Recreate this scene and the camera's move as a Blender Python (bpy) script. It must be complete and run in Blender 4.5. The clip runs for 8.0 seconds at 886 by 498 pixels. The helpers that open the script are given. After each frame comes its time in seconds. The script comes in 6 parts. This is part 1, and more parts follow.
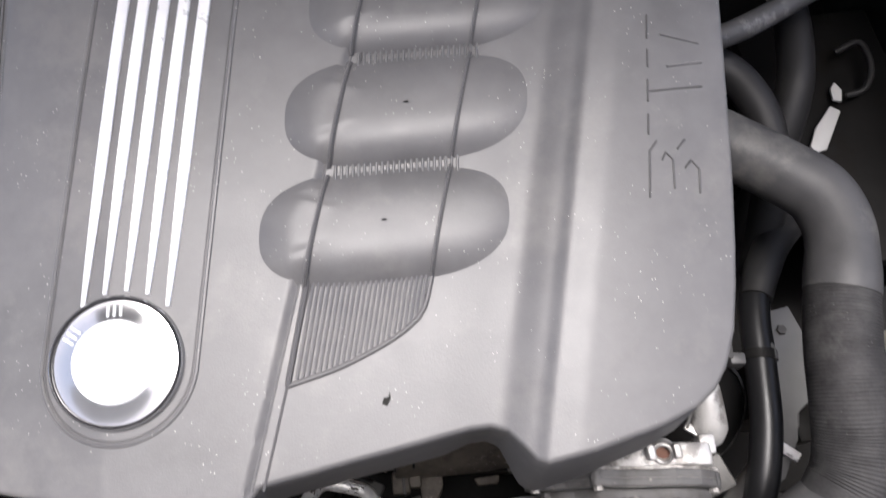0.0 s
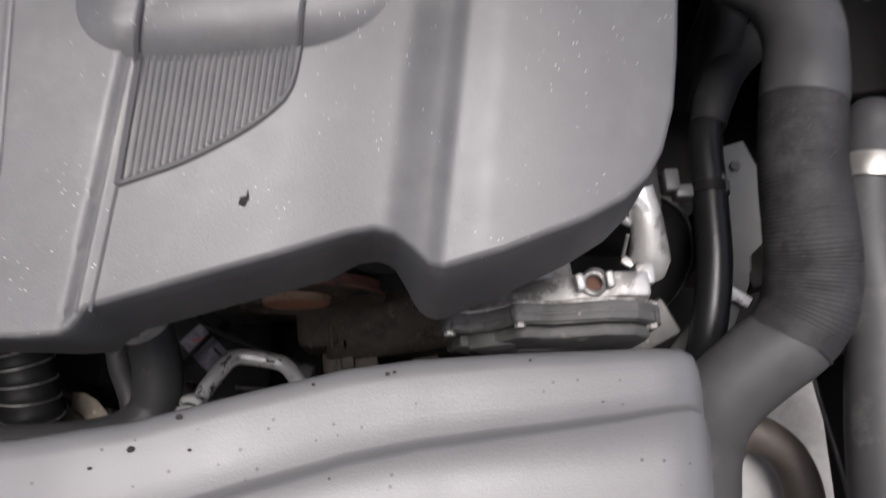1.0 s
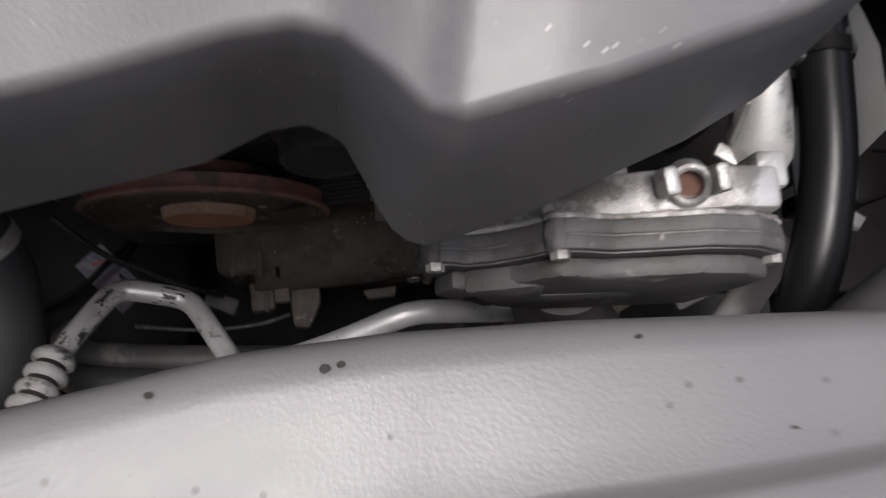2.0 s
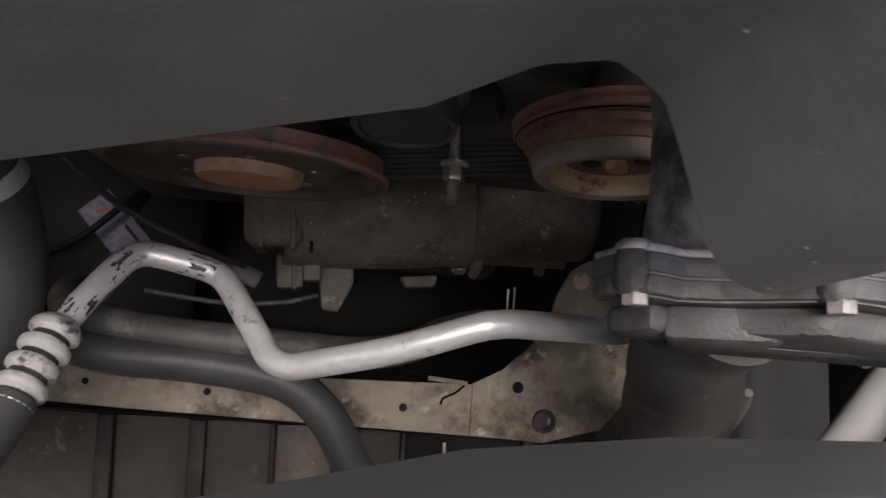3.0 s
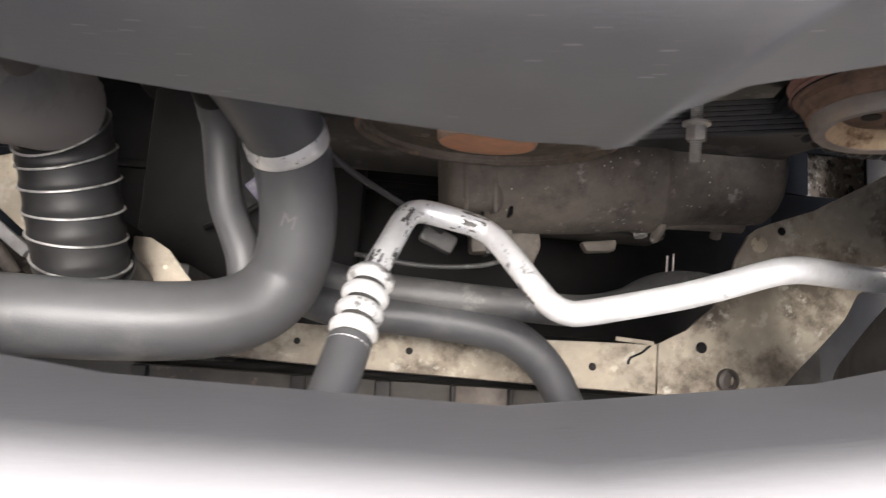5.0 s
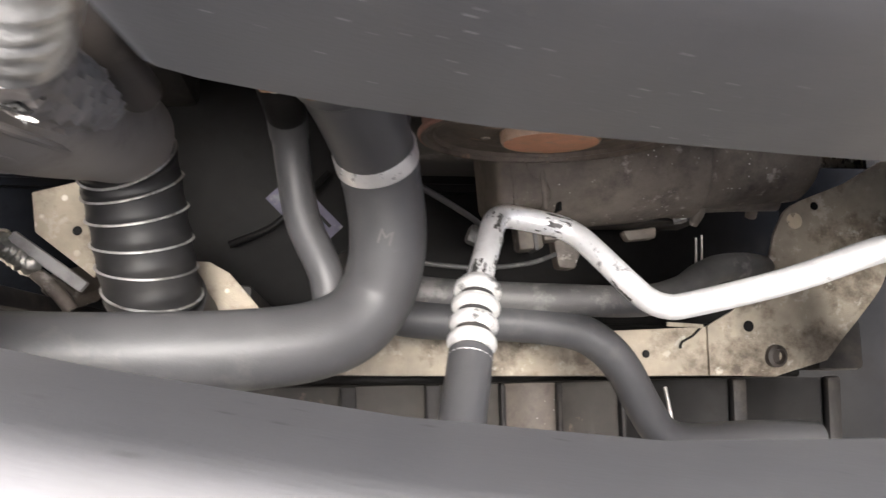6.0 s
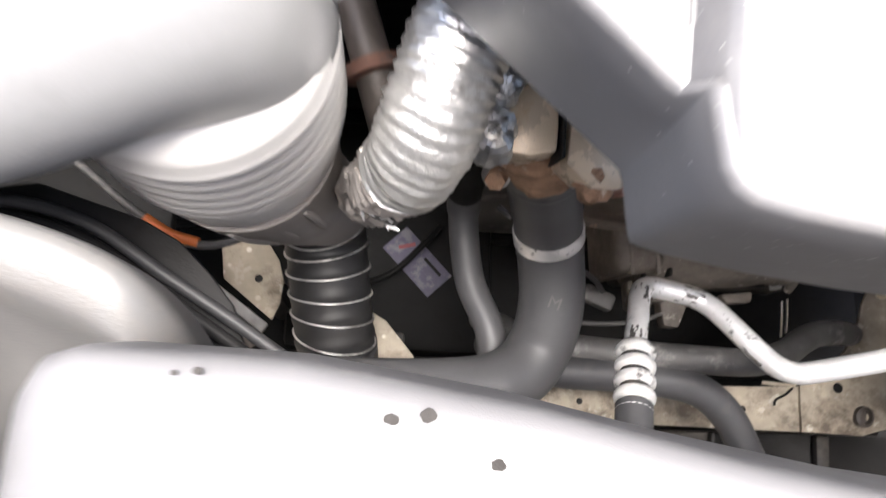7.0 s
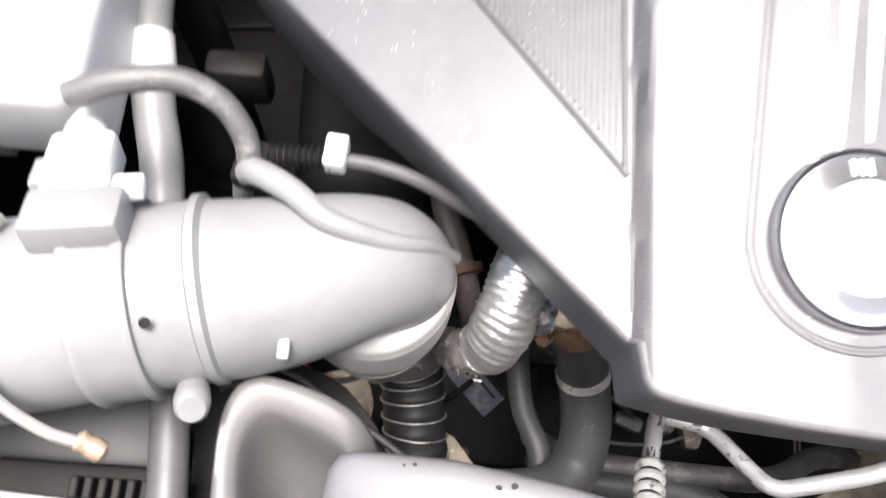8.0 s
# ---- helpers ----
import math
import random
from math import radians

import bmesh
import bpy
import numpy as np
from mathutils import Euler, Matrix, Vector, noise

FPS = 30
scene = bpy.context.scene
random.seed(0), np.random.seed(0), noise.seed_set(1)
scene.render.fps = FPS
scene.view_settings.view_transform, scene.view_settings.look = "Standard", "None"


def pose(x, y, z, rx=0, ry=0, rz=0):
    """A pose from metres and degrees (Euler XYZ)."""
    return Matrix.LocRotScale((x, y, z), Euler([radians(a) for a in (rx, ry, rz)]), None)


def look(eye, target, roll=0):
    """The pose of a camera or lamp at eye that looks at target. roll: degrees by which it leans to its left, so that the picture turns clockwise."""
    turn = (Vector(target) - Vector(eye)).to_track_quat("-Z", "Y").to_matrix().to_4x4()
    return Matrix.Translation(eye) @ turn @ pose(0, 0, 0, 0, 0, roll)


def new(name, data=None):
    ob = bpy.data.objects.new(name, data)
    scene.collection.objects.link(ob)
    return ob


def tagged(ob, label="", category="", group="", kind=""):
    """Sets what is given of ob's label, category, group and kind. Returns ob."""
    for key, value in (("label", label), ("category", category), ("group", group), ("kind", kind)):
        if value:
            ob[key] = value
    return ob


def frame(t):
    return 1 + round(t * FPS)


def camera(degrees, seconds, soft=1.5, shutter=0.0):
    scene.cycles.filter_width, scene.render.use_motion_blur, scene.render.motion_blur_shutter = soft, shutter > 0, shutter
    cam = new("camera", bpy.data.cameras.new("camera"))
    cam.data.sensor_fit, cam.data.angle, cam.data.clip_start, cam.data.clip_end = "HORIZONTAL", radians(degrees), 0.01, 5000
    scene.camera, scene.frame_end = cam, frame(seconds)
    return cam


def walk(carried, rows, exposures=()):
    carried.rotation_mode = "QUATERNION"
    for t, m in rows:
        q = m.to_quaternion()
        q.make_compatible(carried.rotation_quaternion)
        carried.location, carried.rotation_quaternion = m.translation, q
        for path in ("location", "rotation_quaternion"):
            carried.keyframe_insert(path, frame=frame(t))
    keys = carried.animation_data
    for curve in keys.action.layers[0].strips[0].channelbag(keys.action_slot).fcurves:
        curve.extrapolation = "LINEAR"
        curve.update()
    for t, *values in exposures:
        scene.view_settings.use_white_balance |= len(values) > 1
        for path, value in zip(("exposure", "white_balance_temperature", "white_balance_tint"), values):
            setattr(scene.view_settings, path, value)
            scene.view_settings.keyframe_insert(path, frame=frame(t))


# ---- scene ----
# ---------- camera and its way ----------
cam = camera(60.1, 8.0, soft=1.35, shutter=0.5)
PATH = [
    (0, (0.041, 0.038, 1.262), (0.063, 0.841, -0.569), 1.1),
    (0.5, (0.052, 0.009, 1.236), (0.113, 0.756, -0.618), 4.2),
    (0.8, (0.09, -0.01, 1.185), (0.168, 0.723, -0.674), 4.9),
    (1, (0.084, 0.004, 1.159), (0.191, 0.612, -0.743), 8.2),
    (1.2, (0.089, 0.013, 1.127), (0.168, 0.584, -0.788), 6.1),
    (2.3, (0.07, 0.058, 0.923), (0.367, 0.417, -1.022), 38.0),
    (2.5, (0.056, 0.062, 0.907), (0.358, 0.421, -1.037), 40.4),
    (3, (0.036, 0.073, 0.876), (0.301, 0.429, -1.074), 41.4),
    (3.5, (0.015, 0.067, 0.877), (0.229, 0.402, -1.083), 39.2),
    (4, (-0.018, 0.059, 0.88), (0.139, 0.397, -1.085), 32.5),
    (4.5, (-0.055, 0.044, 0.88), (0.1, 0.367, -1.088), 32.7),
    (5, (-0.105, 0.041, 0.88), (0.077, 0.353, -1.087), 34.6),
    (5.2, (-0.13, 0.039, 0.878), (0.079, 0.345, -1.087), 37.7),
    (6.3, (-0.2271, 0.0559, 0.8689), (-0.0631, 0.2170, -0.2068), 44.69),
    (6.4, (-0.2451, 0.0583, 0.8727), (-0.0811, 0.2246, -0.2022), 44.50),
    (6.5, (-0.2523, 0.0596, 0.8753), (-0.1036, 0.2347, -0.2004), 40.43),
    (6.6, (-0.2640, 0.0620, 0.8809), (-0.1292, 0.2431, -0.1957), 37.13),
    (6.8, (-0.2752, 0.0585, 0.9032), (-0.1705, 0.2536, -0.1742), 29.9),
    (7, (-0.2823, 0.0540, 0.9412), (-0.1734, 0.2648, -0.1329), 29.8),
    (7.2, (-0.2853, 0.0477, 0.9798), (-0.1979, 0.3027, -0.0867), 22.29),
    (7.5, (-0.2955, 0.0446, 1.0300), (-0.2711, 0.3237, -0.0337), 10.45),
    (7.7, (-0.3071, 0.0439, 1.0690), (-0.2952, 0.3569, 0.0146), 9.15),
    (8, (-0.3148, 0.0386, 1.1234), (-0.2819, 0.3995, 0.0849), 9.29),
]

walk(cam, [(t, look(eye, target, roll)) for t, eye, target, roll in PATH], exposures=[
    (0.0, 1.2, 6300, 12), (0.5, 0.9, 6300, 12), (1.2, 0.65, 6300, 12), (2.5, 0.75, 6400, 12.5), (3.0, 1.35, 6450, 13), (3.5, 2.4, 6450, 12), (4.0, 2.95, 6450, 10.5),
    (4.5, 3.05, 6450, 10), (5.0, 3.12, 6450, 10), (6.5, 3.15, 6450, 10), (7.0, 2.85, 6400, 11), (7.5, 2.85, 6350, 11), (8.0, 2.3, 6350, 11)])

# ---------- daylight: bright overcast ----------
world = bpy.data.worlds.new("overcast_sky")
scene.world = world
world.use_nodes = True
wn = world.node_tree.nodes
sky = wn.new("ShaderNodeTexSky")
sky.sky_type = "NISHITA"
sky.sun_disc = False
sky.sun_elevation = radians(87.3)
sky.sun_rotation = radians(-63.4)
sky.dust_density = 6.0
sky.air_density = 1.0
wn["Background"].inputs["Strength"].default_value = 0.13
world.node_tree.links.new(sky.outputs["Color"], wn["Background"].inputs["Color"])
sun_data = bpy.data.lights.new("sun", "SUN")
sun_data.energy = 2.0
sun_data.angle = radians(26)
sun_data.color = (1.0, 0.98, 0.955)
sun = new("sun", sun_data)
sun.matrix_world = look((-0.1, 0.2, 3.0), (0, 0.15, 0.6))


# ---------- materials ----------
def mat(name, base, rough=0.5, metal=0.0, grain=60.0, vary=0.25, bump=0.15, stain=None, stain_amount=0.0,
        stain_scale=9.0, speck=None, speck_scale=160.0, speck_size=0.1, fine=900.0, spec=0.5, blend=0.1, flake=None, flake_amount=0.1, flake_scale=70.0):
    """A procedural surface: colour varied at two scales, stains with a shape of their own, specks of dust, fine relief."""
    m = bpy.data.materials.new(name)
    m.use_nodes = True
    nt = m.node_tree
    n, ln = nt.nodes, nt.links
    b = n["Principled BSDF"]
    b.inputs["Metallic"].default_value = metal
    b.inputs["Specular IOR Level"].default_value = spec
    tc = n.new("ShaderNodeTexCoord")

    def noise_tex(scale, detail=4.0, rough_=0.6):
        t = n.new("ShaderNodeTexNoise")
        t.inputs["Scale"].default_value = scale
        t.inputs["Detail"].default_value = detail
        t.inputs["Roughness"].default_value = rough_
        ln.new(tc.outputs["Object"], t.inputs["Vector"])
        return t

    def ramp(fac, lo, hi):
        r = n.new("ShaderNodeMapRange")
        r.inputs["From Min"].default_value, r.inputs["From Max"].default_value = lo, hi
        ln.new(fac, r.inputs["Value"])
        return r.outputs["Result"]

    def mix(fac, a, c):
        x = n.new("ShaderNodeMix")
        x.data_type = "RGBA"
        if isinstance(fac, float):
            x.inputs[0].default_value = fac
        else:
            ln.new(fac, x.inputs[0])
        for sock, v in ((x.inputs[6], a), (x.inputs[7], c)):
            if isinstance(v, tuple):
                sock.default_value = (*v, 1)
            else:
                ln.new(v, sock)
        return x.outputs[2]

    big, small = noise_tex(grain * 0.16), noise_tex(grain)
    lo = tuple(c * (1 - vary) for c in base)
    hi = tuple(min(1, c * (1 + vary)) for c in base)
    col = mix(ramp(big.outputs["Fac"], 0.3, 0.7), lo, hi)
    col2 = mix(ramp(small.outputs["Fac"], 0.3, 0.7), lo, hi)
    col = mix(0.45, col, col2)
    if stain:
        st = noise_tex(stain_scale, 6.0, 0.7)
        lo_edge = 0.62 - 0.3 * stain_amount
        col = mix(ramp(st.outputs["Fac"], lo_edge, lo_edge + blend), col, stain)
    if flake:
        fl = noise_tex(flake_scale, 5.0, 0.65)
        lo_edge = 0.64 - 0.3 * flake_amount
        col = mix(ramp(fl.outputs["Fac"], lo_edge, lo_edge + 0.09), col, flake)
    if speck:
        v = n.new("ShaderNodeTexVoronoi")
        v.inputs["Scale"].default_value = speck_scale
        ln.new(tc.outputs["Object"], v.inputs["Vector"])
        gate = noise_tex(speck_scale * 0.11, 2.0)
        a = n.new("ShaderNodeMath")
        a.operation = "MULTIPLY"
        ln.new(ramp(v.outputs["Distance"], speck_size, speck_size * 0.6), a.inputs[0])
        ln.new(ramp(gate.outputs["Fac"], 0.52, 0.6), a.inputs[1])
        col = mix(a.outputs[0], col, speck)
    ln.new(col, b.inputs["Base Color"])
    rr = n.new("ShaderNodeMapRange")
    rr.inputs["To Min"].default_value, rr.inputs["To Max"].default_value = max(0.03, rough - 0.1), min(1, rough + 0.1)
    ln.new(small.outputs["Fac"], rr.inputs["Value"])
    ln.new(rr.outputs["Result"], b.inputs["Roughness"])
    if bump:
        f = noise_tex(fine, 3.0)
        bp = n.new("ShaderNodeBump")
        bp.inputs["Strength"].default_value = bump
        bp.inputs["Distance"].default_value = 0.0006
        ln.new(f.outputs["Fac"], bp.inputs["Height"])
        ln.new(bp.outputs["Normal"], b.inputs["Normal"])
    return m


M_COVER = mat("cover_plastic", (0.114, 0.112, 0.114), 0.42, grain=55, vary=0.2, bump=0.14, blend=0.22, stain=(0.155, 0.15, 0.146), stain_amount=0.3,
              stain_scale=14, speck=(0.46, 0.45, 0.43), speck_scale=270, speck_size=0.12)
# darker copy of the cover plastic, paints shade along seams, grooves and lips
M_COVER_SHADE = mat("cover_shade", (0.075, 0.073, 0.075), 0.5, grain=40, vary=0.08, bump=0.2)
M_DUCT = mat("duct_plastic", (0.125, 0.123, 0.125), 0.42, grain=30, vary=0.06, bump=0.15, stain=(0.112, 0.110, 0.110), stain_amount=0.15,
             stain_scale=20, speck=(0.035, 0.033, 0.033), speck_scale=120, speck_size=0.12, spec=0.65)
M_CHROME = mat("bright_trim", (0.86, 0.86, 0.87), 0.3, 0.3, vary=0.04, bump=0.05)
M_BADGE_DARK = mat("badge_dark", (0.02, 0.02, 0.022), 0.3, vary=0.1, bump=0.02, spec=0.18)
M_BADGE_GLOSS = mat("badge_mirror_lacquer", (0.50, 0.50, 0.51), 0.14, 0.85, vary=0.05, bump=0.02)
M_BADGE_LIGHT = mat("badge_light", (0.75, 0.76, 0.77), 0.12, vary=0.03, bump=0.0)
M_BADGE_BLUE = mat("badge_pale_blue", (0.62, 0.68, 0.72), 0.12, vary=0.03, bump=0.0)
M_ALU = mat("worn_aluminium", (0.92, 0.915, 0.905), 0.38, 0.46, grain=150, vary=0.18, bump=0.35, stain=(0.05, 0.047, 0.045), stain_amount=0.06, stain_scale=60)
M_ALU_CAST = mat("cast_aluminium", (0.52, 0.51, 0.495), 0.42, 0.45, grain=120, vary=0.2, bump=0.5, stain=(0.2, 0.19, 0.18), stain_amount=0.45, stain_scale=30)
M_CAST_DARK = mat("dirty_cast_metal", (0.12, 0.117, 0.114), 0.55, 0.35, grain=90, vary=0.3, bump=0.5, stain=(0.26, 0.25, 0.24), stain_amount=0.25, stain_scale=28)
M_STEEL = mat("zinc_steel", (0.62, 0.6, 0.56), 0.35, 0.8, grain=200, vary=0.2, bump=0.2)
M_STEELBAND = mat("bright_steel_band", (0.80, 0.79, 0.77), 0.3, 0.55, grain=200, vary=0.12, bump=0.12)
M_RUBBER = mat("rubber_hose", (0.024, 0.0235, 0.024), 0.5, grain=70, vary=0.2, bump=0.3, fine=1400, stain=(0.026, 0.025, 0.0245), stain_amount=0.3, stain_scale=18, spec=0.35)
M_RUBBER_GREY = mat("grey_rubber", (0.068, 0.0675, 0.07), 0.48, grain=60, vary=0.15, bump=0.25, stain=(0.10, 0.098, 0.096), stain_amount=0.2, stain_scale=16)
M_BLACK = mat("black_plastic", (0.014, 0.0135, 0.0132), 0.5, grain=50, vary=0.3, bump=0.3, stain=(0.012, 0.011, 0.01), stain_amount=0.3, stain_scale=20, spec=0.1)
M_DEEP = mat("oily_block_metal", (0.03, 0.028, 0.027), 0.6, grain=40, vary=0.4, bump=0.5, stain=(0.06, 0.053, 0.046), stain_amount=0.3, stain_scale=14, spec=0.3)
M_COMP = mat("dirty_compressor", (0.165, 0.143, 0.122), 0.6, 0.1, grain=75, vary=0.4, bump=0.5, stain=(0.085, 0.072, 0.062), stain_amount=0.5, stain_scale=24, blend=0.2, flake=(0.36, 0.33, 0.30), flake_amount=0.12, flake_scale=55,
             speck=(0.7, 0.68, 0.64), speck_scale=150, speck_size=0.14)
M_RUST = mat("rusty_rim", (0.40, 0.215, 0.17), 0.7, grain=120, vary=0.35, bump=0.6, stain=(0.22, 0.18, 0.16), stain_amount=0.35, stain_scale=40)
M_RUST_DARK = mat("dark_rust", (0.13, 0.062, 0.042), 0.75, grain=110, vary=0.4, bump=0.6, stain=(0.07, 0.05, 0.04), stain_amount=0.4, stain_scale=40)
M_ORANGE = mat("rust_orange_hub", (0.80, 0.41, 0.25), 0.75, grain=100, vary=0.18, bump=0.4, stain=(0.66, 0.42, 0.29), stain_amount=0.25, stain_scale=60)
M_TANRUST = mat("ochre_rust", (0.62, 0.46, 0.29), 0.75, grain=90, vary=0.3, bump=0.5, stain=(0.22, 0.13, 0.07), stain_amount=0.35, stain_scale=45)
M_PULLEY = mat("dull_pulley", (0.34, 0.295, 0.255), 0.5, 0.25, grain=80, vary=0.3, bump=0.4, blend=0.2, stain=(0.46, 0.36, 0.28), stain_amount=0.3, stain_scale=35)
M_BROWNDISC = mat("dirty_pulley_disc", (0.175, 0.145, 0.12), 0.55, 0.2, grain=80, vary=0.4, bump=0.5, blend=0.2, stain=(0.09, 0.075, 0.062), stain_amount=0.45, stain_scale=30, flake=(0.34, 0.24, 0.17), flake_amount=0.14, flake_scale=55)
M_HUBSIDE = mat("pale_rust_collar", (0.62, 0.44, 0.32), 0.7, grain=90, vary=0.3, bump=0.5, stain=(0.36, 0.20, 0.12), stain_amount=0.35, stain_scale=45, blend=0.16)
M_BELT = mat("ribbed_belt", (0.06, 0.058, 0.057), 0.55, grain=60, vary=0.2, bump=0.2)
M_BEAM = mat("weathered_beige_paint", (0.40, 0.35, 0.275), 0.7, 0.0, grain=60, vary=0.3, bump=0.7, blend=0.16, stain=(0.12, 0.095, 0.07), stain_amount=0.45, stain_scale=17, flake=(0.54, 0.50, 0.43), flake_amount=0.14, flake_scale=60,
             speck=(0.8, 0.77, 0.7), speck_scale=70, speck_size=0.2)
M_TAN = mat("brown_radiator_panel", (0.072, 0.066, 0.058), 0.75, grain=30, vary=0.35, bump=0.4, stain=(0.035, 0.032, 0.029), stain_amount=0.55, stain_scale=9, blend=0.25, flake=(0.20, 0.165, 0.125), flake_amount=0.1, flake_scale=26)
M_SILVER = mat("silver_grey_plastic", (0.215, 0.215, 0.214), 0.4, 0.1, grain=60, vary=0.1, bump=0.16, stain=(0.165, 0.165, 0.163), stain_amount=0.3, stain_scale=11, blend=0.25)
M_FOIL = mat("aluminium_foil", (0.70, 0.695, 0.68), 0.36, 0.9, grain=180, vary=0.15, bump=1.0, fine=320, stain=(0.42, 0.40, 0.37), stain_amount=0.16, stain_scale=38)
M_THERMO = mat("stained_housing", (0.84, 0.73, 0.56), 0.3, 0.35, grain=60, vary=0.25, bump=0.5, stain=(0.40, 0.20, 0.09), stain_amount=0.42, stain_scale=20, blend=0.2)
M_CABLE_ORANGE = mat("orange_sleeve", (0.70, 0.19, 0.05), 0.5, vary=0.1, bump=0.05)
M_LABEL = mat("faded_violet_label", (0.075, 0.068, 0.115), 0.45, grain=120, vary=0.2, bump=0.05, stain=(0.16, 0.152, 0.18), stain_amount=0.35, stain_scale=40)
M_LABEL_RED = mat("red_print", (0.24, 0.05, 0.06), 0.5, vary=0.1, bump=0.0)
M_WHITE = mat("white_plastic", (0.6, 0.6, 0.59), 0.4, vary=0.05, bump=0.1)
M_GRAVEL = mat("gravel_ground", (0.30, 0.26, 0.21), 0.85, grain=45, vary=0.5, bump=1.0, fine=120, stain=(0.72, 0.69, 0.62), stain_amount=0.3, stain_scale=70, flake=(0.06, 0.05, 0.04), flake_amount=0.4, flake_scale=55)
M_SPOT = mat("dried_dirt", (0.035, 0.033, 0.031), 0.95, grain=300, vary=0.5, bump=0.3, spec=0.05)
M_CLOTH = mat("fine_ribbed_cloth_rubber", (0.034, 0.033, 0.0335), 0.62, grain=420, vary=0.5, bump=0.6, fine=900, stain=(0.055, 0.054, 0.053), stain_amount=0.25, stain_scale=26, speck=(0.16, 0.155, 0.15), speck_scale=210, speck_size=0.12, spec=0.3)
M_BLACKHOSE = mat("shiny_black_rubber", (0.012, 0.012, 0.013), 0.34, grain=70, vary=0.2, bump=0.15, spec=0.4)
M_PALE = mat("pale_dusty_metal", (0.36, 0.355, 0.35), 0.6, 0.1, grain=40, vary=0.2, bump=0.3, stain=(0.22, 0.215, 0.21), stain_amount=0.4, stain_scale=14, blend=0.2)
M_TAUPE = mat("taupe_plastic", (0.30, 0.275, 0.255), 0.5, grain=40, vary=0.12, bump=0.2, stain=(0.2, 0.18, 0.165), stain_amount=0.3, stain_scale=16, blend=0.2)
M_RUSTY = mat("orange_brown_crust", (0.40, 0.245, 0.15), 0.7, grain=120, vary=0.35, bump=0.8, stain=(0.20, 0.12, 0.075), stain_amount=0.4, stain_scale=55, flake=(0.66, 0.56, 0.44), flake_amount=0.15, flake_scale=70)
M_CREAM = mat("cream_gloss_casting", (0.72, 0.60, 0.44), 0.28, 0.15, grain=60, vary=0.12, bump=0.25, stain=(0.62, 0.43, 0.24), stain_amount=0.3, stain_scale=26, blend=0.2)
M_PANELGREY = mat("dark_grey_panel", (0.020, 0.0205, 0.021), 0.5, grain=30, vary=0.15, bump=0.2)
M_BODY = mat("inner_wing_paint", (0.018, 0.018, 0.0185), 0.5, grain=20, vary=0.3, bump=0.15, stain=(0.034, 0.032, 0.03), stain_amount=0.35, stain_scale=13, spec=0.25)
M_HOSE = mat("dark_moulded_rubber", (0.066, 0.065, 0.066), 0.48, grain=60, vary=0.25, bump=0.35, stain=(0.115, 0.112, 0.108), stain_amount=0.25, stain_scale=16, spec=0.4)
M_SCOOP = mat("scoop_plastic", (0.085, 0.083, 0.081), 0.45, grain=40, vary=0.15, bump=0.25, stain=(0.09, 0.085, 0.08), stain_amount=0.3, stain_scale=14, spec=0.4)
M_BROWN = mat("oily_brown_pipe", (0.075, 0.063, 0.055), 0.5, 0.1, grain=60, vary=0.3, bump=0.3, stain=(0.12, 0.10, 0.085), stain_amount=0.3, stain_scale=20)
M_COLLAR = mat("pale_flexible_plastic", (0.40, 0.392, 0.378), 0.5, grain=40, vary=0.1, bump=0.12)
M_FLANGE = mat("oily_cast_flange", (0.082, 0.080, 0.079), 0.6, 0.1, grain=90, vary=0.35, bump=0.6, stain=(0.045, 0.041, 0.037), stain_amount=0.45, stain_scale=26, blend=0.2, flake=(0.22, 0.205, 0.19), flake_amount=0.12, flake_scale=48)
M_FERRULE = mat("worn_crimped_aluminium", (0.80, 0.79, 0.77), 0.42, 0.4, grain=150, vary=0.25, bump=0.4, stain=(0.10, 0.095, 0.09), stain_amount=0.3, stain_scale=75, blend=0.12)
M_WORNCAST = mat("worn_pale_casting", (0.42, 0.405, 0.385), 0.5, 0.3, grain=70, vary=0.4, bump=0.7, stain=(0.13, 0.12, 0.11), stain_amount=0.5, stain_scale=34, blend=0.15, flake=(0.62, 0.60, 0.57), flake_amount=0.12, flake_scale=50)
M_RUSTBROWN = mat("brown_rust_steel", (0.27, 0.17, 0.115), 0.65, 0.1, grain=110, vary=0.4, bump=0.6, stain=(0.13, 0.085, 0.06), stain_amount=0.4, stain_scale=38, blend=0.16, flake=(0.42, 0.27, 0.17), flake_amount=0.2, flake_scale=60)
M_SCUFF = mat("dark_scuff", (0.10, 0.095, 0.09), 0.6, 0.2, grain=200, vary=0.4, bump=0.4, stain=(0.05, 0.047, 0.045), stain_amount=0.4, stain_scale=90)
M_UNSEEN_WALL = mat("grey_render", (0.24, 0.24, 0.245), 0.85, grain=12, vary=0.15, bump=0.4)
M_BRONZE = mat("copper_screw", (0.58, 0.42, 0.3), 0.4, 0.7, grain=120, vary=0.25, bump=0.2)


# ---------- shaping helpers ----------
def smooth_path(points, step=0.004):
    """A Catmull-Rom curve through the points, in even short steps."""
    p = [Vector(q) for q in points]
    p = [p[0] * 2 - p[1]] + p + [p[-1] * 2 - p[-2]]
    out = []
    for i in range(1, len(p) - 2):
        a, b, c, d = p[i - 1:i + 3]
        k = max(2, int((c - b).length / step))
        for j in range(k):
            t = j / k
            out.append(0.5 * (2 * b + (c - a) * t + (2 * a - 5 * b + 4 * c - d) * t * t + (3 * b - a - 3 * c + d) * t ** 3))
    out.append(p[-2])
    return out


def table(x, rows):
    """Linear look-up in rows of (x, value)."""
    return float(np.interp(x, [r[0] for r in rows], [r[1] for r in rows]))


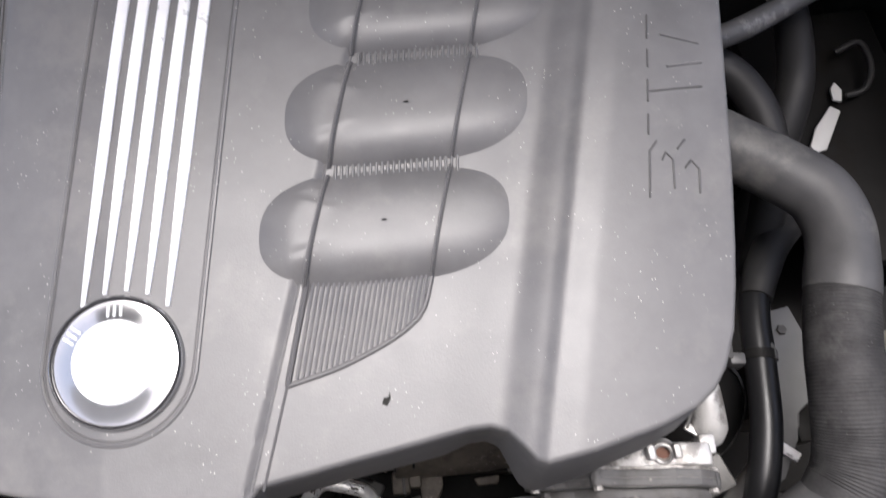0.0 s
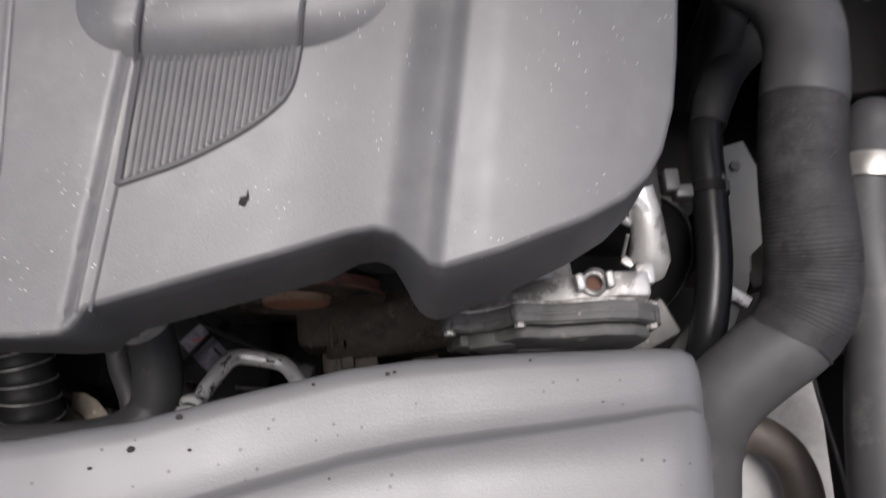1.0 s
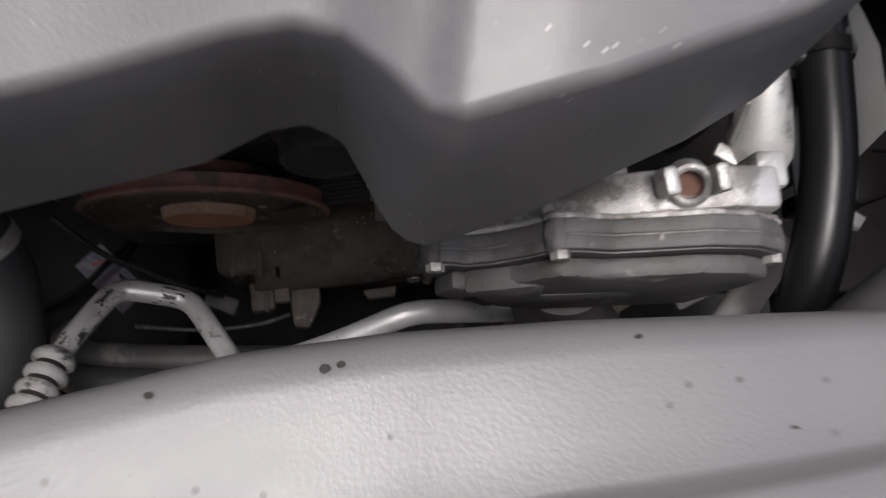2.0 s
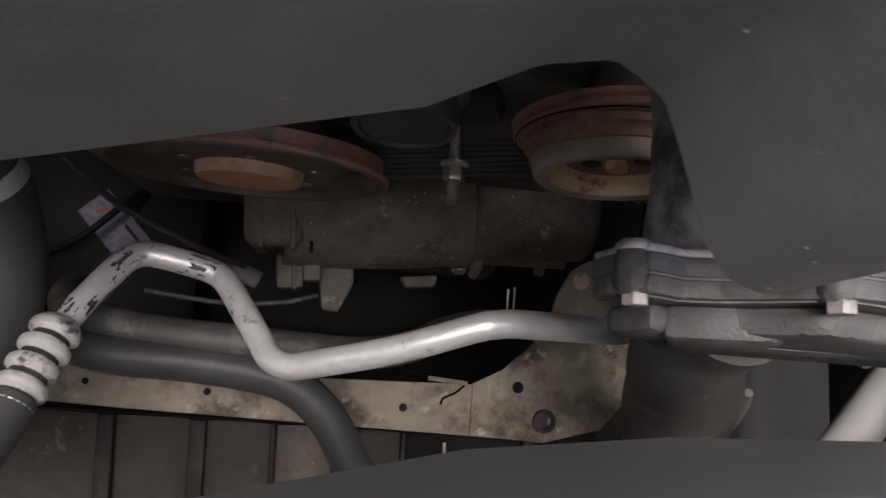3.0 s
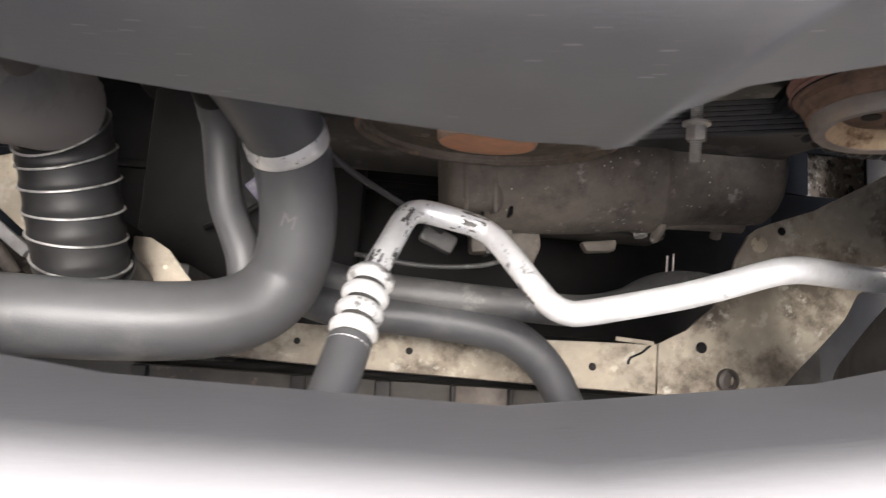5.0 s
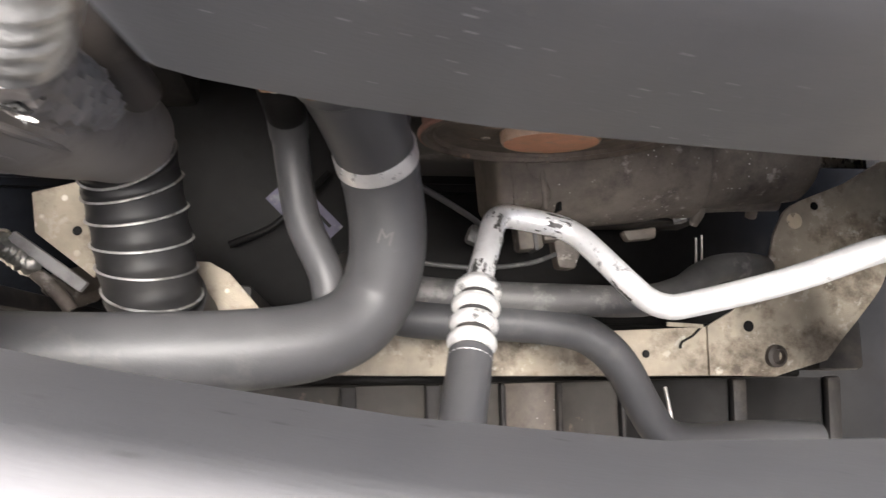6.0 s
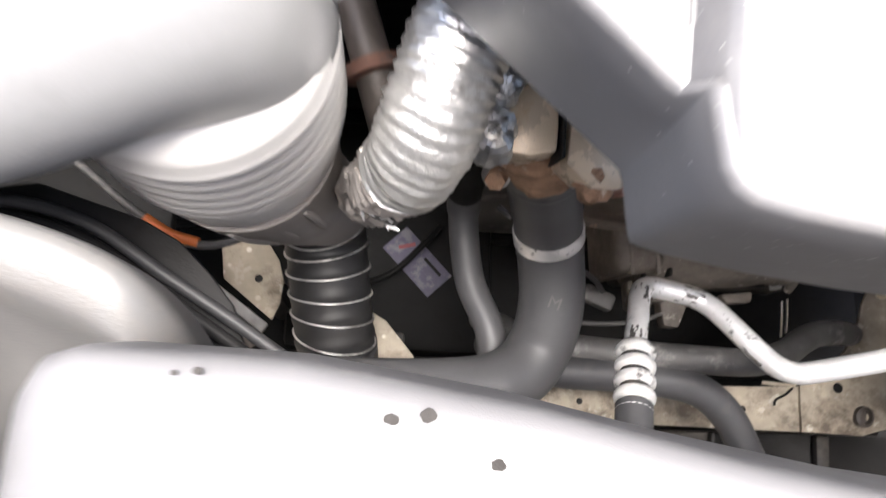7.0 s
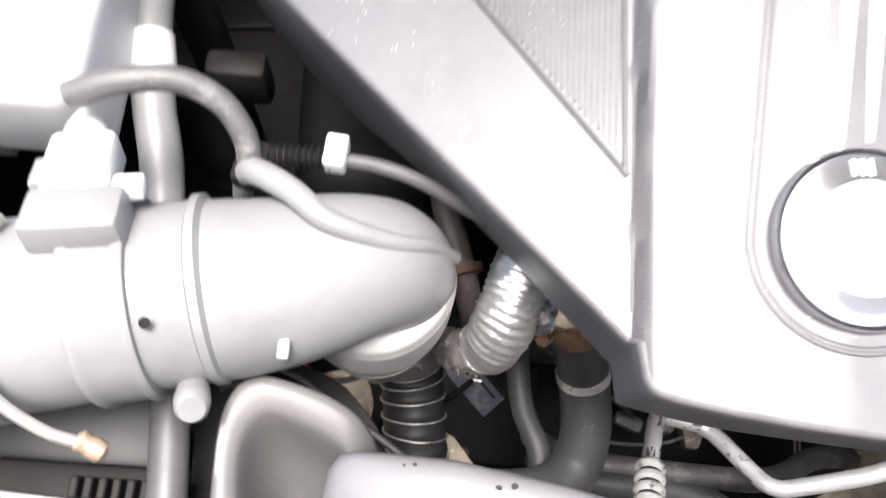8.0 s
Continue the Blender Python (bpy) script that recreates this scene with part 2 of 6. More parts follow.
class Shape:
    """Collects vertices and faces of one part."""

    def __init__(self):
        self.v, self.f = [], []

    def add(self, verts, faces):
        k = len(self.v)
        self.v += [tuple(q) for q in verts]
        self.f += [tuple(i + k for i in face) for face in faces]
        return self

    def from_bm(self, bm, m=None):
        bm.verts.index_update()
        self.add([(m @ v.co if m else v.co) for v in bm.verts], [[v.index for v in f.verts] for f in bm.faces])
        bm.free()
        return self

    def box(self, size, m, bevel=0.002, segs=2):
        bm = bmesh.new()
        bmesh.ops.create_cube(bm, size=1.0)
        bmesh.ops.scale(bm, vec=size, verts=bm.verts)
        if bevel:
            bmesh.ops.bevel(bm, geom=bm.edges[:], offset=bevel, segments=segs, affect="EDGES", profile=0.5)
        return self.from_bm(bm, m if isinstance(m, Matrix) else Matrix.Translation(m))

    def tube(self, points, radius, segs=20, step=0.004, wave=None, raw=False, squash=1.0):
        path = [Vector(q) for q in points] if raw else smooth_path(points, step)
        n = len(path)
        up = Vector((0.13, 0.31, 0.94)).normalized()
        verts, faces = [], []
        run = 0.0
        for i, q in enumerate(path):
            d = (path[min(i + 1, n - 1)] - path[max(i - 1, 0)]).normalized()
            up = (up - d * up.dot(d)).normalized()
            side = d.cross(up)
            if i:
                run += (q - path[i - 1]).length
            s = i / (n - 1)
            r = radius if isinstance(radius, (int, float)) else table(s, radius)
            for j in range(segs):
                a = 2 * math.pi * j / segs
                rr = r + (wave(run, a) if wave else 0.0)
                verts.append(q + (up * math.cos(a) * squash + side * math.sin(a)) * rr)
        for i in range(n - 1):
            for j in range(segs):
                a, b = i * segs + j, i * segs + (j + 1) % segs
                faces.append((a, b, b + segs, a + segs))
        faces.append(tuple(range(segs - 1, -1, -1)))
        faces.append(tuple(range((n - 1) * segs, n * segs)))
        return self.add(verts, faces)

    def lathe(self, profile, centre, axis, segs=48, closed=False, caps=True):
        """profile: (radius, distance along the axis); turned about the axis through centre."""
        rot = Vector((0, 0, 1)).rotation_difference(Vector(axis)).to_matrix()
        c = Vector(centre)
        verts, faces = [], []
        k = len(profile)
        for r, h in profile:
            for j in range(segs):
                a = 2 * math.pi * j / segs
                verts.append(c + rot @ Vector((r * math.cos(a), r * math.sin(a), h)))
        for i in range(k if closed else k - 1):
            i2 = (i + 1) % k
            for j in range(segs):
                j2 = (j + 1) % segs
                faces.append((i * segs + j, i * segs + j2, i2 * segs + j2, i2 * segs + j))
        if not closed and caps:
            faces.append(tuple(range(segs - 1, -1, -1)))
            faces.append(tuple(range((k - 1) * segs, k * segs)))
        return self.add(verts, faces)

    def plate(self, outline, thick, m=None, bevel=0.001):
        """A flat outline (x, y) raised by thick, with softened edges."""
        bm = bmesh.new()
        face = bm.faces.new([bm.verts.new((x, y, 0)) for x, y in outline])
        top = bmesh.ops.extrude_face_region(bm, geom=[face])
        bmesh.ops.translate(bm, vec=(0, 0, thick), verts=[g for g in top["geom"] if isinstance(g, bmesh.types.BMVert)])
        bmesh.ops.recalc_face_normals(bm, faces=bm.faces)
        if bevel:
            bmesh.ops.bevel(bm, geom=bm.edges[:], offset=bevel, segments=2, affect="EDGES", profile=0.5)
        return self.from_bm(bm, m)

    def grid(self, fn, us, vs):
        """A sheet: fn(u, v) gives each vertex."""
        verts = [fn(u, v) for u in us for v in vs]
        k = len(vs)
        faces = [(i * k + j, (i + 1) * k + j, (i + 1) * k + j + 1, i * k + j + 1) for i in range(len(us) - 1) for j in range(k - 1)]
        return self.add(verts, faces)

    def hexagon(self, centre, axis, across, height):
        r = across / math.sqrt(3)
        return self.lathe([(r * 0.93, 0), (r, height * 0.08), (r, height * 0.9), (r * 0.93, height)], centre, axis, segs=6)


def thing(name, at, label, category, group="", kind=""):
    ob = new(name)
    ob.empty_display_size = 0.02
    ob.location = at
    return tagged(ob, label, category, group, kind)


def part(name, shape, material, parent=None, label="", angle=40):
    """Links a shape as one mesh object under a thing or a part."""
    me = bpy.data.meshes.new(name)
    me.from_pydata(shape.v, [], shape.f)
    me.validate()
    bm = bmesh.new()
    bm.from_mesh(me)
    bmesh.ops.recalc_face_normals(bm, faces=bm.faces)
    bm.to_mesh(me)
    bm.free()
    me.polygons.foreach_set("use_smooth", [True] * len(me.polygons))
    me.set_sharp_from_angle(angle=radians(angle))
    me.materials.append(material)
    ob = new(name, me)
    if parent:
        ob.parent = parent
        if parent.type == "EMPTY":
            ob.matrix_parent_inverse = Matrix.Translation(-parent.location)
    if label:
        ob["label"] = label
    return ob


def solo(name, shape, material, label, category, group="", kind="", angle=40):
    return tagged(part(name, shape, material, None, "", angle), label, category, group, kind)


def away(at, direction):
    """A frame at a point whose z axis points along the direction."""
    return Matrix.Translation(at) @ Vector((0, 0, 1)).rotation_difference(Vector(direction)).to_matrix().to_4x4()


# ---------- setting ----------
def gravel(x, y):
    return (x, y, -0.2 + 0.012 * noise.noise(Vector((x * 9, y * 9, 0))) if abs(x) < 1.5 and abs(y) < 1.5 else -0.2)


steps = [-60, -20, -8, -4, -2] + [i * 0.04 for i in range(-37, 38)] + [2, 4, 8, 20, 60]
solo("ground", Shape().grid(gravel, steps, steps), M_GRAVEL, "brown gravel ground under the car", "ground", kind="structure")

# unseen walls added to shape the light; the near front one blocks low sky
for name, size, at in (("unseen_wall_front", (5.4, 0.2, 2.9), (0, -0.9, 1.25)), ("unseen_wall_right", (0.2, 3.18, 1.5), (2.6, 0.8, 0.55)), ("unseen_wall_left", (0.2, 3.18, 1.5), (-2.6, 0.8, 0.55)), ("unseen_wall_back", (5.4, 0.2, 3.4), (0, 2.5, 1.5))):
    solo(name, Shape().box(size, at, 0.01), M_UNSEEN_WALL, "plain grey unseen wall added to shape the light on the car", "wall", kind="structure")

wing = Shape()
wing.box((0.02, 1.25, 0.75), (0.62, 0.35, 0.42), 0.006)
wing.box((0.10, 1.25, 0.02), (0.58, 0.35, 0.79), 0.006)
solo("wall_right", wing, M_BODY, "dark painted inner wing closing the engine bay", "inner wing", kind="structure")
wing = Shape()
wing.box((0.02, 1.25, 0.75), (-0.72, 0.35, 0.42), 0.006)
wing.box((0.10, 1.25, 0.02), (-0.68, 0.35, 0.79), 0.006)
solo("wall_left", wing, M_BODY, "dark painted inner wing closing the engine bay", "inner wing", kind="structure")
solo("wall_back", Shape().box((1.32, 0.02, 0.85), (-0.05, 0.985, 0.42), 0.006), M_BLACK, "black bulkhead behind the engine", "bulkhead", kind="structure")
solo("wall_front", Shape().box((1.32, 0.02, 0.62), (-0.05, -0.24, 0.36), 0.006), M_BLACK, "black front panel before the radiator", "front panel", kind="structure")


# the raised bonnet leans over the back of the bay
lid = Shape().box((1.36, 1.15, 0.03), Matrix.Translation((-0.05, 1.0, 0.86)) @ pose(0, 0, 0, -56, 0, 0) @ Matrix.Translation((0, -0.575, 0)), 0.01)
solo("bonnet", lid, M_BODY, "dark underside of the raised bonnet", "bonnet", kind="structure")


# ---------- engine block ----------
def build_block():
    t = thing("engine_block", (0.0, 0.45, -0.02), "dark oily engine block with front timing case under the cover", "engine")
    part("crankcase", Shape().box((0.36, 0.52, 0.52), (0.03, 0.52, 0.34), 0.02), M_DEEP, t)
    case = Shape()
    case.plate([(-0.16, 0.08), (0.22, 0.08), (0.26, 0.30), (0.25, 0.52), (0.2, 0.71), (-0.13, 0.71), (-0.17, 0.5), (-0.19, 0.3)], 0.03,
               Matrix.Translation((0, 0.275, 0)) @ pose(0, 0, 0, 90), 0.004)
    part("timing_case", case, M_CAST_DARK, t, "grey timing case with dust specks")
    pan = Shape().box((0.34, 0.42, 0.14), (0.06, 0.50, 0.03), 0.03, 3)
    part("oil_pan", pan, M_DEEP, t)
    head = Shape().box((0.34, 0.5, 0.14), (0.02, 0.53, 0.68), 0.015)
    for i in range(5):
        head.tube([(-0.17, 0.32 + i * 0.09, 0.66), (-0.2, 0.32 + i * 0.09, 0.62), (-0.2, 0.32 + i * 0.09, 0.5)], 0.018, 14, 0.01)
    part("cylinder_head", head, M_DEEP, t)
    return t


build_block()


# ---------- engine cover ----------
FRONT = [(-0.43, 0.315), (-0.373, 0.2586), (-0.32, 0.2078), (-0.27, 0.1597), (-0.235, 0.1262), (-0.2205, 0.1122), (-0.2198, 0.1105), (-0.2188, 0.1035), (-0.2176, 0.0968), (-0.2160, 0.0938), (-0.2130, 0.0918),
         (-0.206, 0.0898), (-0.1835, 0.0856), (-0.16, 0.0824), (-0.14, 0.0806), (-0.109, 0.0788), (-0.082, 0.0775), (-0.067, 0.0783), (-0.0635, 0.0802), (-0.0585, 0.0878), (-0.0555, 0.0900), (-0.009, 0.102), (0.045, 0.1155), (0.060, 0.119), (0.072, 0.120),
         (0.082, 0.117), (0.090, 0.109), (0.097, 0.101), (0.102, 0.099), (0.127, 0.105), (0.164, 0.118), (0.182, 0.127), (0.193, 0.1365), (0.200, 0.148),
         (0.206, 0.167), (0.209, 0.19), (0.211, 0.215), (0.213, 0.26)]
HEM = [(-0.43, 0.68), (-0.37, 0.69), (-0.32, 0.712), (-0.27, 0.732), (-0.2205, 0.755), (-0.217, 0.750), (-0.14, 0.754), (-0.0625, 0.7585), (-0.054, 0.7605), (-0.0495, 0.769), (0.045, 0.774), (0.07, 0.781), (0.085, 0.775), (0.1, 0.766),
       (0.13, 0.773), (0.164, 0.787), (0.2, 0.802), (0.213, 0.82)]
FLARE = [(-0.43, -0.02), (-0.32, -0.018), (-0.27, -0.012), (-0.2205, -0.003), (-0.213, -0.0035), (-0.14, -0.0035), (-0.07, -0.002), (-0.0605, 0.0006), (-0.0562, 0.003), (0.045, 0.004), (0.062, 0.001), (0.078, 0.001), (0.1, 0.0085), (0.13, 0.007), (0.213, 0.005)]
DROP = [(-0.43, 0.069), (-0.32, 0.0446), (-0.2198, 0.0200), (-0.2186, 0.0115), (-0.2, 0.0082), (-0.17, 0.0035), (-0.14, 0.0)]


def step01(v):
    v = max(0.0, min(1.0, v))
    return v * v * (3 - 2 * v)


def seam_left(y):
    return -0.2212 - 0.035 * (y - 0.11)


def seam_right(y):
    return -0.077 + 0.2 * y


def cover_top(x, y):
    """Height of the engine cover's upper face."""
    z = 0.835 + 0.22 * (y - 0.137) - 0.25 * max(0, y - 0.30) ** 2
    z += 0.003 * step01((x - seam_left(y)) / 0.004) * step01((seam_right(y) - x) / 0.004)
    foot, crest = 0.058 + 0.147 * y, 0.086 + 0.14 * y
    z += 0.0075 * step01((x - foot) / (crest - foot)) + 0.0085 * step01((x - foot + 0.05) / 0.085) + 0.003 * step01((x - crest + 0.006) / 0.008)
    z -= 0.006 * step01((x - crest + 0.02) / 0.02) * step01((crest + 0.02 - x) / 0.02) * 0.3
    z -= table(x - seam_left(y) - 0.2195, DROP) * (0.4 + 0.6 * step01((0.6 - y) / 0.3))
    z -= 0.008 * max(0.0, x - 0.12) ** 2 / 0.01
    return z


def build_cover():
    t = thing("engine_cover", (0.0, 0.3, 0.78), "grey plastic engine cover with raised humps, bright strips and dusty specks", "engine cover")
    xs = []
    for a, b in zip(FRONT[:-1], FRONT[1:]):
        k = max(1, int((b[0] - a[0]) / 0.0022))
        xs += [a[0] + (b[0] - a[0]) * i / k for i in range(k)]
    xs.append(FRONT[-1][0])
    vs = [(i / 110) ** 1.7 for i in range(111)]
    back = 0.66

    def surface(x, v):
        yf = table(x, FRONT)
        y = yf + (back - yf) * v
        return (x + 0.004 * v * (x > 0.2), y, cover_top(x, y))

    shell = Shape().grid(surface, xs, vs)
    # rim: front edge, then the right side
    rim = [Vector(surface(x, 0.0)) for x in xs] + [Vector(surface(xs[-1], v)) for v in vs[1:]]
    rows = []
    for i, q in enumerate(rim):
        d = rim[min(i + 1, len(rim) - 1)] - rim[max(i - 1, 0)]
        out = Vector((d.y, -d.x, 0)).normalized()
        hem = table(q.x, HEM) if i < len(xs) else 0.82 + (q.y - 0.26) * 0.2
        flare = table(q.x, FLARE)
        ring = [q, q + out * 0.0012 - Vector((0, 0, 0.0004)), q + out * 0.0021 - Vector((0, 0, 0.0014)), q + out * 0.0026 - Vector((0, 0, 0.0034))]
        low = q + out * flare
        for k in (0.25, 0.5, 0.75, 1.0):
            side = q + out * (0.0026 + (flare - 0.0026) * k)
            ring.append(Vector((side.x, side.y, q.z - 0.0034 + (hem - q.z + 0.0034) * k)))
        ring.append(Vector((low.x, low.y, hem)) - out * 0.003)
        ring.append(Vector((low.x, low.y, hem + 0.02)) - out * 0.003)
        rows.append(ring)
    k = len(rows[0])
    shell.add([q for r in rows for q in r], [(i * k + j, i * k + j + 1, (i + 1) * k + j + 1, (i + 1) * k + j) for i in range(len(rows) - 1) for j in range(k - 1)])
    part("shell", shell, M_COVER, t, angle=34)

    def on(x, y, up=0.0):
        return Vector((x, y, cover_top(x, y) + up))

    # double bead along the seams of the middle panel
    for name, seam, y0, shift in (("bead", seam_right, 0.086, 0.0), ("bead", seam_right, 0.086, 0.0065), ("bead", seam_left, 0.125, -0.0012)):
        part(name, Shape().tube([on(seam(y) + shift, y, -0.0002) for y in [y0 + i * 0.03 for i in range(15)]], 0.0009, 8, 0.01), M_COVER_SHADE if shift else M_COVER, t)

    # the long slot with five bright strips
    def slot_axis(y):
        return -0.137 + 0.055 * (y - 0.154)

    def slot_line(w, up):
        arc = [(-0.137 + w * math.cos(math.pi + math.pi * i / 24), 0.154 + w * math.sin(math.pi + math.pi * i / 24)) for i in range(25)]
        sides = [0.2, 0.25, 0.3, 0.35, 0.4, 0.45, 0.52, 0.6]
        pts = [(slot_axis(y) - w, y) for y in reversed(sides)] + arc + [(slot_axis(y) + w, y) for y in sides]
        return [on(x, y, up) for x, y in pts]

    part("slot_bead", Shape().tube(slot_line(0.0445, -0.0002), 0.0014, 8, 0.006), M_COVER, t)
    # thin dark tube paints a groove's shade inside the bead
    part("slot_shade", Shape().tube(slot_line(0.0422, -0.0004), 0.0007, 6, 0.006), M_COVER_SHADE, t)
    for i in range(5):
        off = (i - 2) * 0.0122
        y0 = 0.154 + math.sqrt(0.0392 ** 2 - off ** 2)
        ys = [y0 + j * 0.02 for j in range(24)]
        w = [0.0012 + 0.0024 * min(1, (y - y0) / 0.09) ** 0.7 for y in ys]
        s = Shape()
        verts = []
        for y, wd in zip(ys, w):
            x = slot_axis(y) + off * (1 + 0.12 * (y - y0))
            for dx, dz in ((-wd, -0.001), (-wd, 0.0012), (-wd + 0.0008, 0.0019), (wd - 0.0008, 0.0019), (wd, 0.0012), (wd, -0.001)):
                verts.append(on(x + dx, y, dz))
        s.add(verts, [(a * 6 + j, a * 6 + j + 1, a * 6 + j + 7, a * 6 + j + 6) for a in range(len(ys) - 1) for j in range(5)] + [(5, 4, 3, 2, 1, 0)])
        part("strip", s, M_CHROME, t, "bright metallic trim strip")

    # round badge: dark ring with plain light marks and a pale disc
    c = on(-0.137, 0.154, 0.0)
    tilt = Vector((0, -0.215, 0.977))
    badge = part("badge", Shape().lathe([(0.0376, -0.002), (0.0376, 0.003), (0.0368, 0.0042), (0.036, 0.0035), (0.0355, 0.0028), (0.0335, 0.0030), (0.0305, 0.0034), (0.027, 0.0041), (0.024, 0.0049), (0.0215, 0.0054)], c, tilt, 64), M_BADGE_GLOSS, t, "round dark-rimmed badge with pale disc")
    part("badge_ring", Shape().lathe([(0.0362, 0.002), (0.0362, 0.0042), (0.0357, 0.0046), (0.0350, 0.0042), (0.0350, 0.002)], c, tilt, 64, True), M_BADGE_DARK, badge, "thin dark ring")
    part("badge_disc", Shape().lathe([(0.0236, 0.0025), (0.0236, 0.0054), (0.0230, 0.0058), (0.012, 0.0066), (0.001, 0.0068)], c, tilt, 64), M_BADGE_LIGHT, badge)
    frame_b = away(c, tilt)
    for k in range(2):
        a0 = math.pi / 2 * (2 * k + 1)
        q = [(0.0, 0.0)] + [(0.0228 * math.cos(a0 + math.pi / 2 * j / 10), 0.0228 * math.sin(a0 + math.pi / 2 * j / 10)) for j in range(11)]
        part("badge_quadrant", Shape().plate(q, 0.0006, frame_b @ Matrix.Translation((0, 0, 0.0063)), 0), M_BADGE_BLUE, badge)
    for a in (150, 95, 38):
        m = frame_b @ pose(0, 0, 0, 0, 0, a) @ Matrix.Translation((0.029, 0, 0.0038)) @ pose(0, 0, 0, 0, 10, 0)
        for dy in (-0.0036, 0.0, 0.0036):
            part("badge_mark", Shape().box((0.0075, 0.0016, 0.001), m @ Matrix.Translation((0, dy, 0)), 0.0003, 1), M_BADGE_LIGHT, badge)

    # humps with ribbed steps between them
    for i in range(5):
        yc = 0.2315 + i * 0.0705
        xc = 0.012 + i * 0.0125
        hx, hy = 0.0745, 0.034

        def hump(u, a, xc=xc, yc=yc):
            # superellipse in plan, domed
            ca, sa = math.cos(a), math.sin(a)
            px = math.copysign(abs(ca) ** 0.62, ca) * hx * u
            py = math.copysign(abs(sa) ** 0.8, sa) * hy * u
            x, y = xc + px, yc + py + 0.09 * px
            lift = 0.0085 * (1 - u ** 3.4) * (1 - 0.25 * py / hy) - 0.0006
            return on(x, y, lift)

        us = [0.02, 0.2, 0.4, 0.55, 0.68, 0.78, 0.86, 0.92, 0.97, 1.0]
        an = [2 * math.pi * j / 72 for j in range(73)]
        part("hump", Shape().grid(hump, us, an), M_COVER, t)
        for dx in (-0.040, 0.033):
            line = []
            for j in range(13):
                s = -1 + j / 6
                py = s * hy * 0.97
                x = xc + dx + 0.006 * s
                y = yc + py + 0.09 * dx
                u = max(abs(py) / hy, 0.0) ** 1.25
                line.append(on(x, y, 0.0085 * max(0, 1 - u ** 3.4) * (1 - 0.25 * py / hy) * 0.99))
            # dark line painted as the shade beside each bead
            part("hump_shade", Shape().tube([q + Vector((0.0007, 0, 0)) for q in line], 0.0006, 6, 0.006), M_COVER_SHADE, t)
            part("hump_bead", Shape().tube([q - Vector((0.0006, 0, -0.0001)) for q in line], 0.0008, 8, 0.006), M_COVER, t)
        if i:
            y = yc - 0.0365
            for j in range(22):
                x = xc - 0.006 - 0.036 + j * 0.00345
                part("step_rib", Shape().box((0.0017, 0.0105, 0.0026), Matrix.Translation(on(x, y + 0.09 * (x - xc), 0.0004)) @ pose(0, 0, 0, 12), 0.0006, 1), M_COVER, t)

    # ribbed quarter-round inset below the humps

    def inset_front(x):
        return table(x, [(-0.042, 0.141), (-0.013, 0.151), (0.012, 0.1635), (0.027, 0.174), (0.034, 0.182), (0.040, 0.2)])
    n_rib = 24
    for j in range(n_rib):
        x = -0.037 + j * 0.0032
        yf, yb = inset_front(x) + 0.002, 0.199 + 0.07 * (x + 0.03)
        xa, xb = x, x + 0.15 * (yb - yf)
        if yb - yf < 0.006:
            continue
        # each rib leans along the cover's long lines
        xs_f = max(-0.04, xa)
        p0, p1 = on(xs_f, yf, 0.0004), on(xb, yb, 0.0004)
        part("inset_rib", Shape().tube([p0, (p0 + p1) / 2 + Vector((0, 0, 0.0003)), p1], 0.00105, 8, 0.02), M_COVER, t)
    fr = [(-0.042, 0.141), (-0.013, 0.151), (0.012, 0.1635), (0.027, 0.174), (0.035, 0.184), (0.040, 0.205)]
    # lips in the darker copy carry painted shade round the inset
    part("inset_lip", Shape().tube([on(x, y, 0.0004) for x, y in fr], 0.0016, 8, 0.006), M_COVER_SHADE, t)
    part("inset_lip", Shape().tube([on(-0.042 + 0.16 * (y - 0.141), y, 0.0006) for y in (0.141, 0.16, 0.18, 0.2)], 0.0018, 8, 0.006), M_COVER_SHADE, t)
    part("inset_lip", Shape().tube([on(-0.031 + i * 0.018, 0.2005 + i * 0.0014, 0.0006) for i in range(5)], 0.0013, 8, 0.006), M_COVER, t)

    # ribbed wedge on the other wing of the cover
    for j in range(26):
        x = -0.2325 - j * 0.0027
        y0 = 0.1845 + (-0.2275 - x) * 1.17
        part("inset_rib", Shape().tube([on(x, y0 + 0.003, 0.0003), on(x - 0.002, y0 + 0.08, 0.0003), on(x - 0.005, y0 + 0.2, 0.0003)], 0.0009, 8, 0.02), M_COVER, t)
    part("inset_lip", Shape().tube([on(-0.2275 - 0.0716 * k, 0.1825 + 0.0855 * k, 0.0002) for k in (0, 0.3, 0.6, 1.0, 1.4)], 0.0014, 8, 0.006), M_COVER_SHADE, t)
    part("inset_lip", Shape().tube([on(-0.2285 - 0.05 * (y - 0.184), y, 0.0003) for y in (0.183, 0.22, 0.28, 0.36)], 0.0013, 8, 0.006), M_COVER_SHADE, t)

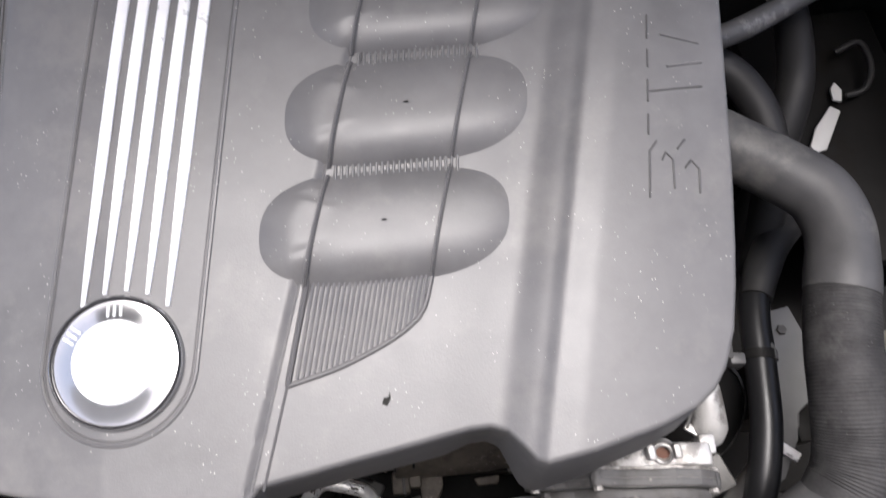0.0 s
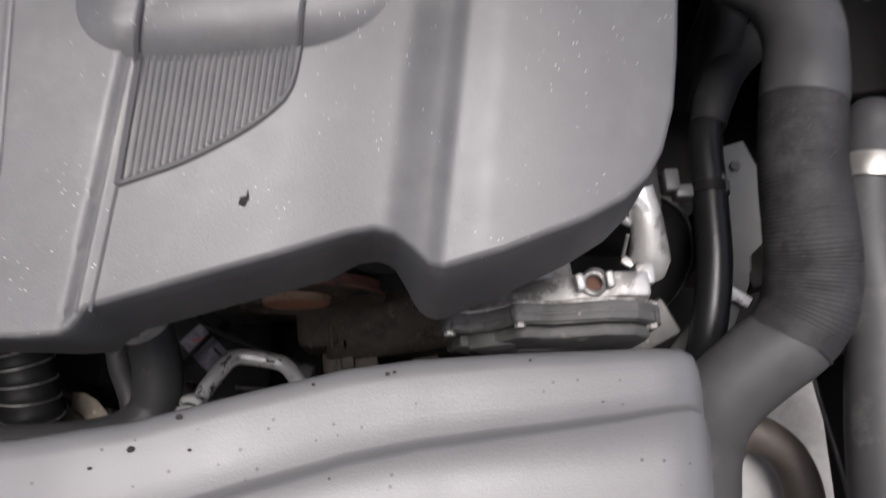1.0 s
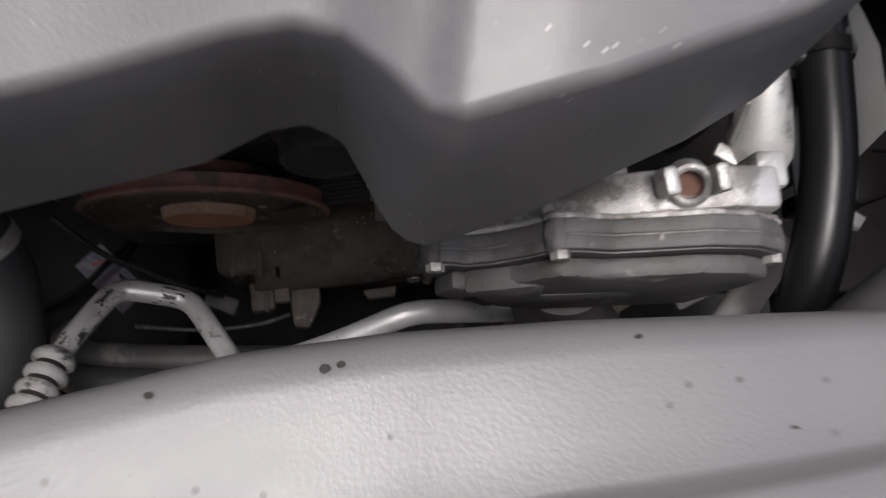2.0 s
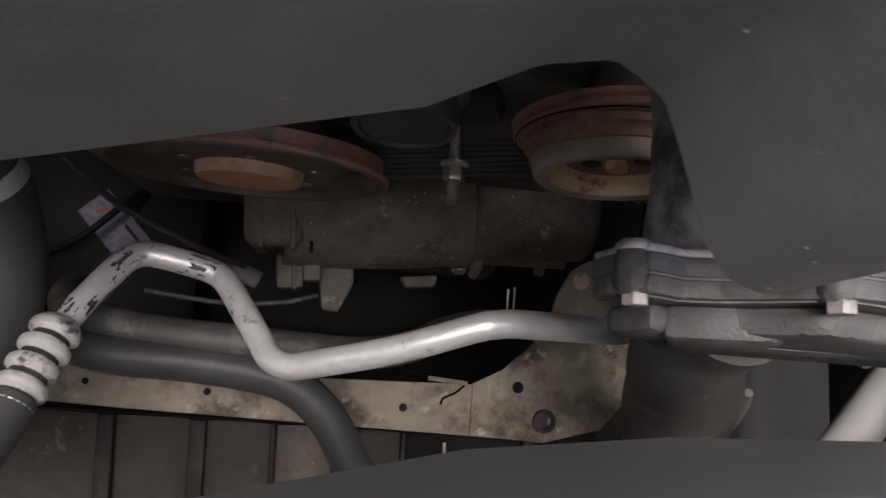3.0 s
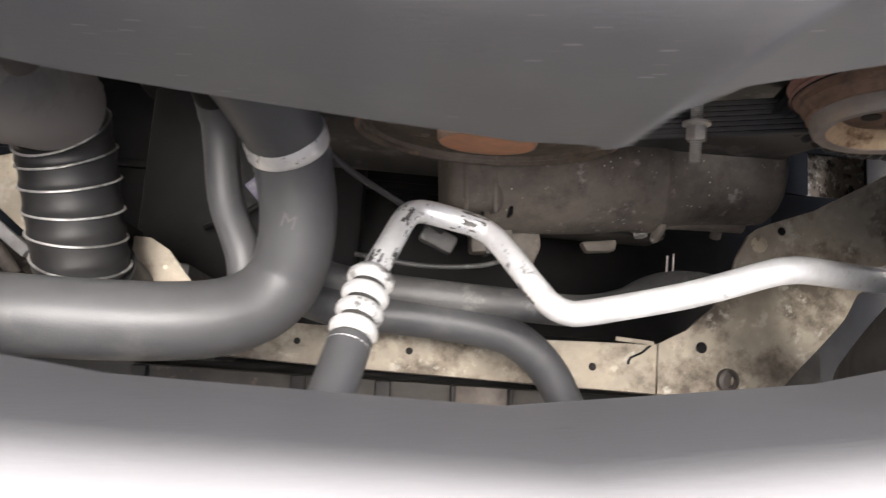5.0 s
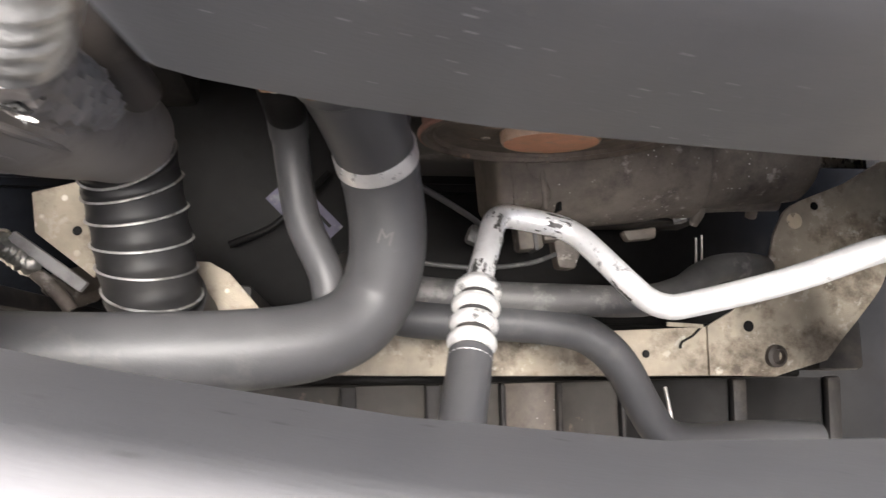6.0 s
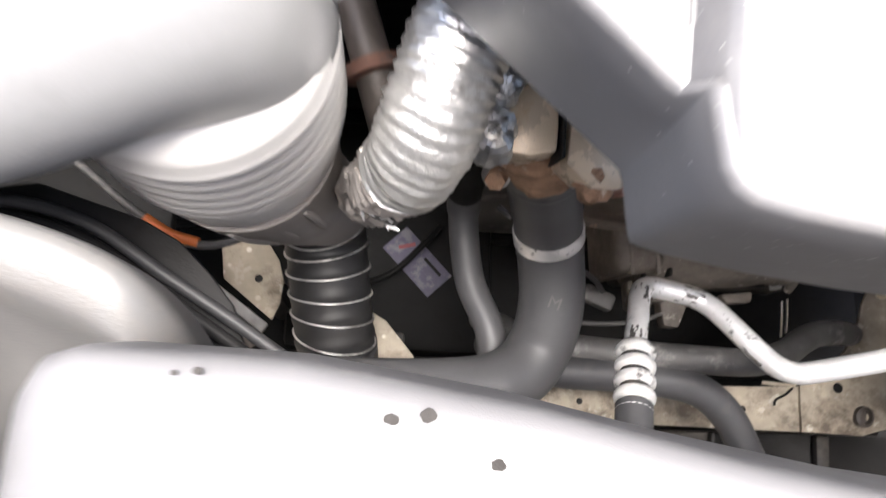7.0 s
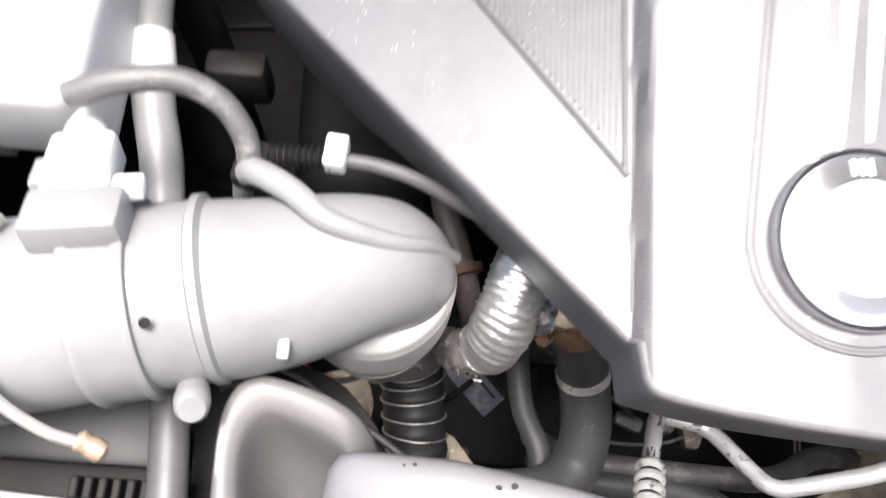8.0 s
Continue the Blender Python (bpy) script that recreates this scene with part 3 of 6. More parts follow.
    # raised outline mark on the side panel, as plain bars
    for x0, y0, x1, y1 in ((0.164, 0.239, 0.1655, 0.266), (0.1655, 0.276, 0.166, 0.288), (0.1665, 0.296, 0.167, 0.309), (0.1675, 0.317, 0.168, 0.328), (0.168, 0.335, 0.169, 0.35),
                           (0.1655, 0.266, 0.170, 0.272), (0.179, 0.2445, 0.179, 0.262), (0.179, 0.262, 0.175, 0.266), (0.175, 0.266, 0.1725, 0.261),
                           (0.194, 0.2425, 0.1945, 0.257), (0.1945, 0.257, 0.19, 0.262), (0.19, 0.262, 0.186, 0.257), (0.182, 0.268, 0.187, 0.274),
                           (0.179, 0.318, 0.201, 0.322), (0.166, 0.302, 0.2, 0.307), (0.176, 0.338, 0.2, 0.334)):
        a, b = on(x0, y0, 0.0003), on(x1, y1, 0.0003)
        # some bars take the painted shade tone
        part("raised_mark", Shape().tube([a, (a + b) / 2, b], 0.0007, 6, 0.01), M_COVER_SHADE if y0 < 0.275 or x0 < 0.169 else M_COVER, t)
    # little dried splash
    part("dirt_mark", Shape().plate([(0, 0), (0.003, -0.001), (0.005, 0.003), (0.0045, 0.007), (0.0035, 0.004), (0.001, 0.0035)], 0.0004, Matrix.Translation(on(0.011, 0.131, 0.0001)) @ pose(0, 0, 0, 12), 0), M_BLACK, t, "small dark splash of dirt")
    return t


build_cover()


# ---------- front air duct ----------
DUCT = [(-0.3475, 0.046), (-0.3465, 0.055), (-0.342, 0.0605), (-0.335, 0.0625), (-0.294, 0.0605), (-0.25, 0.0535), (-0.214, 0.0455), (-0.175, 0.0385), (-0.14, 0.0345), (-0.085, 0.0335), (-0.036, 0.0398),
        (0.01, 0.0508), (0.057, 0.0612), (0.09, 0.0648), (0.13, 0.0664), (0.205, 0.0670), (0.216, 0.0665), (0.2215, 0.0642), (0.2242, 0.0595), (0.2248, 0.053)]

DUCT_TOP = [(-0.3475, 0.790), (-0.33, 0.797), (-0.31, 0.803), (-0.27, 0.811), (-0.2, 0.817), (-0.12, 0.820), (-0.06, 0.819), (0.0, 0.815), (0.05, 0.8105), (0.1, 0.808), (0.21, 0.807), (0.2248, 0.804)]
RIDGE = [(-0.05, 0.0425), (0.05, 0.041), (0.1, 0.0385), (0.14, 0.036), (0.18, 0.0325), (0.2248, 0.0275)]


def duct_z(x):
    return table(x, DUCT_TOP)


def build_duct():
    t = thing("air_duct", (-0.06, -0.05, 0.72), "wide grey plastic air intake duct with dark dirt spots", "air duct")
    xs = []
    for a, b in zip(DUCT[:-1], DUCT[1:]):
        k = max(1, int((b[0] - a[0]) / 0.006))
        xs += [a[0] + (b[0] - a[0]) * i / k for i in range(k)]
    xs.append(DUCT[-1][0])
    # section: lower rear wall, rolled edge, rim strip, step, upper face, front
    prof = [(0.003, -0.05), (0.0015, -0.03), (0.0, -0.012), (-0.0008, -0.0062), (-0.0024, -0.0026), (-0.005, -0.0008), (-0.009, 0.0), (-0.016, 0.0004), (-0.024, 0.001), (-0.0325, 0.0018), (-0.0345, 0.0026),
            (-0.0365, 0.0060), (-0.0385, 0.0074), (-0.06, 0.008), (-0.09, 0.007), (-0.13, 0.002), (-0.17, -0.010), (-0.2, -0.03)]

    def sheet(x, k):
        dy, dz = prof[k]
        if -0.0386 < dy < -0.005:
            dy *= table(x, RIDGE) / 0.0345
        ends = min(1.0, min(x - DUCT[0][0], DUCT[-1][0] - x) / 0.006 + 0.0)
        return (x + 0.1 * min(0.0, dy) * max(0.0, (x - 0.15) / 0.075), table(x, DUCT) + dy, duct_z(x) + dz - 0.004 * (1 - max(0, ends)) ** 2)

    s = Shape().grid(sheet, xs, list(range(len(prof))))
    k = len(prof)
    last = (len(xs) - 1) * k
    for base in (0, last):
        ring = [Vector(s.v[base + j]) for j in range(k)]
        low = [Vector((q.x, q.y, min(q.z - 0.002, 0.735))) for q in ring]
        n0 = len(s.v)
        s.v += [tuple(q) for q in ring + low]
        s.f += [(n0 + j, n0 + j + 1, n0 + k + j + 1, n0 + k + j) for j in range(k - 1)]
    part("duct_shell", s, M_DUCT, t, angle=50)
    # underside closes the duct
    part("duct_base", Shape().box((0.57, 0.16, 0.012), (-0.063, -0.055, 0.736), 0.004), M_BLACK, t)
    for i, (x, dy, r) in enumerate(((-0.0331, -0.0135, 0.0034), (-0.0141, -0.0052, 0.0032), (-0.0086, -0.0205, 0.0017), (-0.0488, -0.0185, 0.0019), (0.0762, -0.0065, 0.0022), (0.0793, -0.0062, 0.0019), (0.0429, -0.0053, 0.0016), (0.0669, -0.032, 0.0011), (0.1421, -0.0052, 0.0014), (0.1741, -0.026, 0.0020), (0.0994, -0.047, 0.0016), (0.1024, -0.0575, 0.0024),
                                    (-0.2707, -0.0056, 0.0028), (-0.2767, -0.0074, 0.0024), (-0.2589, -0.0114, 0.0026), (-0.3102, -0.0040, 0.0018), (-0.3145, -0.0046, 0.0013))):
        q = Vector((x, table(x, DUCT) + dy, duct_z(x) + (0.0006 if -dy < 0.016 else 0.0014)))
        ring = []
        for j in range(12):
            k = 0.6 * r * (0.85 + 0.3 * noise.noise(Vector((i * 3.1, math.cos(j * 0.5236) * 1.3, math.sin(j * 0.5236) * 1.3))))
            ring.append((k * math.cos(j * 0.5236), k * math.sin(j * 0.5236) * 0.8))
        part("dirt_spot", Shape().plate(ring, 0.0003, Matrix.Translation(q - Vector((0, 0, 0.0004))) @ pose(0, 0, 0, 3), 0), M_SPOT, t)
    return t


build_duct()


# ---------- refrigerant line ----------
def build_refrigerant_line():
    t = thing("refrigerant_pipe", (-0.083, 0.136, 0.40), "bent bare aluminium refrigerant pipe with scuffed black marks", "pipe")
    line = [(-0.106, 0.087, 0.455), (-0.096, 0.110, 0.436), (-0.087, 0.131, 0.417), (-0.080, 0.138, 0.408), (-0.069, 0.1385, 0.405), (-0.045, 0.134, 0.404), (-0.034, 0.130, 0.404),
            (-0.025, 0.121, 0.41), (-0.004, 0.092, 0.428), (0.003, 0.083, 0.436), (0.012, 0.079, 0.441), (0.024, 0.080, 0.447), (0.07, 0.091, 0.472), (0.108, 0.104, 0.487),
            (0.120, 0.107, 0.488), (0.135, 0.1085, 0.484), (0.190, 0.111, 0.458), (0.202, 0.113, 0.455), (0.212, 0.121, 0.462), (0.226, 0.139, 0.492), (0.24, 0.16, 0.53)]
    part("pipe", Shape().tube(line, 0.0076, 20, 0.003), M_ALU, t)
    # crimped ferrule: rings along the pipe's end
    a, b = Vector((-0.1035, 0.093, 0.452)), Vector((-0.1135, 0.050, 0.475))
    axis = (b - a).normalized()
    span = (b - a).length
    prof = [(0.0078, 0.0), (0.0105, 0.001)]
    for i in range(4):
        h = 0.003 + i * 0.0112
        prof += [(0.0118, h), (0.0130, h + 0.0015), (0.0133, h + 0.0034), (0.0130, h + 0.0052), (0.0108, h + 0.0066), (0.0088, h + 0.0076), (0.0088, h + 0.0098)]
    prof += [(0.0118, span), (0.0110, span + 0.002)]
    part("ferrule", Shape().lathe(prof, a, axis, 32), M_FERRULE, t, "crimped aluminium ferrule with four rings")
    # dark inner tube shows between the rings as painted groove shade
    part("groove_shade", Shape().lathe([(0.0096, 0.001), (0.0096, span)], a, axis, 24), M_DEEP, t, "dark core painting shade into the grooves between the rings")
    part("rubber_hose", Shape().tube([b - axis * 0.004, b + axis * 0.012, (-0.121, 0.02, 0.492), (-0.131, -0.025, 0.512), (-0.142, -0.08, 0.52), (-0.15, -0.2, 0.50)], 0.0118, 20), M_RUBBER_GREY, t, "grey rubber hose end")
    part("holder", Shape().box((0.03, 0.012, 0.02), (0.238, 0.165, 0.535), 0.003), M_CAST_DARK, t)
    # scuffed patches, mostly at the bends: ragged pieces of a thin skin
    skin = smooth_path(line, 0.0006)
    run = [0.0]
    for p, q in zip(skin[:-1], skin[1:]):
        run.append(run[-1] + (q - p).length)
    for k, (s0, s1, a0, a1, cover) in enumerate(((0.016, 0.046, 2.2, 4.6, 0.1), (0.048, 0.066, 0.6, 2.6, 0.05), (0.098, 0.116, 2.2, 4.4, 0.08), (0.103, 0.122, 0.5, 2.0, 0.14), (0.165, 0.185, 2.6, 4.2, 0.16), (0.004, 0.02, 0.4, 2.2, 0.12), (0.27, 0.30, 2.8, 4.2, 0.22))):
        verts, faces = [], []
        ids = [i for i in range(1, len(skin) - 1) if s0 <= run[i] <= s1]
        n_a = 40
        for i in ids:
            d = (skin[i + 1] - skin[i - 1]).normalized()
            up = (Vector((0, 0, 1)) - d * d.z).normalized()
            side = d.cross(up)
            for j in range(n_a):
                a = a0 + (a1 - a0) * j / (n_a - 1) - 1.57
                verts.append(skin[i] + (up * math.cos(a) + side * math.sin(a)) * 0.00775)
        for i in range(len(ids) - 1):
            for j in range(n_a - 1):
                edge = min(i, len(ids) - 2 - i) / len(ids) + min(j, n_a - 2 - j) / n_a
                if noise.noise(Vector((i * 0.05, j * 0.17, k * 7.7))) + 0.5 * noise.noise(Vector((i * 0.3, j * 0.36, k * 3.1))) + 0.6 * min(0.3, edge) > cover + 0.22:
                    faces.append((i * n_a + j, i * n_a + j + 1, (i + 1) * n_a + j + 1, (i + 1) * n_a + j))
        if faces:
            used = sorted({i for f in faces for i in f})
            where = {v: i for i, v in enumerate(used)}
            part("scuff", Shape().add([verts[i] for i in used], [tuple(where[i] for i in f) for f in faces]), M_SCUFF, t, "black scuffed patch")


build_refrigerant_line()


# ---------- pulleys and belt ----------
def build_crank_pulley():
    c, ax = (-0.030, 0.240, 0.358), Vector((0, -0.997, -0.075))
    t = thing("crank_pulley", c, "large dark belt pulley with rusty rim and orange rusted hub", "pulley")
    prof = [(0.03, 0.0), (0.05, 0.0), (0.06, 0.018), (0.091, 0.0185), (0.0925, 0.0195)]
    prof += [(0.0922, 0.0215), (0.0916, 0.0245)]
    prof += [(0.0925, 0.0284), (0.0952, 0.0295), (0.0955, 0.0315), (0.0945, 0.033), (0.0925, 0.0335)]
    part("rim", Shape().lathe(prof, c, ax, 96, caps=False), M_RUST, t, "reddish rusted grooved rim")
    part("disc", Shape().lathe([(0.0935, 0.0332), (0.0918, 0.0345), (0.0905, 0.0338), (0.0898, 0.0305), (0.0865, 0.0300), (0.0855, 0.0318), (0.0842, 0.0318), (0.083, 0.0285), (0.075, 0.0265), (0.066, 0.0265), (0.062, 0.029), (0.054, 0.0305), (0.044, 0.0305), (0.036, 0.030)], c, ax, 96, caps=False), M_BROWNDISC, t, "dark brown pulley disc")
    part("hub", Shape().lathe([(0.0372, 0.029), (0.0365, 0.0305), (0.0358, 0.036), (0.0345, 0.0378), (0.0335, 0.0376)], c, ax, 64), M_HUBSIDE, t, "pale crusted hub collar")
    part("hub_face", Shape().lathe([(0.0342, 0.0372), (0.0338, 0.0379), (0.02, 0.0382), (0.002, 0.0382)], c, ax, 64), M_ORANGE, t, "orange rust on the hub's face")
    m = away(c, ax)
    for i in range(6):
        a = math.pi / 3 * i + 0.4
        part("bolt", Shape().hexagon(m @ Vector((0.0475 * math.cos(a), 0.0475 * math.sin(a), 0.030)), ax, 0.006, 0.0015), M_PULLEY, t)


def build_side_pulley():
    c, ax = (0.176, 0.2275, 0.503), Vector((0, -1.0, 0.0))
    t = thing("pump_pulley", c, "stepped rusty belt pulley with an ochre hollow hub", "pulley")
    prof = [(0.022, 0.010), (0.052, 0.0105), (0.0558, 0.0115), (0.0565, 0.0128), (0.0558, 0.0142), (0.0530, 0.0152), (0.0530, 0.0170), (0.0552, 0.0180), (0.0555, 0.0192), (0.0540, 0.0203), (0.049, 0.0205)]
    part("shaft", Shape().lathe([(0.016, -0.05), (0.018, 0.008), (0.03, 0.011)], c, ax, 32), M_DEEP, t)
    part("rim", Shape().lathe(prof, c, ax, 96, caps=False), M_RUST, t, "reddish rusted grooved rim")
    part("disc", Shape().lathe([(0.0535, 0.0185), (0.0525, 0.0215), (0.0505, 0.0220), (0.0500, 0.0255), (0.0485, 0.0265), (0.0475, 0.0285), (0.0468, 0.032), (0.0445, 0.0325)], c, ax, 96, caps=False), M_RUSTBROWN, t, "brown stepped pulley disc")
    part("gap", Shape().lathe([(0.0538, 0.0200), (0.0545, 0.0206), (0.0538, 0.0212)], c, ax, 96, True), M_BLACK, t, "dark gap behind the rim")
    part("collar", Shape().lathe([(0.0452, 0.032), (0.0448, 0.037), (0.0438, 0.0400), (0.0425, 0.0413), (0.0385, 0.0413), (0.0365, 0.0402), (0.036, 0.036)], c, ax, 96, caps=False), M_PULLEY, t, "dull brown-grey collar ring")
    part("hollow", Shape().lathe([(0.0366, 0.0402), (0.0352, 0.0382), (0.0330, 0.0362), (0.0308, 0.0345)], c, ax, 72, caps=False), M_TANRUST, t, "ochre rusted hollow")
    part("hollow_wall", Shape().lathe([(0.0310, 0.0347), (0.0300, 0.0320), (0.0288, 0.0300)], c, ax, 72, caps=False), M_TANRUST, t, "ochre inner wall of the hollow")
    part("hollow_floor", Shape().lathe([(0.0290, 0.0302), (0.022, 0.0296), (0.018, 0.0312), (0.002, 0.0316)], c, ax, 72), M_RUSTBROWN, t, "brown rusted floor of the hollow")
    m = away(c, ax)
    for i in range(4):
        a = math.pi / 2 * i + 0.5
        part("slot", Shape().lathe([(0.0052, 0), (0.0052, 0.0008), (0.004, 0.001)], m @ Vector((0.0135 * math.cos(a), 0.0135 * math.sin(a), 0.0314)), ax, 16), M_DEEP, t)
    part("bolt", Shape().hexagon(m @ Vector((0, 0, 0.0312)), ax, 0.011, 0.005), M_ORANGE, t)


def build_idler():
    c, ax = (0.065, 0.241, 0.466), Vector((0, -0.995, 0.08))
    t = thing("idler_pulley", c, "small dark grey idler pulley with smooth rim", "pulley")
    part("rim", Shape().lathe([(0.008, 0.0), (0.034, 0.0), (0.036, 0.002), (0.036, 0.008), (0.034, 0.010), (0.030, 0.012), (0.030, 0.0265), (0.0292, 0.028), (0.0262, 0.028), (0.0255, 0.026)], c, ax, 64, caps=False), M_CAST_DARK, t)
    part("cap", Shape().lathe([(0.0256, 0.0255), (0.0245, 0.0268), (0.018, 0.0276), (0.001, 0.0278)], c, ax, 48), M_RUBBER_GREY, t, "grey dust cap")
    part("arm", Shape().box((0.05, 0.018, 0.034), Matrix.Translation((0.098, 0.238, 0.452)) @ pose(0, 0, 0, 0, -20, 0), 0.006), M_DEEP, t)


def build_belt():
    t = thing("drive_belt", (0.095, 0.222, 0.41), "black ribbed drive belt running between the pulleys", "belt")
    a, b = Vector((0.020, 0.223, 0.357)), Vector((0.178, 0.222, 0.431))
    for i in range(7):
        y = 0.2105 + i * 0.0036
        part("rib", Shape().tube([(a.x, y, a.z), ((a.x + b.x) / 2, y, (a.z + b.z) / 2 - 0.002), (b.x, y, b.z)], 0.0019, 8, 0.02), M_BELT, t)
    part("back", Shape().box((0.168, 0.025, 0.0035), Matrix.Translation((0.099, 0.2215, 0.3912)) @ pose(0, 0, 0, 0, -25.1, 0), 0.001), M_BELT, t)


def build_stud():
    ax = Vector((0, -1, -0.05)).normalized()
    t = thing("threaded_stud", (0.104, 0.26, 0.405), "pale zinc threaded stud with a hexagon flange nut", "stud")
    prof = []
    for i in range(40):
        h = i * 0.00155
        prof += [(0.0036, h), (0.0042, h + 0.0007)]
    part("stud", Shape().lathe(prof, (0.104, 0.25, 0.4055), ax, 16), M_STEEL, t)
    part("nut", Shape().hexagon((0.104, 0.214, 0.404), ax, 0.0125, 0.010), M_STEEL, t)
    part("flange", Shape().lathe([(0.0095, 0), (0.0095, 0.0018), (0.007, 0.003)], (0.104, 0.2165, 0.404), ax, 24), M_STEEL, t)


build_crank_pulley()
build_side_pulley()
build_idler()
build_belt()
build_stud()


# ---------- compressor ----------
def build_compressor():
    t = thing("compressor", (0.10, 0.235, 0.12), "dirty brown-grey compressor with plugs and wet specks, bolted before the block", "compressor")
    a, b = Vector((-0.02, 0.224, 0.190)), Vector((0.262, 0.254, 0.200))
    ax = (b - a).normalized()
    ln = (b - a).length
    part("barrel", Shape().lathe([(0.03, 0.0), (0.056, 0.002), (0.0575, 0.008), (0.0575, 0.05), (0.0585, 0.056), (0.0595, 0.09), (0.0595, 0.125), (0.058, 0.14), (0.0585, 0.152),
                                  (0.0605, 0.155), (0.0605, 0.168), (0.057, 0.171), (0.0545, 0.175), (0.0545, 0.235), (0.0555, 0.24), (0.0555, ln - 0.010), (0.050, ln - 0.003), (0.040, ln)], a, ax, 72), M_COMP, t, "dirty brown-grey ribbed barrel")
    # squarer head with two pressed seams
    m = Matrix.Translation((-0.022, 0.218, 0.196)) @ pose(0, 0, 0, 4, 0, 5)
    part("head", Shape().box((0.050, 0.072, 0.098), m, 0.010, 3), M_COMP, t, "square compressor head")
    part("head_rib", Shape().box((0.005, 0.076, 0.098), m @ Matrix.Translation((0.016, -0.001, 0.002)), 0.002), M_COMP, t)
    part("head_rib", Shape().box((0.004, 0.074, 0.098), m @ Matrix.Translation((-0.010, -0.001, 0.001)), 0.0015), M_COMP, t)
    for x, y, z in ((0.012, 0.176, 0.222), (-0.012, 0.172, 0.214)):
        part("seam", Shape().box((0.003, 0.008, 0.03), (x, y + 0.006, z), 0.001), M_BLACK, t)
    part("plug", Shape().box((0.034, 0.018, 0.016), Matrix.Translation((-0.046, 0.160, 0.186)) @ pose(0, 0, 0, 0, 0, -22), 0.004), M_CAST_DARK, t, "grey cable plug")
    part("plug", Shape().box((0.024, 0.030, 0.024), Matrix.Translation((-0.006, 0.164, 0.188)) @ pose(0, 0, 0, 0, 0, 6), 0.004), M_COMP, t, "grey cable plug")
    part("plug_rib", Shape().box((0.004, 0.032, 0.026), Matrix.Translation((-0.002, 0.164, 0.189)) @ pose(0, 0, 0, 0, 0, 6), 0.001), M_CAST_DARK, t)
    part("plug", Shape().box((0.016, 0.022, 0.020), Matrix.Translation((0.013, 0.168, 0.192)) @ pose(0, 0, 0, 0, 0, 6), 0.003), M_COMP, t)
    part("plug", Shape().plate([(0.017, 0.176), (0.049, 0.180), (0.051, 0.160), (0.040, 0.133), (0.024, 0.134), (0.021, 0.152)], 0.020, Matrix.Translation((0, 0, 0.166)), 0.003), M_COMP, t, "hanging grey cable plug")
    part("pad", Shape().plate([(0.093, 0.172), (0.129, 0.177), (0.127, 0.165), (0.099, 0.162)], 0.014, Matrix.Translation((0, 0, 0.158)), 0.003), M_COMP, t)
    part("bolt", Shape().hexagon((0.145, 0.186, 0.186), (0.1, -1, 0.2), 0.012, 0.008), M_ALU_CAST, t)
    part("web", Shape().tube([(0.163, 0.205, 0.205), (0.161, 0.188, 0.196), (0.159, 0.176, 0.186)], [(0, 0.005), (0.7, 0.006), (1, 0.004)], 14), M_COMP, t)
    part("boss", Shape().tube([(0.16, 0.196, 0.19), (0.20, 0.198, 0.19), (0.244, 0.199, 0.19)], 0.0095, 18), M_COMP, t)
    part("boss", Shape().tube([(0.222, 0.197, 0.188), (0.2235, 0.186, 0.178)], 0.0055, 12), M_COMP, t)
    part("boss", Shape().tube([(0.15, 0.215, 0.215), (0.19, 0.212, 0.216), (0.225, 0.214, 0.214)], 0.010, 16), M_COMP, t)
    part("cable", Shape().tube([(0.02, 0.146, 0.19), (-0.01, 0.136, 0.2), (-0.06, 0.131, 0.21), (-0.12, 0.135, 0.22)], 0.0022, 10), M_CAST_DARK, t, "thin grey cable")
    part("cable", Shape().tube([(-0.045, 0.165, 0.20), (-0.068, 0.167, 0.25), (-0.095, 0.175, 0.28), (-0.13, 0.19, 0.30), (-0.17, 0.22, 0.3)], 0.0026, 10), M_RUBBER_GREY, t, "thin grey cable")
    part("cable", Shape().tube([(0.2205, 0.183, 0.068), (0.2212, 0.162, 0.064), (0.2222, 0.141, 0.058)], 0.0014, 8), M_STEEL, t, "bright thin wire")
    part("cable", Shape().tube([(0.2275, 0.186, 0.068), (0.2282, 0.166, 0.064), (0.2292, 0.146, 0.058)], 0.0012, 8), M_STEEL, t, "bright thin wire")
    part("mount", Shape().box((0.24, 0.07, 0.10), (0.11, 0.27, 0.1), 0.008), M_DEEP, t)
    part("mount", Shape().box((0.20, 0.03, 0.05), (0.09, 0.20, 0.12), 0.008), M_DEEP, t)


build_compressor()


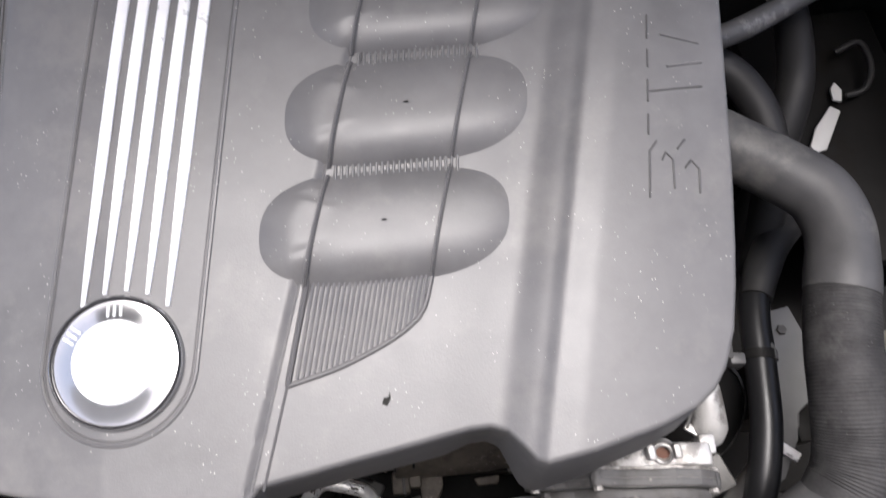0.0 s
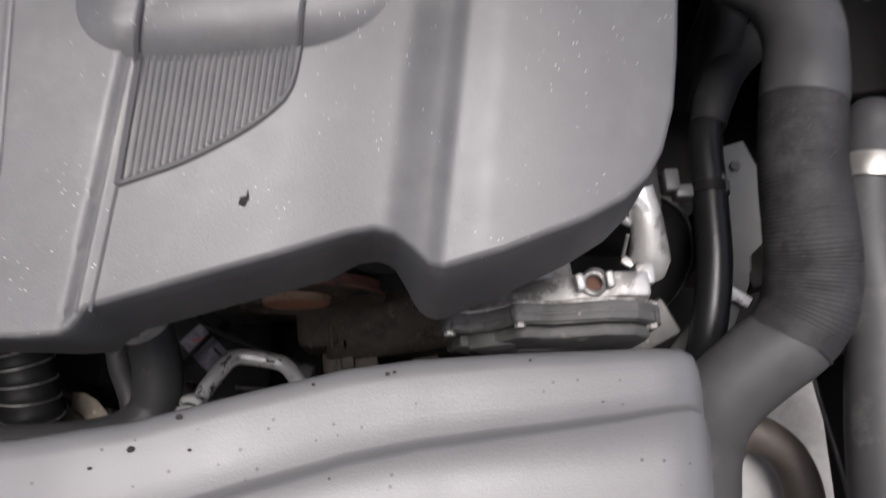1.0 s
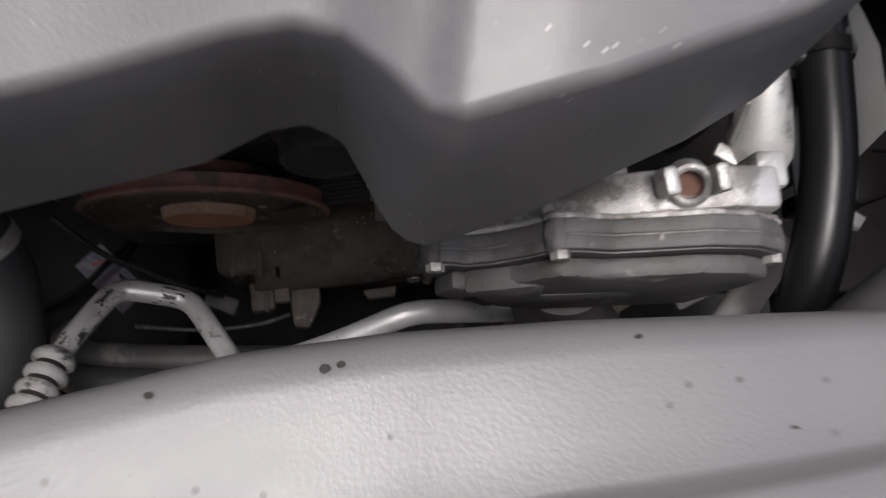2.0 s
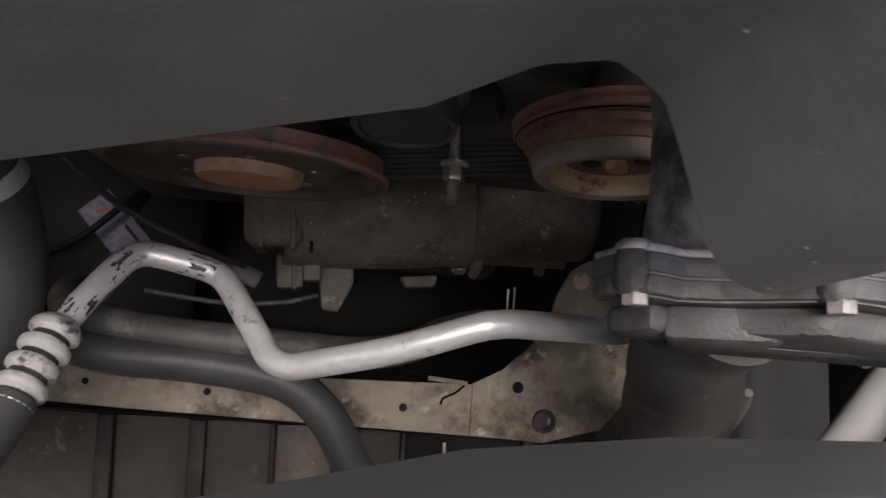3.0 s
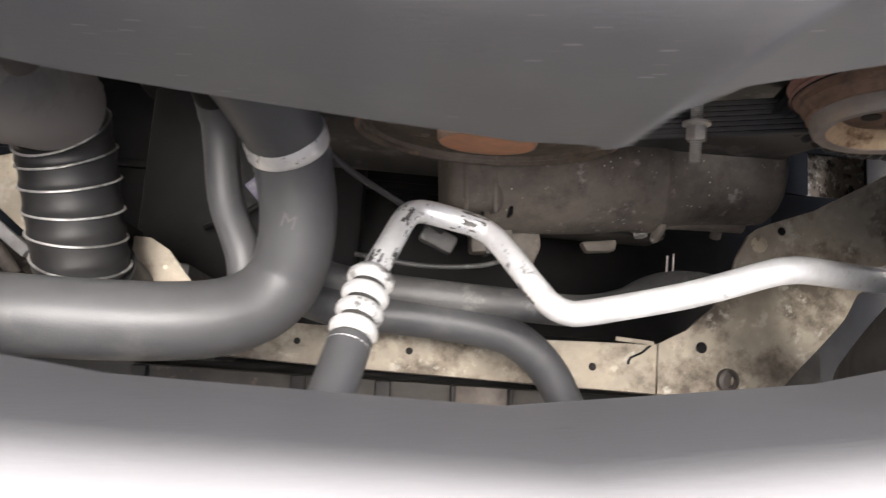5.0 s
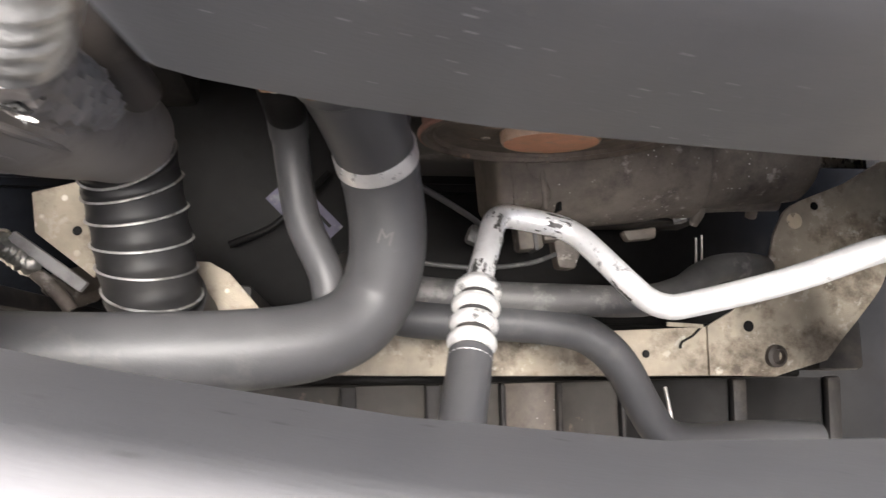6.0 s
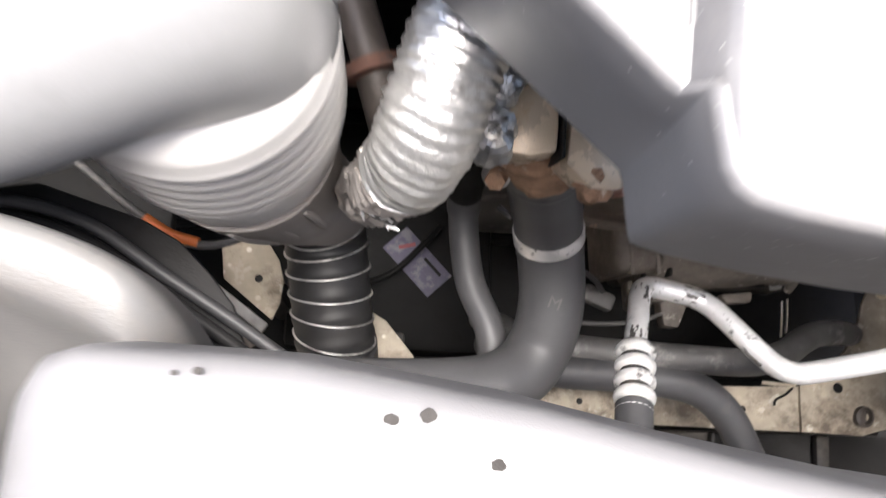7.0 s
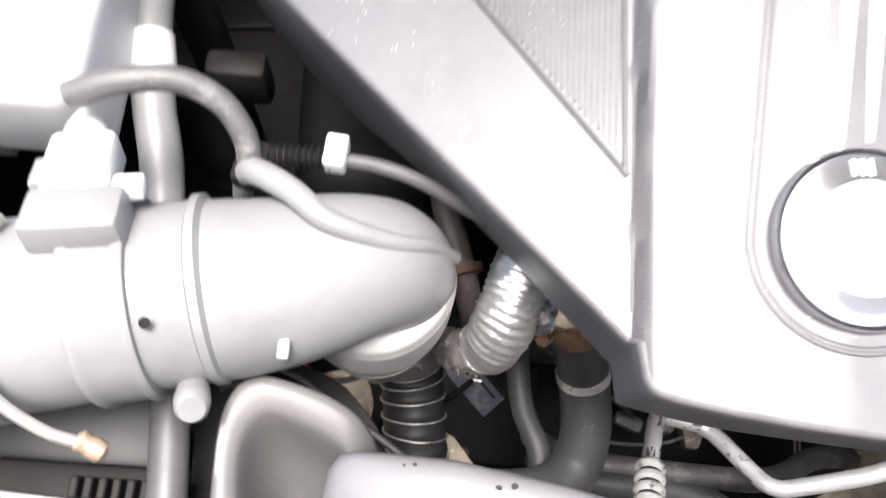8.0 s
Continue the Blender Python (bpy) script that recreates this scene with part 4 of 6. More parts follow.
# ---------- lower cross-member and radiator panels ----------
def build_crossmember():
    t = thing("crossmember", (0.0, 0.055, 0.12), "weathered beige lower cross-member with holes and flaking paint", "cross-member")

    def front(x):
        return table(x, [(-0.275, 0.0425), (-0.13, 0.0378), (0.04, 0.0347), (0.225, 0.0315)])

    def top(u, v):
        x = -0.275 + u * 0.5
        y = front(x) + v * (0.0735 - front(x)) + 0.006 * max(0, (x - 0.02) / 0.2) * v
        z = 0.186 + 0.0022 * noise.noise(Vector((x * 60, y * 60, 2))) - 0.003 * (1 - v) ** 3
        return (x, y, z)

    us, vs = [i / 120 for i in range(121)], [i / 10 for i in range(11)]
    s = Shape().grid(top, us, vs)
    s.grid(lambda u, v: (-0.275 + u * 0.5, front(-0.275 + u * 0.5) - 0.0003 - 0.001 * v, 0.1832 - 0.055 * v), us, [0, 0.5, 1])
    s.grid(lambda u, v: (-0.275 + u * 0.5, 0.0737 + 0.006 * max(0, (u * 0.5 - 0.295) / 0.2), 0.186 - 0.05 * v), us, [0, 0.5, 1])
    part("rail", s, M_BEAM, t)

    edge = [(0.165, 0.033), (0.235, 0.030), (0.285, 0.045), (0.318, 0.083), (0.345, 0.115), (0.362, 0.14), (0.41, 0.165), (0.45, 0.2), (0.475, 0.247), (0.433, 0.287), (0.36, 0.243), (0.318, 0.218), (0.275, 0.202),
            (0.262, 0.196), (0.252, 0.188), (0.240, 0.166), (0.232, 0.14), (0.215, 0.115), (0.192, 0.093), (0.165, 0.0785)]
    bm = bmesh.new()
    face = bm.faces.new([bm.verts.new((x, y, 0.189)) for x, y in edge])
    bmesh.ops.triangulate(bm, faces=[face])
    bmesh.ops.subdivide_edges(bm, edges=bm.edges[:], cuts=5, use_grid_fill=True)
    for v in bm.verts:
        x, y = v.co.x, v.co.y
        v.co.z += 0.007 * step01((y - 0.06) / 0.05) * step01((0.15 - y) / 0.05) * step01((x - 0.2) / 0.04) - 0.008 * step01((0.05 - y) / 0.02) * (x > 0.17)
        v.co.z += 0.0015 * noise.noise(Vector((x * 45, y * 45, 0))) + 0.03 * step01((y - 0.2) / 0.08)
    ext = bmesh.ops.extrude_face_region(bm, geom=bm.faces[:])
    bmesh.ops.translate(bm, vec=(0, 0, -0.004), verts=[g for g in ext["geom"] if isinstance(g, bmesh.types.BMVert)])
    part("gusset", Shape().from_bm(bm), M_BEAM, t, "beige pressed gusset plate with rust spots")
    for x, y, r in ((0.2065, 0.078, 0.0046), (0.104, 0.0535, 0.0032), (-0.065, 0.056, 0.0028), (-0.165, 0.058, 0.0025), (0.285, 0.195, 0.0035)):
        part("hole", Shape().lathe([(r * 1.15, 0), (r, 0.0008), (r * 0.3, 0.0006)], (x, y, 0.1896 if x > 0.18 else 0.1866), (0, 0, 1), 20), M_BLACK, t, "dark punched hole")
    part("washer", Shape().lathe([(0.008, 0), (0.008, 0.001), (0.003, 0.0012)], (0.262, 0.180, 0.1898), (0, 0, 1), 24), M_THERMO, t, "rust-brown disc mark")
    part("tab", Shape().box((0.036, 0.004, 0.002), Matrix.Translation((0.142, 0.0795, 0.1905)) @ pose(0, 0, 0, 0, 0, -4), 0.0006), M_BEAM, t)
    part("crack", Shape().tube([(0.158, 0.077, 0.1895), (0.149, 0.069, 0.1893), (0.139, 0.064, 0.189), (0.137, 0.058, 0.189)], 0.0011, 6), M_BLACK, t, "dark bent seam")
    part("boss", Shape().lathe([(0.011, 0), (0.0105, 0.006), (0.007, 0.0075), (0.006, 0.003)], (0.232, 0.05, 0.186), (0.1, -0.1, 1), 24), M_BROWN, t)
    for x in (-0.26, 0.31):
        part("stay", Shape().box((0.05, 0.05, 0.36), (x, 0.06, -0.005), 0.006), M_DEEP, t)


build_crossmember()


def build_radiator_panels():
    t = thing("fan_shroud", (-0.05, -0.08, -0.1), "stained brown shroud panels with dark upright ribs behind the radiator", "fan shroud")
    xs = [-0.32, -0.165, -0.08, -0.008, 0.052, 0.12, 0.25, 0.36]
    for i, (a, b) in enumerate(zip(xs[:-1], xs[1:])):
        def sheet(u, v, a=a, b=b):
            return (a + (b - a) * u, 0.026 - 0.22 * v, 0.085 - 0.03 * v - 0.012 * math.sin(math.pi * u))
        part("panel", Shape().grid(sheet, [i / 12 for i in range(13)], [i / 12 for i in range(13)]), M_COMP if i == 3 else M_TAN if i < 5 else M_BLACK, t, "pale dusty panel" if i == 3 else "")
    for x in xs:
        w = 0.006 if -0.05 < x < 0.13 else 0.016
        part("rib", Shape().box((w, 0.22, 0.012), Matrix.Translation((x, -0.082, 0.075)) @ pose(0, 0, 0, 7.5, 0, 2), 0.003), M_DEEP, t)
    part("frame", Shape().box((0.68, 0.012, 0.26), (0.0, 0.032, -0.07), 0.004), M_BLACK, t)
    part("wire", Shape().tube([(0.155, 0.02, 0.11), (0.157, -0.02, 0.12), (0.165, -0.06, 0.12)], 0.002, 8), M_STEEL, t, "bright thin wire")


build_radiator_panels()

# two hoses that run across above the cross-member
solo("cooler_hose", Shape().tube([(-0.166, 0.105, 0.24), (-0.160, 0.094, 0.275), (-0.142, 0.085, 0.296), (-0.11, 0.080, 0.302), (-0.06, 0.0785, 0.30), (-0.008, 0.073, 0.298), (0.018, 0.063, 0.296), (0.040, 0.043, 0.29),
                                  (0.060, 0.012, 0.28), (0.078, -0.010, 0.272), (0.105, -0.018, 0.268), (0.16, -0.017, 0.265), (0.22, -0.02, 0.26)], 0.0145, 24), M_RUBBER_GREY,
     "grey rubber hose with an S-bend across the cross-member", "hose")
solo("steering_pipe", Shape().tube([(-0.172, 0.13, 0.23), (-0.163, 0.118, 0.27), (-0.145, 0.107, 0.293), (-0.10, 0.099, 0.3), (0.0, 0.0945, 0.3), (0.06, 0.0945, 0.29), (0.10, 0.104, 0.275), (0.125, 0.117, 0.262), (0.155, 0.127, 0.24), (0.195, 0.132, 0.215), (0.24, 0.135, 0.17)], 0.0125, 22), M_CAST_DARK,
     "dull brown-grey pipe behind the cross-member", "pipe")


# ---------- coolant hose with clamp ----------
def build_coolant_hose():
    t = thing("coolant_hose", (-0.16, 0.15, 0.44), "thick grey rubber coolant hose bending beneath the duct, with clamp", "hose")
    line = [(-0.1885, 0.2000, 0.552), (-0.186, 0.1935, 0.535), (-0.1795, 0.188, 0.508), (-0.172, 0.1825, 0.482), (-0.1645, 0.174, 0.458), (-0.159, 0.1655, 0.440), (-0.1545, 0.149, 0.4275), (-0.1515, 0.130, 0.4185), (-0.1520, 0.110, 0.410),
            (-0.1573, 0.0909, 0.4030), (-0.1703, 0.0739, 0.4045), (-0.1933, 0.0629, 0.4116), (-0.2283, 0.0579, 0.4186), (-0.2783, 0.0559, 0.4256), (-0.3383, 0.0559, 0.4336), (-0.4183, 0.0589, 0.4386)]
    part("hose", Shape().tube(line, 0.0232, 36, 0.003), M_RUBBER_GREY, t, angle=80)
    ax = (Vector(line[6]) - Vector(line[4])).normalized()
    c = Vector((-0.1600, 0.1670, 0.4430))
    part("clamp", Shape().lathe([(0.0232, -0.0055), (0.0242, -0.0055), (0.0245, -0.0047), (0.0245, 0.0047), (0.0242, 0.0055), (0.0232, 0.0055)], c, ax, 56, True), M_STEELBAND, t, "bright steel band clamp")
    part("bead", Shape().lathe([(0.0225, -0.003), (0.0243, -0.001), (0.0243, 0.001), (0.0225, 0.003)], c - ax * 0.022, ax, 48, True), M_RUBBER_GREY, t)
    part("bead", Shape().lathe([(0.0225, -0.002), (0.0239, 0), (0.0225, 0.002)], c + ax * 0.014, ax, 48, True), M_RUBBER_GREY, t)
    top_ax = (Vector(line[2]) - Vector(line[0])).normalized()
    part("cuff", Shape().lathe([(0.0228, -0.004), (0.0246, -0.003), (0.0250, 0.0), (0.0250, 0.016), (0.0243, 0.0185), (0.0249, 0.021), (0.0243, 0.0235), (0.0230, 0.026)], Vector(line[1]) - top_ax * 0.004, top_ax, 48), M_RUBBER_GREY, t, "thicker moulded hose cuff")
    part("clamp_screw", Shape().hexagon(Vector(line[1]) + Vector((-0.004, -0.024, 0.006)), (-0.1, -0.8, 0.5), 0.006, 0.003), M_BRONZE, t, "small brass screw")
    part("clamp_edge", Shape().box((0.022, 0.004, 0.005), Matrix.Translation(Vector(line[1]) + Vector((0.010, -0.021, 0.010))) @ pose(0, 0, 0, 20, 0, 18), 0.001), M_STEEL, t, "bright edge of a hidden clamp")
    f = bpy.data.curves.new("print_mark", "FONT")
    f.body, f.size, f.extrude, f.align_x, f.align_y = "M", 0.0125, 0.0001, "CENTER", "CENTER"
    ob = new("print_mark", f)
    n = Vector((-0.12, -0.42, 0.9)).normalized()
    ob.matrix_world = Matrix.Translation(Vector((-0.1518, 0.1290, 0.4180)) + n * 0.0236) @ n.to_track_quat("Z", "Y").to_matrix().to_4x4()
    f.materials.append(M_CAST_DARK)
    dg = bpy.context.evaluated_depsgraph_get()
    me = bpy.data.meshes.new_from_object(ob.evaluated_get(dg))
    m0 = ob.matrix_world.copy()
    bpy.data.objects.remove(ob)
    me.transform(m0)
    mk = new("print_mark", me)
    mk.parent, mk.matrix_parent_inverse = t, Matrix.Translation(-t.location)
    mk["label"] = "small printed pale letter M"


build_coolant_hose()
t = thing("heater_hose", (-0.19, 0.14, 0.38), "thin grey rubber hose beside the thick coolant hose, with black fitting", "hose")
part("hose", Shape().tube([(-0.2130, 0.203, 0.402), (-0.2120, 0.196, 0.390), (-0.2095, 0.175, 0.378), (-0.2030, 0.140, 0.374), (-0.1880, 0.105, 0.376), (-0.1845, 0.075, 0.37), (-0.1835, 0.062, 0.35)], [(0, 0.0128), (0.1, 0.0128), (0.13, 0.0115), (1, 0.0115)], 22), M_RUBBER_GREY, t)
part("fitting", Shape().tube([(-0.2130, 0.202, 0.401), (-0.2145, 0.214, 0.425), (-0.2155, 0.224, 0.455), (-0.2135, 0.24, 0.50), (-0.2085, 0.26, 0.54)], [(0, 0.0122), (0.2, 0.0165), (0.5, 0.0195), (1, 0.021)], 24), M_BLACK, t, "black plastic fitting")



# ---------- thermostat housing ----------
def build_thermostat():
    t = thing("thermostat_housing", (-0.18, 0.22, 0.50), "corroded tan aluminium thermostat housing with orange stains", "thermostat")
    foot, axis = Vector((-0.188, 0.1885, 0.545)), Vector((-0.2, 0.35, 0.87)).normalized()

    def crust(run, a):
        return 0.0030 * noise.noise(Vector((math.cos(a) * 2.6, math.sin(a) * 2.6, run * 120))) + 0.0014 * noise.noise(Vector((math.cos(a) * 7, math.sin(a) * 7, run * 300)))
    part("neck", Shape().tube([foot + axis * h for h in (-0.012, -0.004, 0.002, 0.010, 0.020, 0.030)], [(0, 0.0215), (0.3, 0.0245), (0.5, 0.0262), (0.8, 0.0258), (1, 0.021)], 48, 0.0012, crust), M_RUSTY, t, "orange-brown crusted neck", 70)

    def casting(name, outline, top, thick, material, label, tilt):
        s = Shape().plate([(x + 0.1885, y - 0.19) for x, y in outline], thick, Matrix.Translation((-0.1885, 0.19, top - thick)) @ pose(0, 0, 0, *tilt), 0.0016)
        part(name, s, material, t, label)
    casting("body", [(-0.214, 0.203), (-0.206, 0.210), (-0.1912, 0.210), (-0.1905, 0.190), (-0.1912, 0.1770), (-0.203, 0.1740), (-0.2145, 0.1755), (-0.2165, 0.188)], 0.600, 0.03, M_CREAM, "tan corroded casting", (10, -6, 0))
    casting("flange", [(-0.1915, 0.2090), (-0.1747, 0.2030), (-0.157, 0.1900), (-0.1545, 0.1730), (-0.1575, 0.1655), (-0.1755, 0.1640), (-0.1915, 0.1740)], 0.592, 0.022, M_CREAM, "cream glossy flange", (14, 16, 0))
    part("joint", Shape().box((0.0016, 0.036, 0.03), Matrix.Translation((-0.1915, 0.188, 0.588)) @ pose(0, 0, 0, 8, 0, 0), 0.0004), M_BLACK, t, "dark joint between casting and flange")
    part("flange_foot", Shape().tube([(-0.176, 0.166, 0.575), (-0.168, 0.162, 0.568), (-0.160, 0.165, 0.566)], [(0, 0.005), (0.5, 0.007), (1, 0.005)], 16, 0.002, crust), M_RUSTY, t, "rust-stained foot")
    part("bolt", Shape().hexagon((-0.170, 0.168, 0.578), (0.0, -0.5, 0.8), 0.008, 0.005), M_RUSTY, t)
    part("bolt", Shape().hexagon((-0.2110, 0.1785, 0.532), (-0.3, -0.6, 0.7), 0.011, 0.010), M_RUSTY, t, "rusty bolt")
    part("bolt_washer", Shape().lathe([(0.004, 0), (0.0085, 0.0005), (0.0085, 0.002), (0.004, 0.003)], (-0.2115, 0.1795, 0.5295), (-0.3, -0.6, 0.7), 24), M_STEEL, t)

    def crumpled(centre, size, seed):
        def fn(u, v):
            a, b = math.pi * u, 2 * math.pi * v
            d = Vector((math.sin(a) * math.cos(b), math.sin(a) * math.sin(b), math.cos(a)))
            r = size * (1 + 0.25 * noise.noise(d * 2.3 + Vector((seed, 1, 7))) + 0.12 * abs(noise.noise(d * 6.0)))
            return tuple(Vector(centre) + Vector((d.x, d.y * 1.25, d.z * 1.2)) * r)
        return Shape().grid(fn, [i / 14 for i in range(15)], [i / 22 for i in range(23)])
    part("sensor", crumpled((-0.2265, 0.1790, 0.594), 0.0125, 3), M_FOIL, t, "crumpled bright metal sensor cap", 12)
    part("sensor", crumpled((-0.2215, 0.2010, 0.600), 0.0085, 5), M_FOIL, t, "crumpled bright metal sensor cap", 12)
    part("sensor_eye", Shape().lathe([(0.0022, 0), (0.0042, 0.0006), (0.0046, 0.002), (0.0022, 0.0026)], (-0.2275, 0.1765, 0.6075), (-0.1, -0.2, 1), 20, True), M_STEEL, t)
    part("mount", Shape().box((0.09, 0.07, 0.12), (-0.17, 0.27, 0.58), 0.008), M_DEEP, t)


build_thermostat()


# ---------- foil-wrapped hose ----------
def build_foil_hose():
    t = thing("foil_hose", (-0.25, 0.17, 0.65), "crinkled silver foil heat-shield hose beside the engine cover", "hose")

    def crinkle(run, a):
        return 0.0007 * math.sin(run * 1500 + 1.2 * math.sin(a * 2)) + 0.0012 * noise.noise(Vector((run * 120, math.cos(a) * 2, math.sin(a) * 2)))
    part("sleeve", Shape().tube([(-0.185, 0.245, 0.70), (-0.215, 0.228, 0.702), (-0.239, 0.206, 0.703), (-0.2520, 0.180, 0.699), (-0.2590, 0.160, 0.694), (-0.2628, 0.147, 0.686), (-0.2668, 0.1395, 0.674), (-0.2706, 0.1372, 0.664)], [(0, 0.0186), (0.85, 0.0186), (1, 0.0172)], 40, 0.0012, crinkle), M_FOIL, t, angle=80)
    s = Shape().tube([(-0.2700, 0.1374, 0.666), (-0.2745, 0.1385, 0.645), (-0.2790, 0.1430, 0.615), (-0.2835, 0.1540, 0.570), (-0.284, 0.164, 0.538)], [(0, 0.0160), (0.2, 0.0150), (0.6, 0.0150), (1, 0.014)], 36, 0.0015, lambda r, a: 0.003 * noise.noise(Vector((r * 130, math.cos(a) * 3, math.sin(a) * 3))))
    part("torn_end", s, M_TAUPE, t, "torn dirty lining at the foil's end", 20)
    # ragged gash across the lower end, with scraps of foil hanging from it
    g0, g1 = Vector((-0.2885, 0.1330, 0.6390)), Vector((-0.2722, 0.1225, 0.6415))
    along = (g1 - g0).normalized()
    face = Vector((0, -0.45, 0.9)).normalized()
    across = face.cross(along).normalized()
    flat = Matrix.Translation(g0) @ Matrix((along, across, along.cross(across))).transposed().to_4x4()
    rng = random.Random(41)
    part("gash", Shape().plate([(-0.001, 0.0), (0.005, -0.0028), (0.012, -0.0030), (0.0205, -0.0012), (0.0215, 0.0010), (0.014, 0.0022), (0.006, 0.0026)], 0.0006, flat, 0), M_BLACK, t, "black gash in the foil")
    for i in range(14):
        u = rng.uniform(0.001, 0.022)
        v = rng.uniform(-0.0035, 0.001)
        k = rng.uniform(0.3, 0.75)
        shape = [(0, 0), (0.008 * k, 0.0006), (0.009 * k, 0.0022 * k), (0.004 * k, 0.0030 * k)]
        part("foil_scrap", Shape().plate(shape, 0.0003, flat @ Matrix.Translation((u, v, rng.uniform(-0.002, 0.0012))) @ pose(0, 0, 0, rng.uniform(-50, 50), rng.uniform(-40, 40), rng.uniform(-60, 30)), 0), M_DEEP if i % 6 == 5 else M_FOIL, t)
    part("liner_patch", Shape().plate([(0.006, 0.003), (0.016, 0.0025), (0.024, 0.006), (0.022, 0.012), (0.012, 0.010)], 0.0004, flat @ Matrix.Translation((0, 0, 0.0008)), 0), M_TAN, t, "tan torn patch")
    part("tie", Shape().lathe([(0.0186, -0.0012), (0.020, 0), (0.0186, 0.0012)], (-0.2472, 0.1925, 0.7006), (0.45, -0.88, -0.12), 40, True), M_TANRUST, t)


build_foil_hose()

t = thing("rusty_pipe", (-0.29, 0.23, 0.58), "rust-brown metal pipe with a flange behind the foil hose", "pipe")
part("pipe", Shape().tube([(-0.315, 0.38, 0.60), (-0.306, 0.30, 0.605), (-0.301, 0.257, 0.61), (-0.291, 0.225, 0.612), (-0.281, 0.195, 0.606), (-0.272, 0.172, 0.585), (-0.266, 0.165, 0.54)], 0.0095, 24), M_BROWN, t)
part("flange", Shape().lathe([(0.0095, -0.004), (0.0145, -0.003), (0.0145, 0.003), (0.0095, 0.004)], (-0.2835, 0.202, 0.6085), (0.33, -0.93, -0.12), 28, True), M_RUST_DARK, t, "dark rusty flange")
part("flange", Shape().lathe([(0.0095, -0.005), (0.0125, -0.004), (0.0125, 0.004), (0.0095, 0.005)], (-0.3035, 0.278, 0.6078), (0.12, -0.99, 0.06), 28, True), M_RUST_DARK, t, "dark rusty flange")


# ---------- intake pipe ----------
def build_intake_pipe():
    t = thing("intake_pipe", (-0.40, 0.137, 0.70), "large silver-grey plastic intake pipe with elbow, clamp band and sensor boss", "intake pipe")
    line = [(-0.70, 0.09, 0.745), (-0.60, 0.10, 0.755), (-0.506, 0.114, 0.762), (-0.438, 0.129, 0.763), (-0.392, 0.1385, 0.761), (-0.366, 0.1465, 0.759), (-0.347, 0.154, 0.753), (-0.334, 0.159, 0.742), (-0.329, 0.161, 0.728), (-0.329, 0.162, 0.715)]
    part("pipe", Shape().tube(line, [(0, 0.047), (0.5, 0.046), (0.68, 0.0445), (0.76, 0.0435), (0.84, 0.0405), (0.9, 0.037), (0.95, 0.0345), (1.0, 0.035)], 48, 0.004), M_SILVER, t, angle=80)
    ax = (Vector(line[3]) - Vector(line[2])).normalized()
    for x, w, r in ((-0.452, 0.014, 0.0492), (-0.512, 0.006, 0.0498)):
        k = (x - line[2][0]) / (line[3][0] - line[2][0])
        c = Vector(line[2]).lerp(Vector(line[3]), k)
        part("band", Shape().lathe([(0.044, -w), (r - 0.001, -w), (r, -w + 0.0015), (r, -w + 0.004), (r - 0.0015, -w + 0.006), (r - 0.0015, w - 0.006), (r, w - 0.004), (r, w - 0.0015), (r - 0.001, w), (0.044, w)], c, ax, 64, True), M_SILVER, t, "raised coupling band")
    c = Vector(line[2]).lerp(Vector(line[3]), 1.38)
    part("ridge", Shape().lathe([(0.0425, -0.004), (0.0462, -0.002), (0.0462, 0.002), (0.0425, 0.004)], c, ax, 64, True), M_SILVER, t)
    # saddle seam over the elbow
    part("seam", Shape().tube([(-0.408, 0.188, 0.755), (-0.3987, 0.1885, 0.784), (-0.3767, 0.1755, 0.796), (-0.357, 0.1609, 0.7985), (-0.3291, 0.1583, 0.783), (-0.3103, 0.1638, 0.764), (-0.2962, 0.1690, 0.735)], [(0, 0.005), (0.2, 0.0068), (0.45, 0.0058), (0.7, 0.0050), (1, 0.004)], 14), M_SILVER, t)
    part("boss", Shape().lathe([(0.005, -0.014), (0.0075, -0.012), (0.0082, -0.002), (0.0076, 0.005), (0.006, 0.007)], (-0.4105, 0.079, 0.774), (0.25, -0.55, 0.8), 28), M_SILVER, t, "round clamp boss")
    part("boss", Shape().lathe([(0.002, 0), (0.0026, 0.0012), (0.001, 0.0014)], (-0.427, 0.107, 0.8045), (0, -0.45, 0.9), 14), M_BLACK, t)
    part("boss", Shape().box((0.006, 0.010, 0.006), (-0.372, 0.104, 0.782), 0.0015), M_SILVER, t)
    # wire clip that holds the outer end
    part("spring_clip", Shape().tube([(-0.500, 0.150, 0.800), (-0.502, 0.125, 0.8125), (-0.499, 0.095, 0.808), (-0.487, 0.074, 0.795), (-0.468, 0.062, 0.785), (-0.452, 0.058, 0.78)], 0.0028, 12), M_STEEL, t, "bright wire clip")
    part("clip_screw", Shape().lathe([(0.003, -0.007), (0.0048, -0.0055), (0.0040, -0.002), (0.0050, 0.0), (0.0048, 0.005), (0.002, 0.007)], (-0.449, 0.057, 0.778), (0.6, -0.3, -0.4), 20), M_BRONZE, t, "copper-coloured clip screw")

    # ribbed collar under the elbow, then a taper
    prof = [(0.036, 0.004), (0.0415, 0.0), (0.0435, -0.004)]
    for i in range(9):
        h = -0.008 - i * 0.0122
        r = 0.0458 + 0.0006 * min(i, 4) - 0.0006 * max(0, i - 5)
        prof += [(r - 0.0019, h), (r - 0.0006, h - 0.0022), (r, h - 0.0045), (r - 0.0006, h - 0.0075), (r - 0.0019, h - 0.0098)]
    prof += [(0.043, -0.121), (0.039, -0.125)]
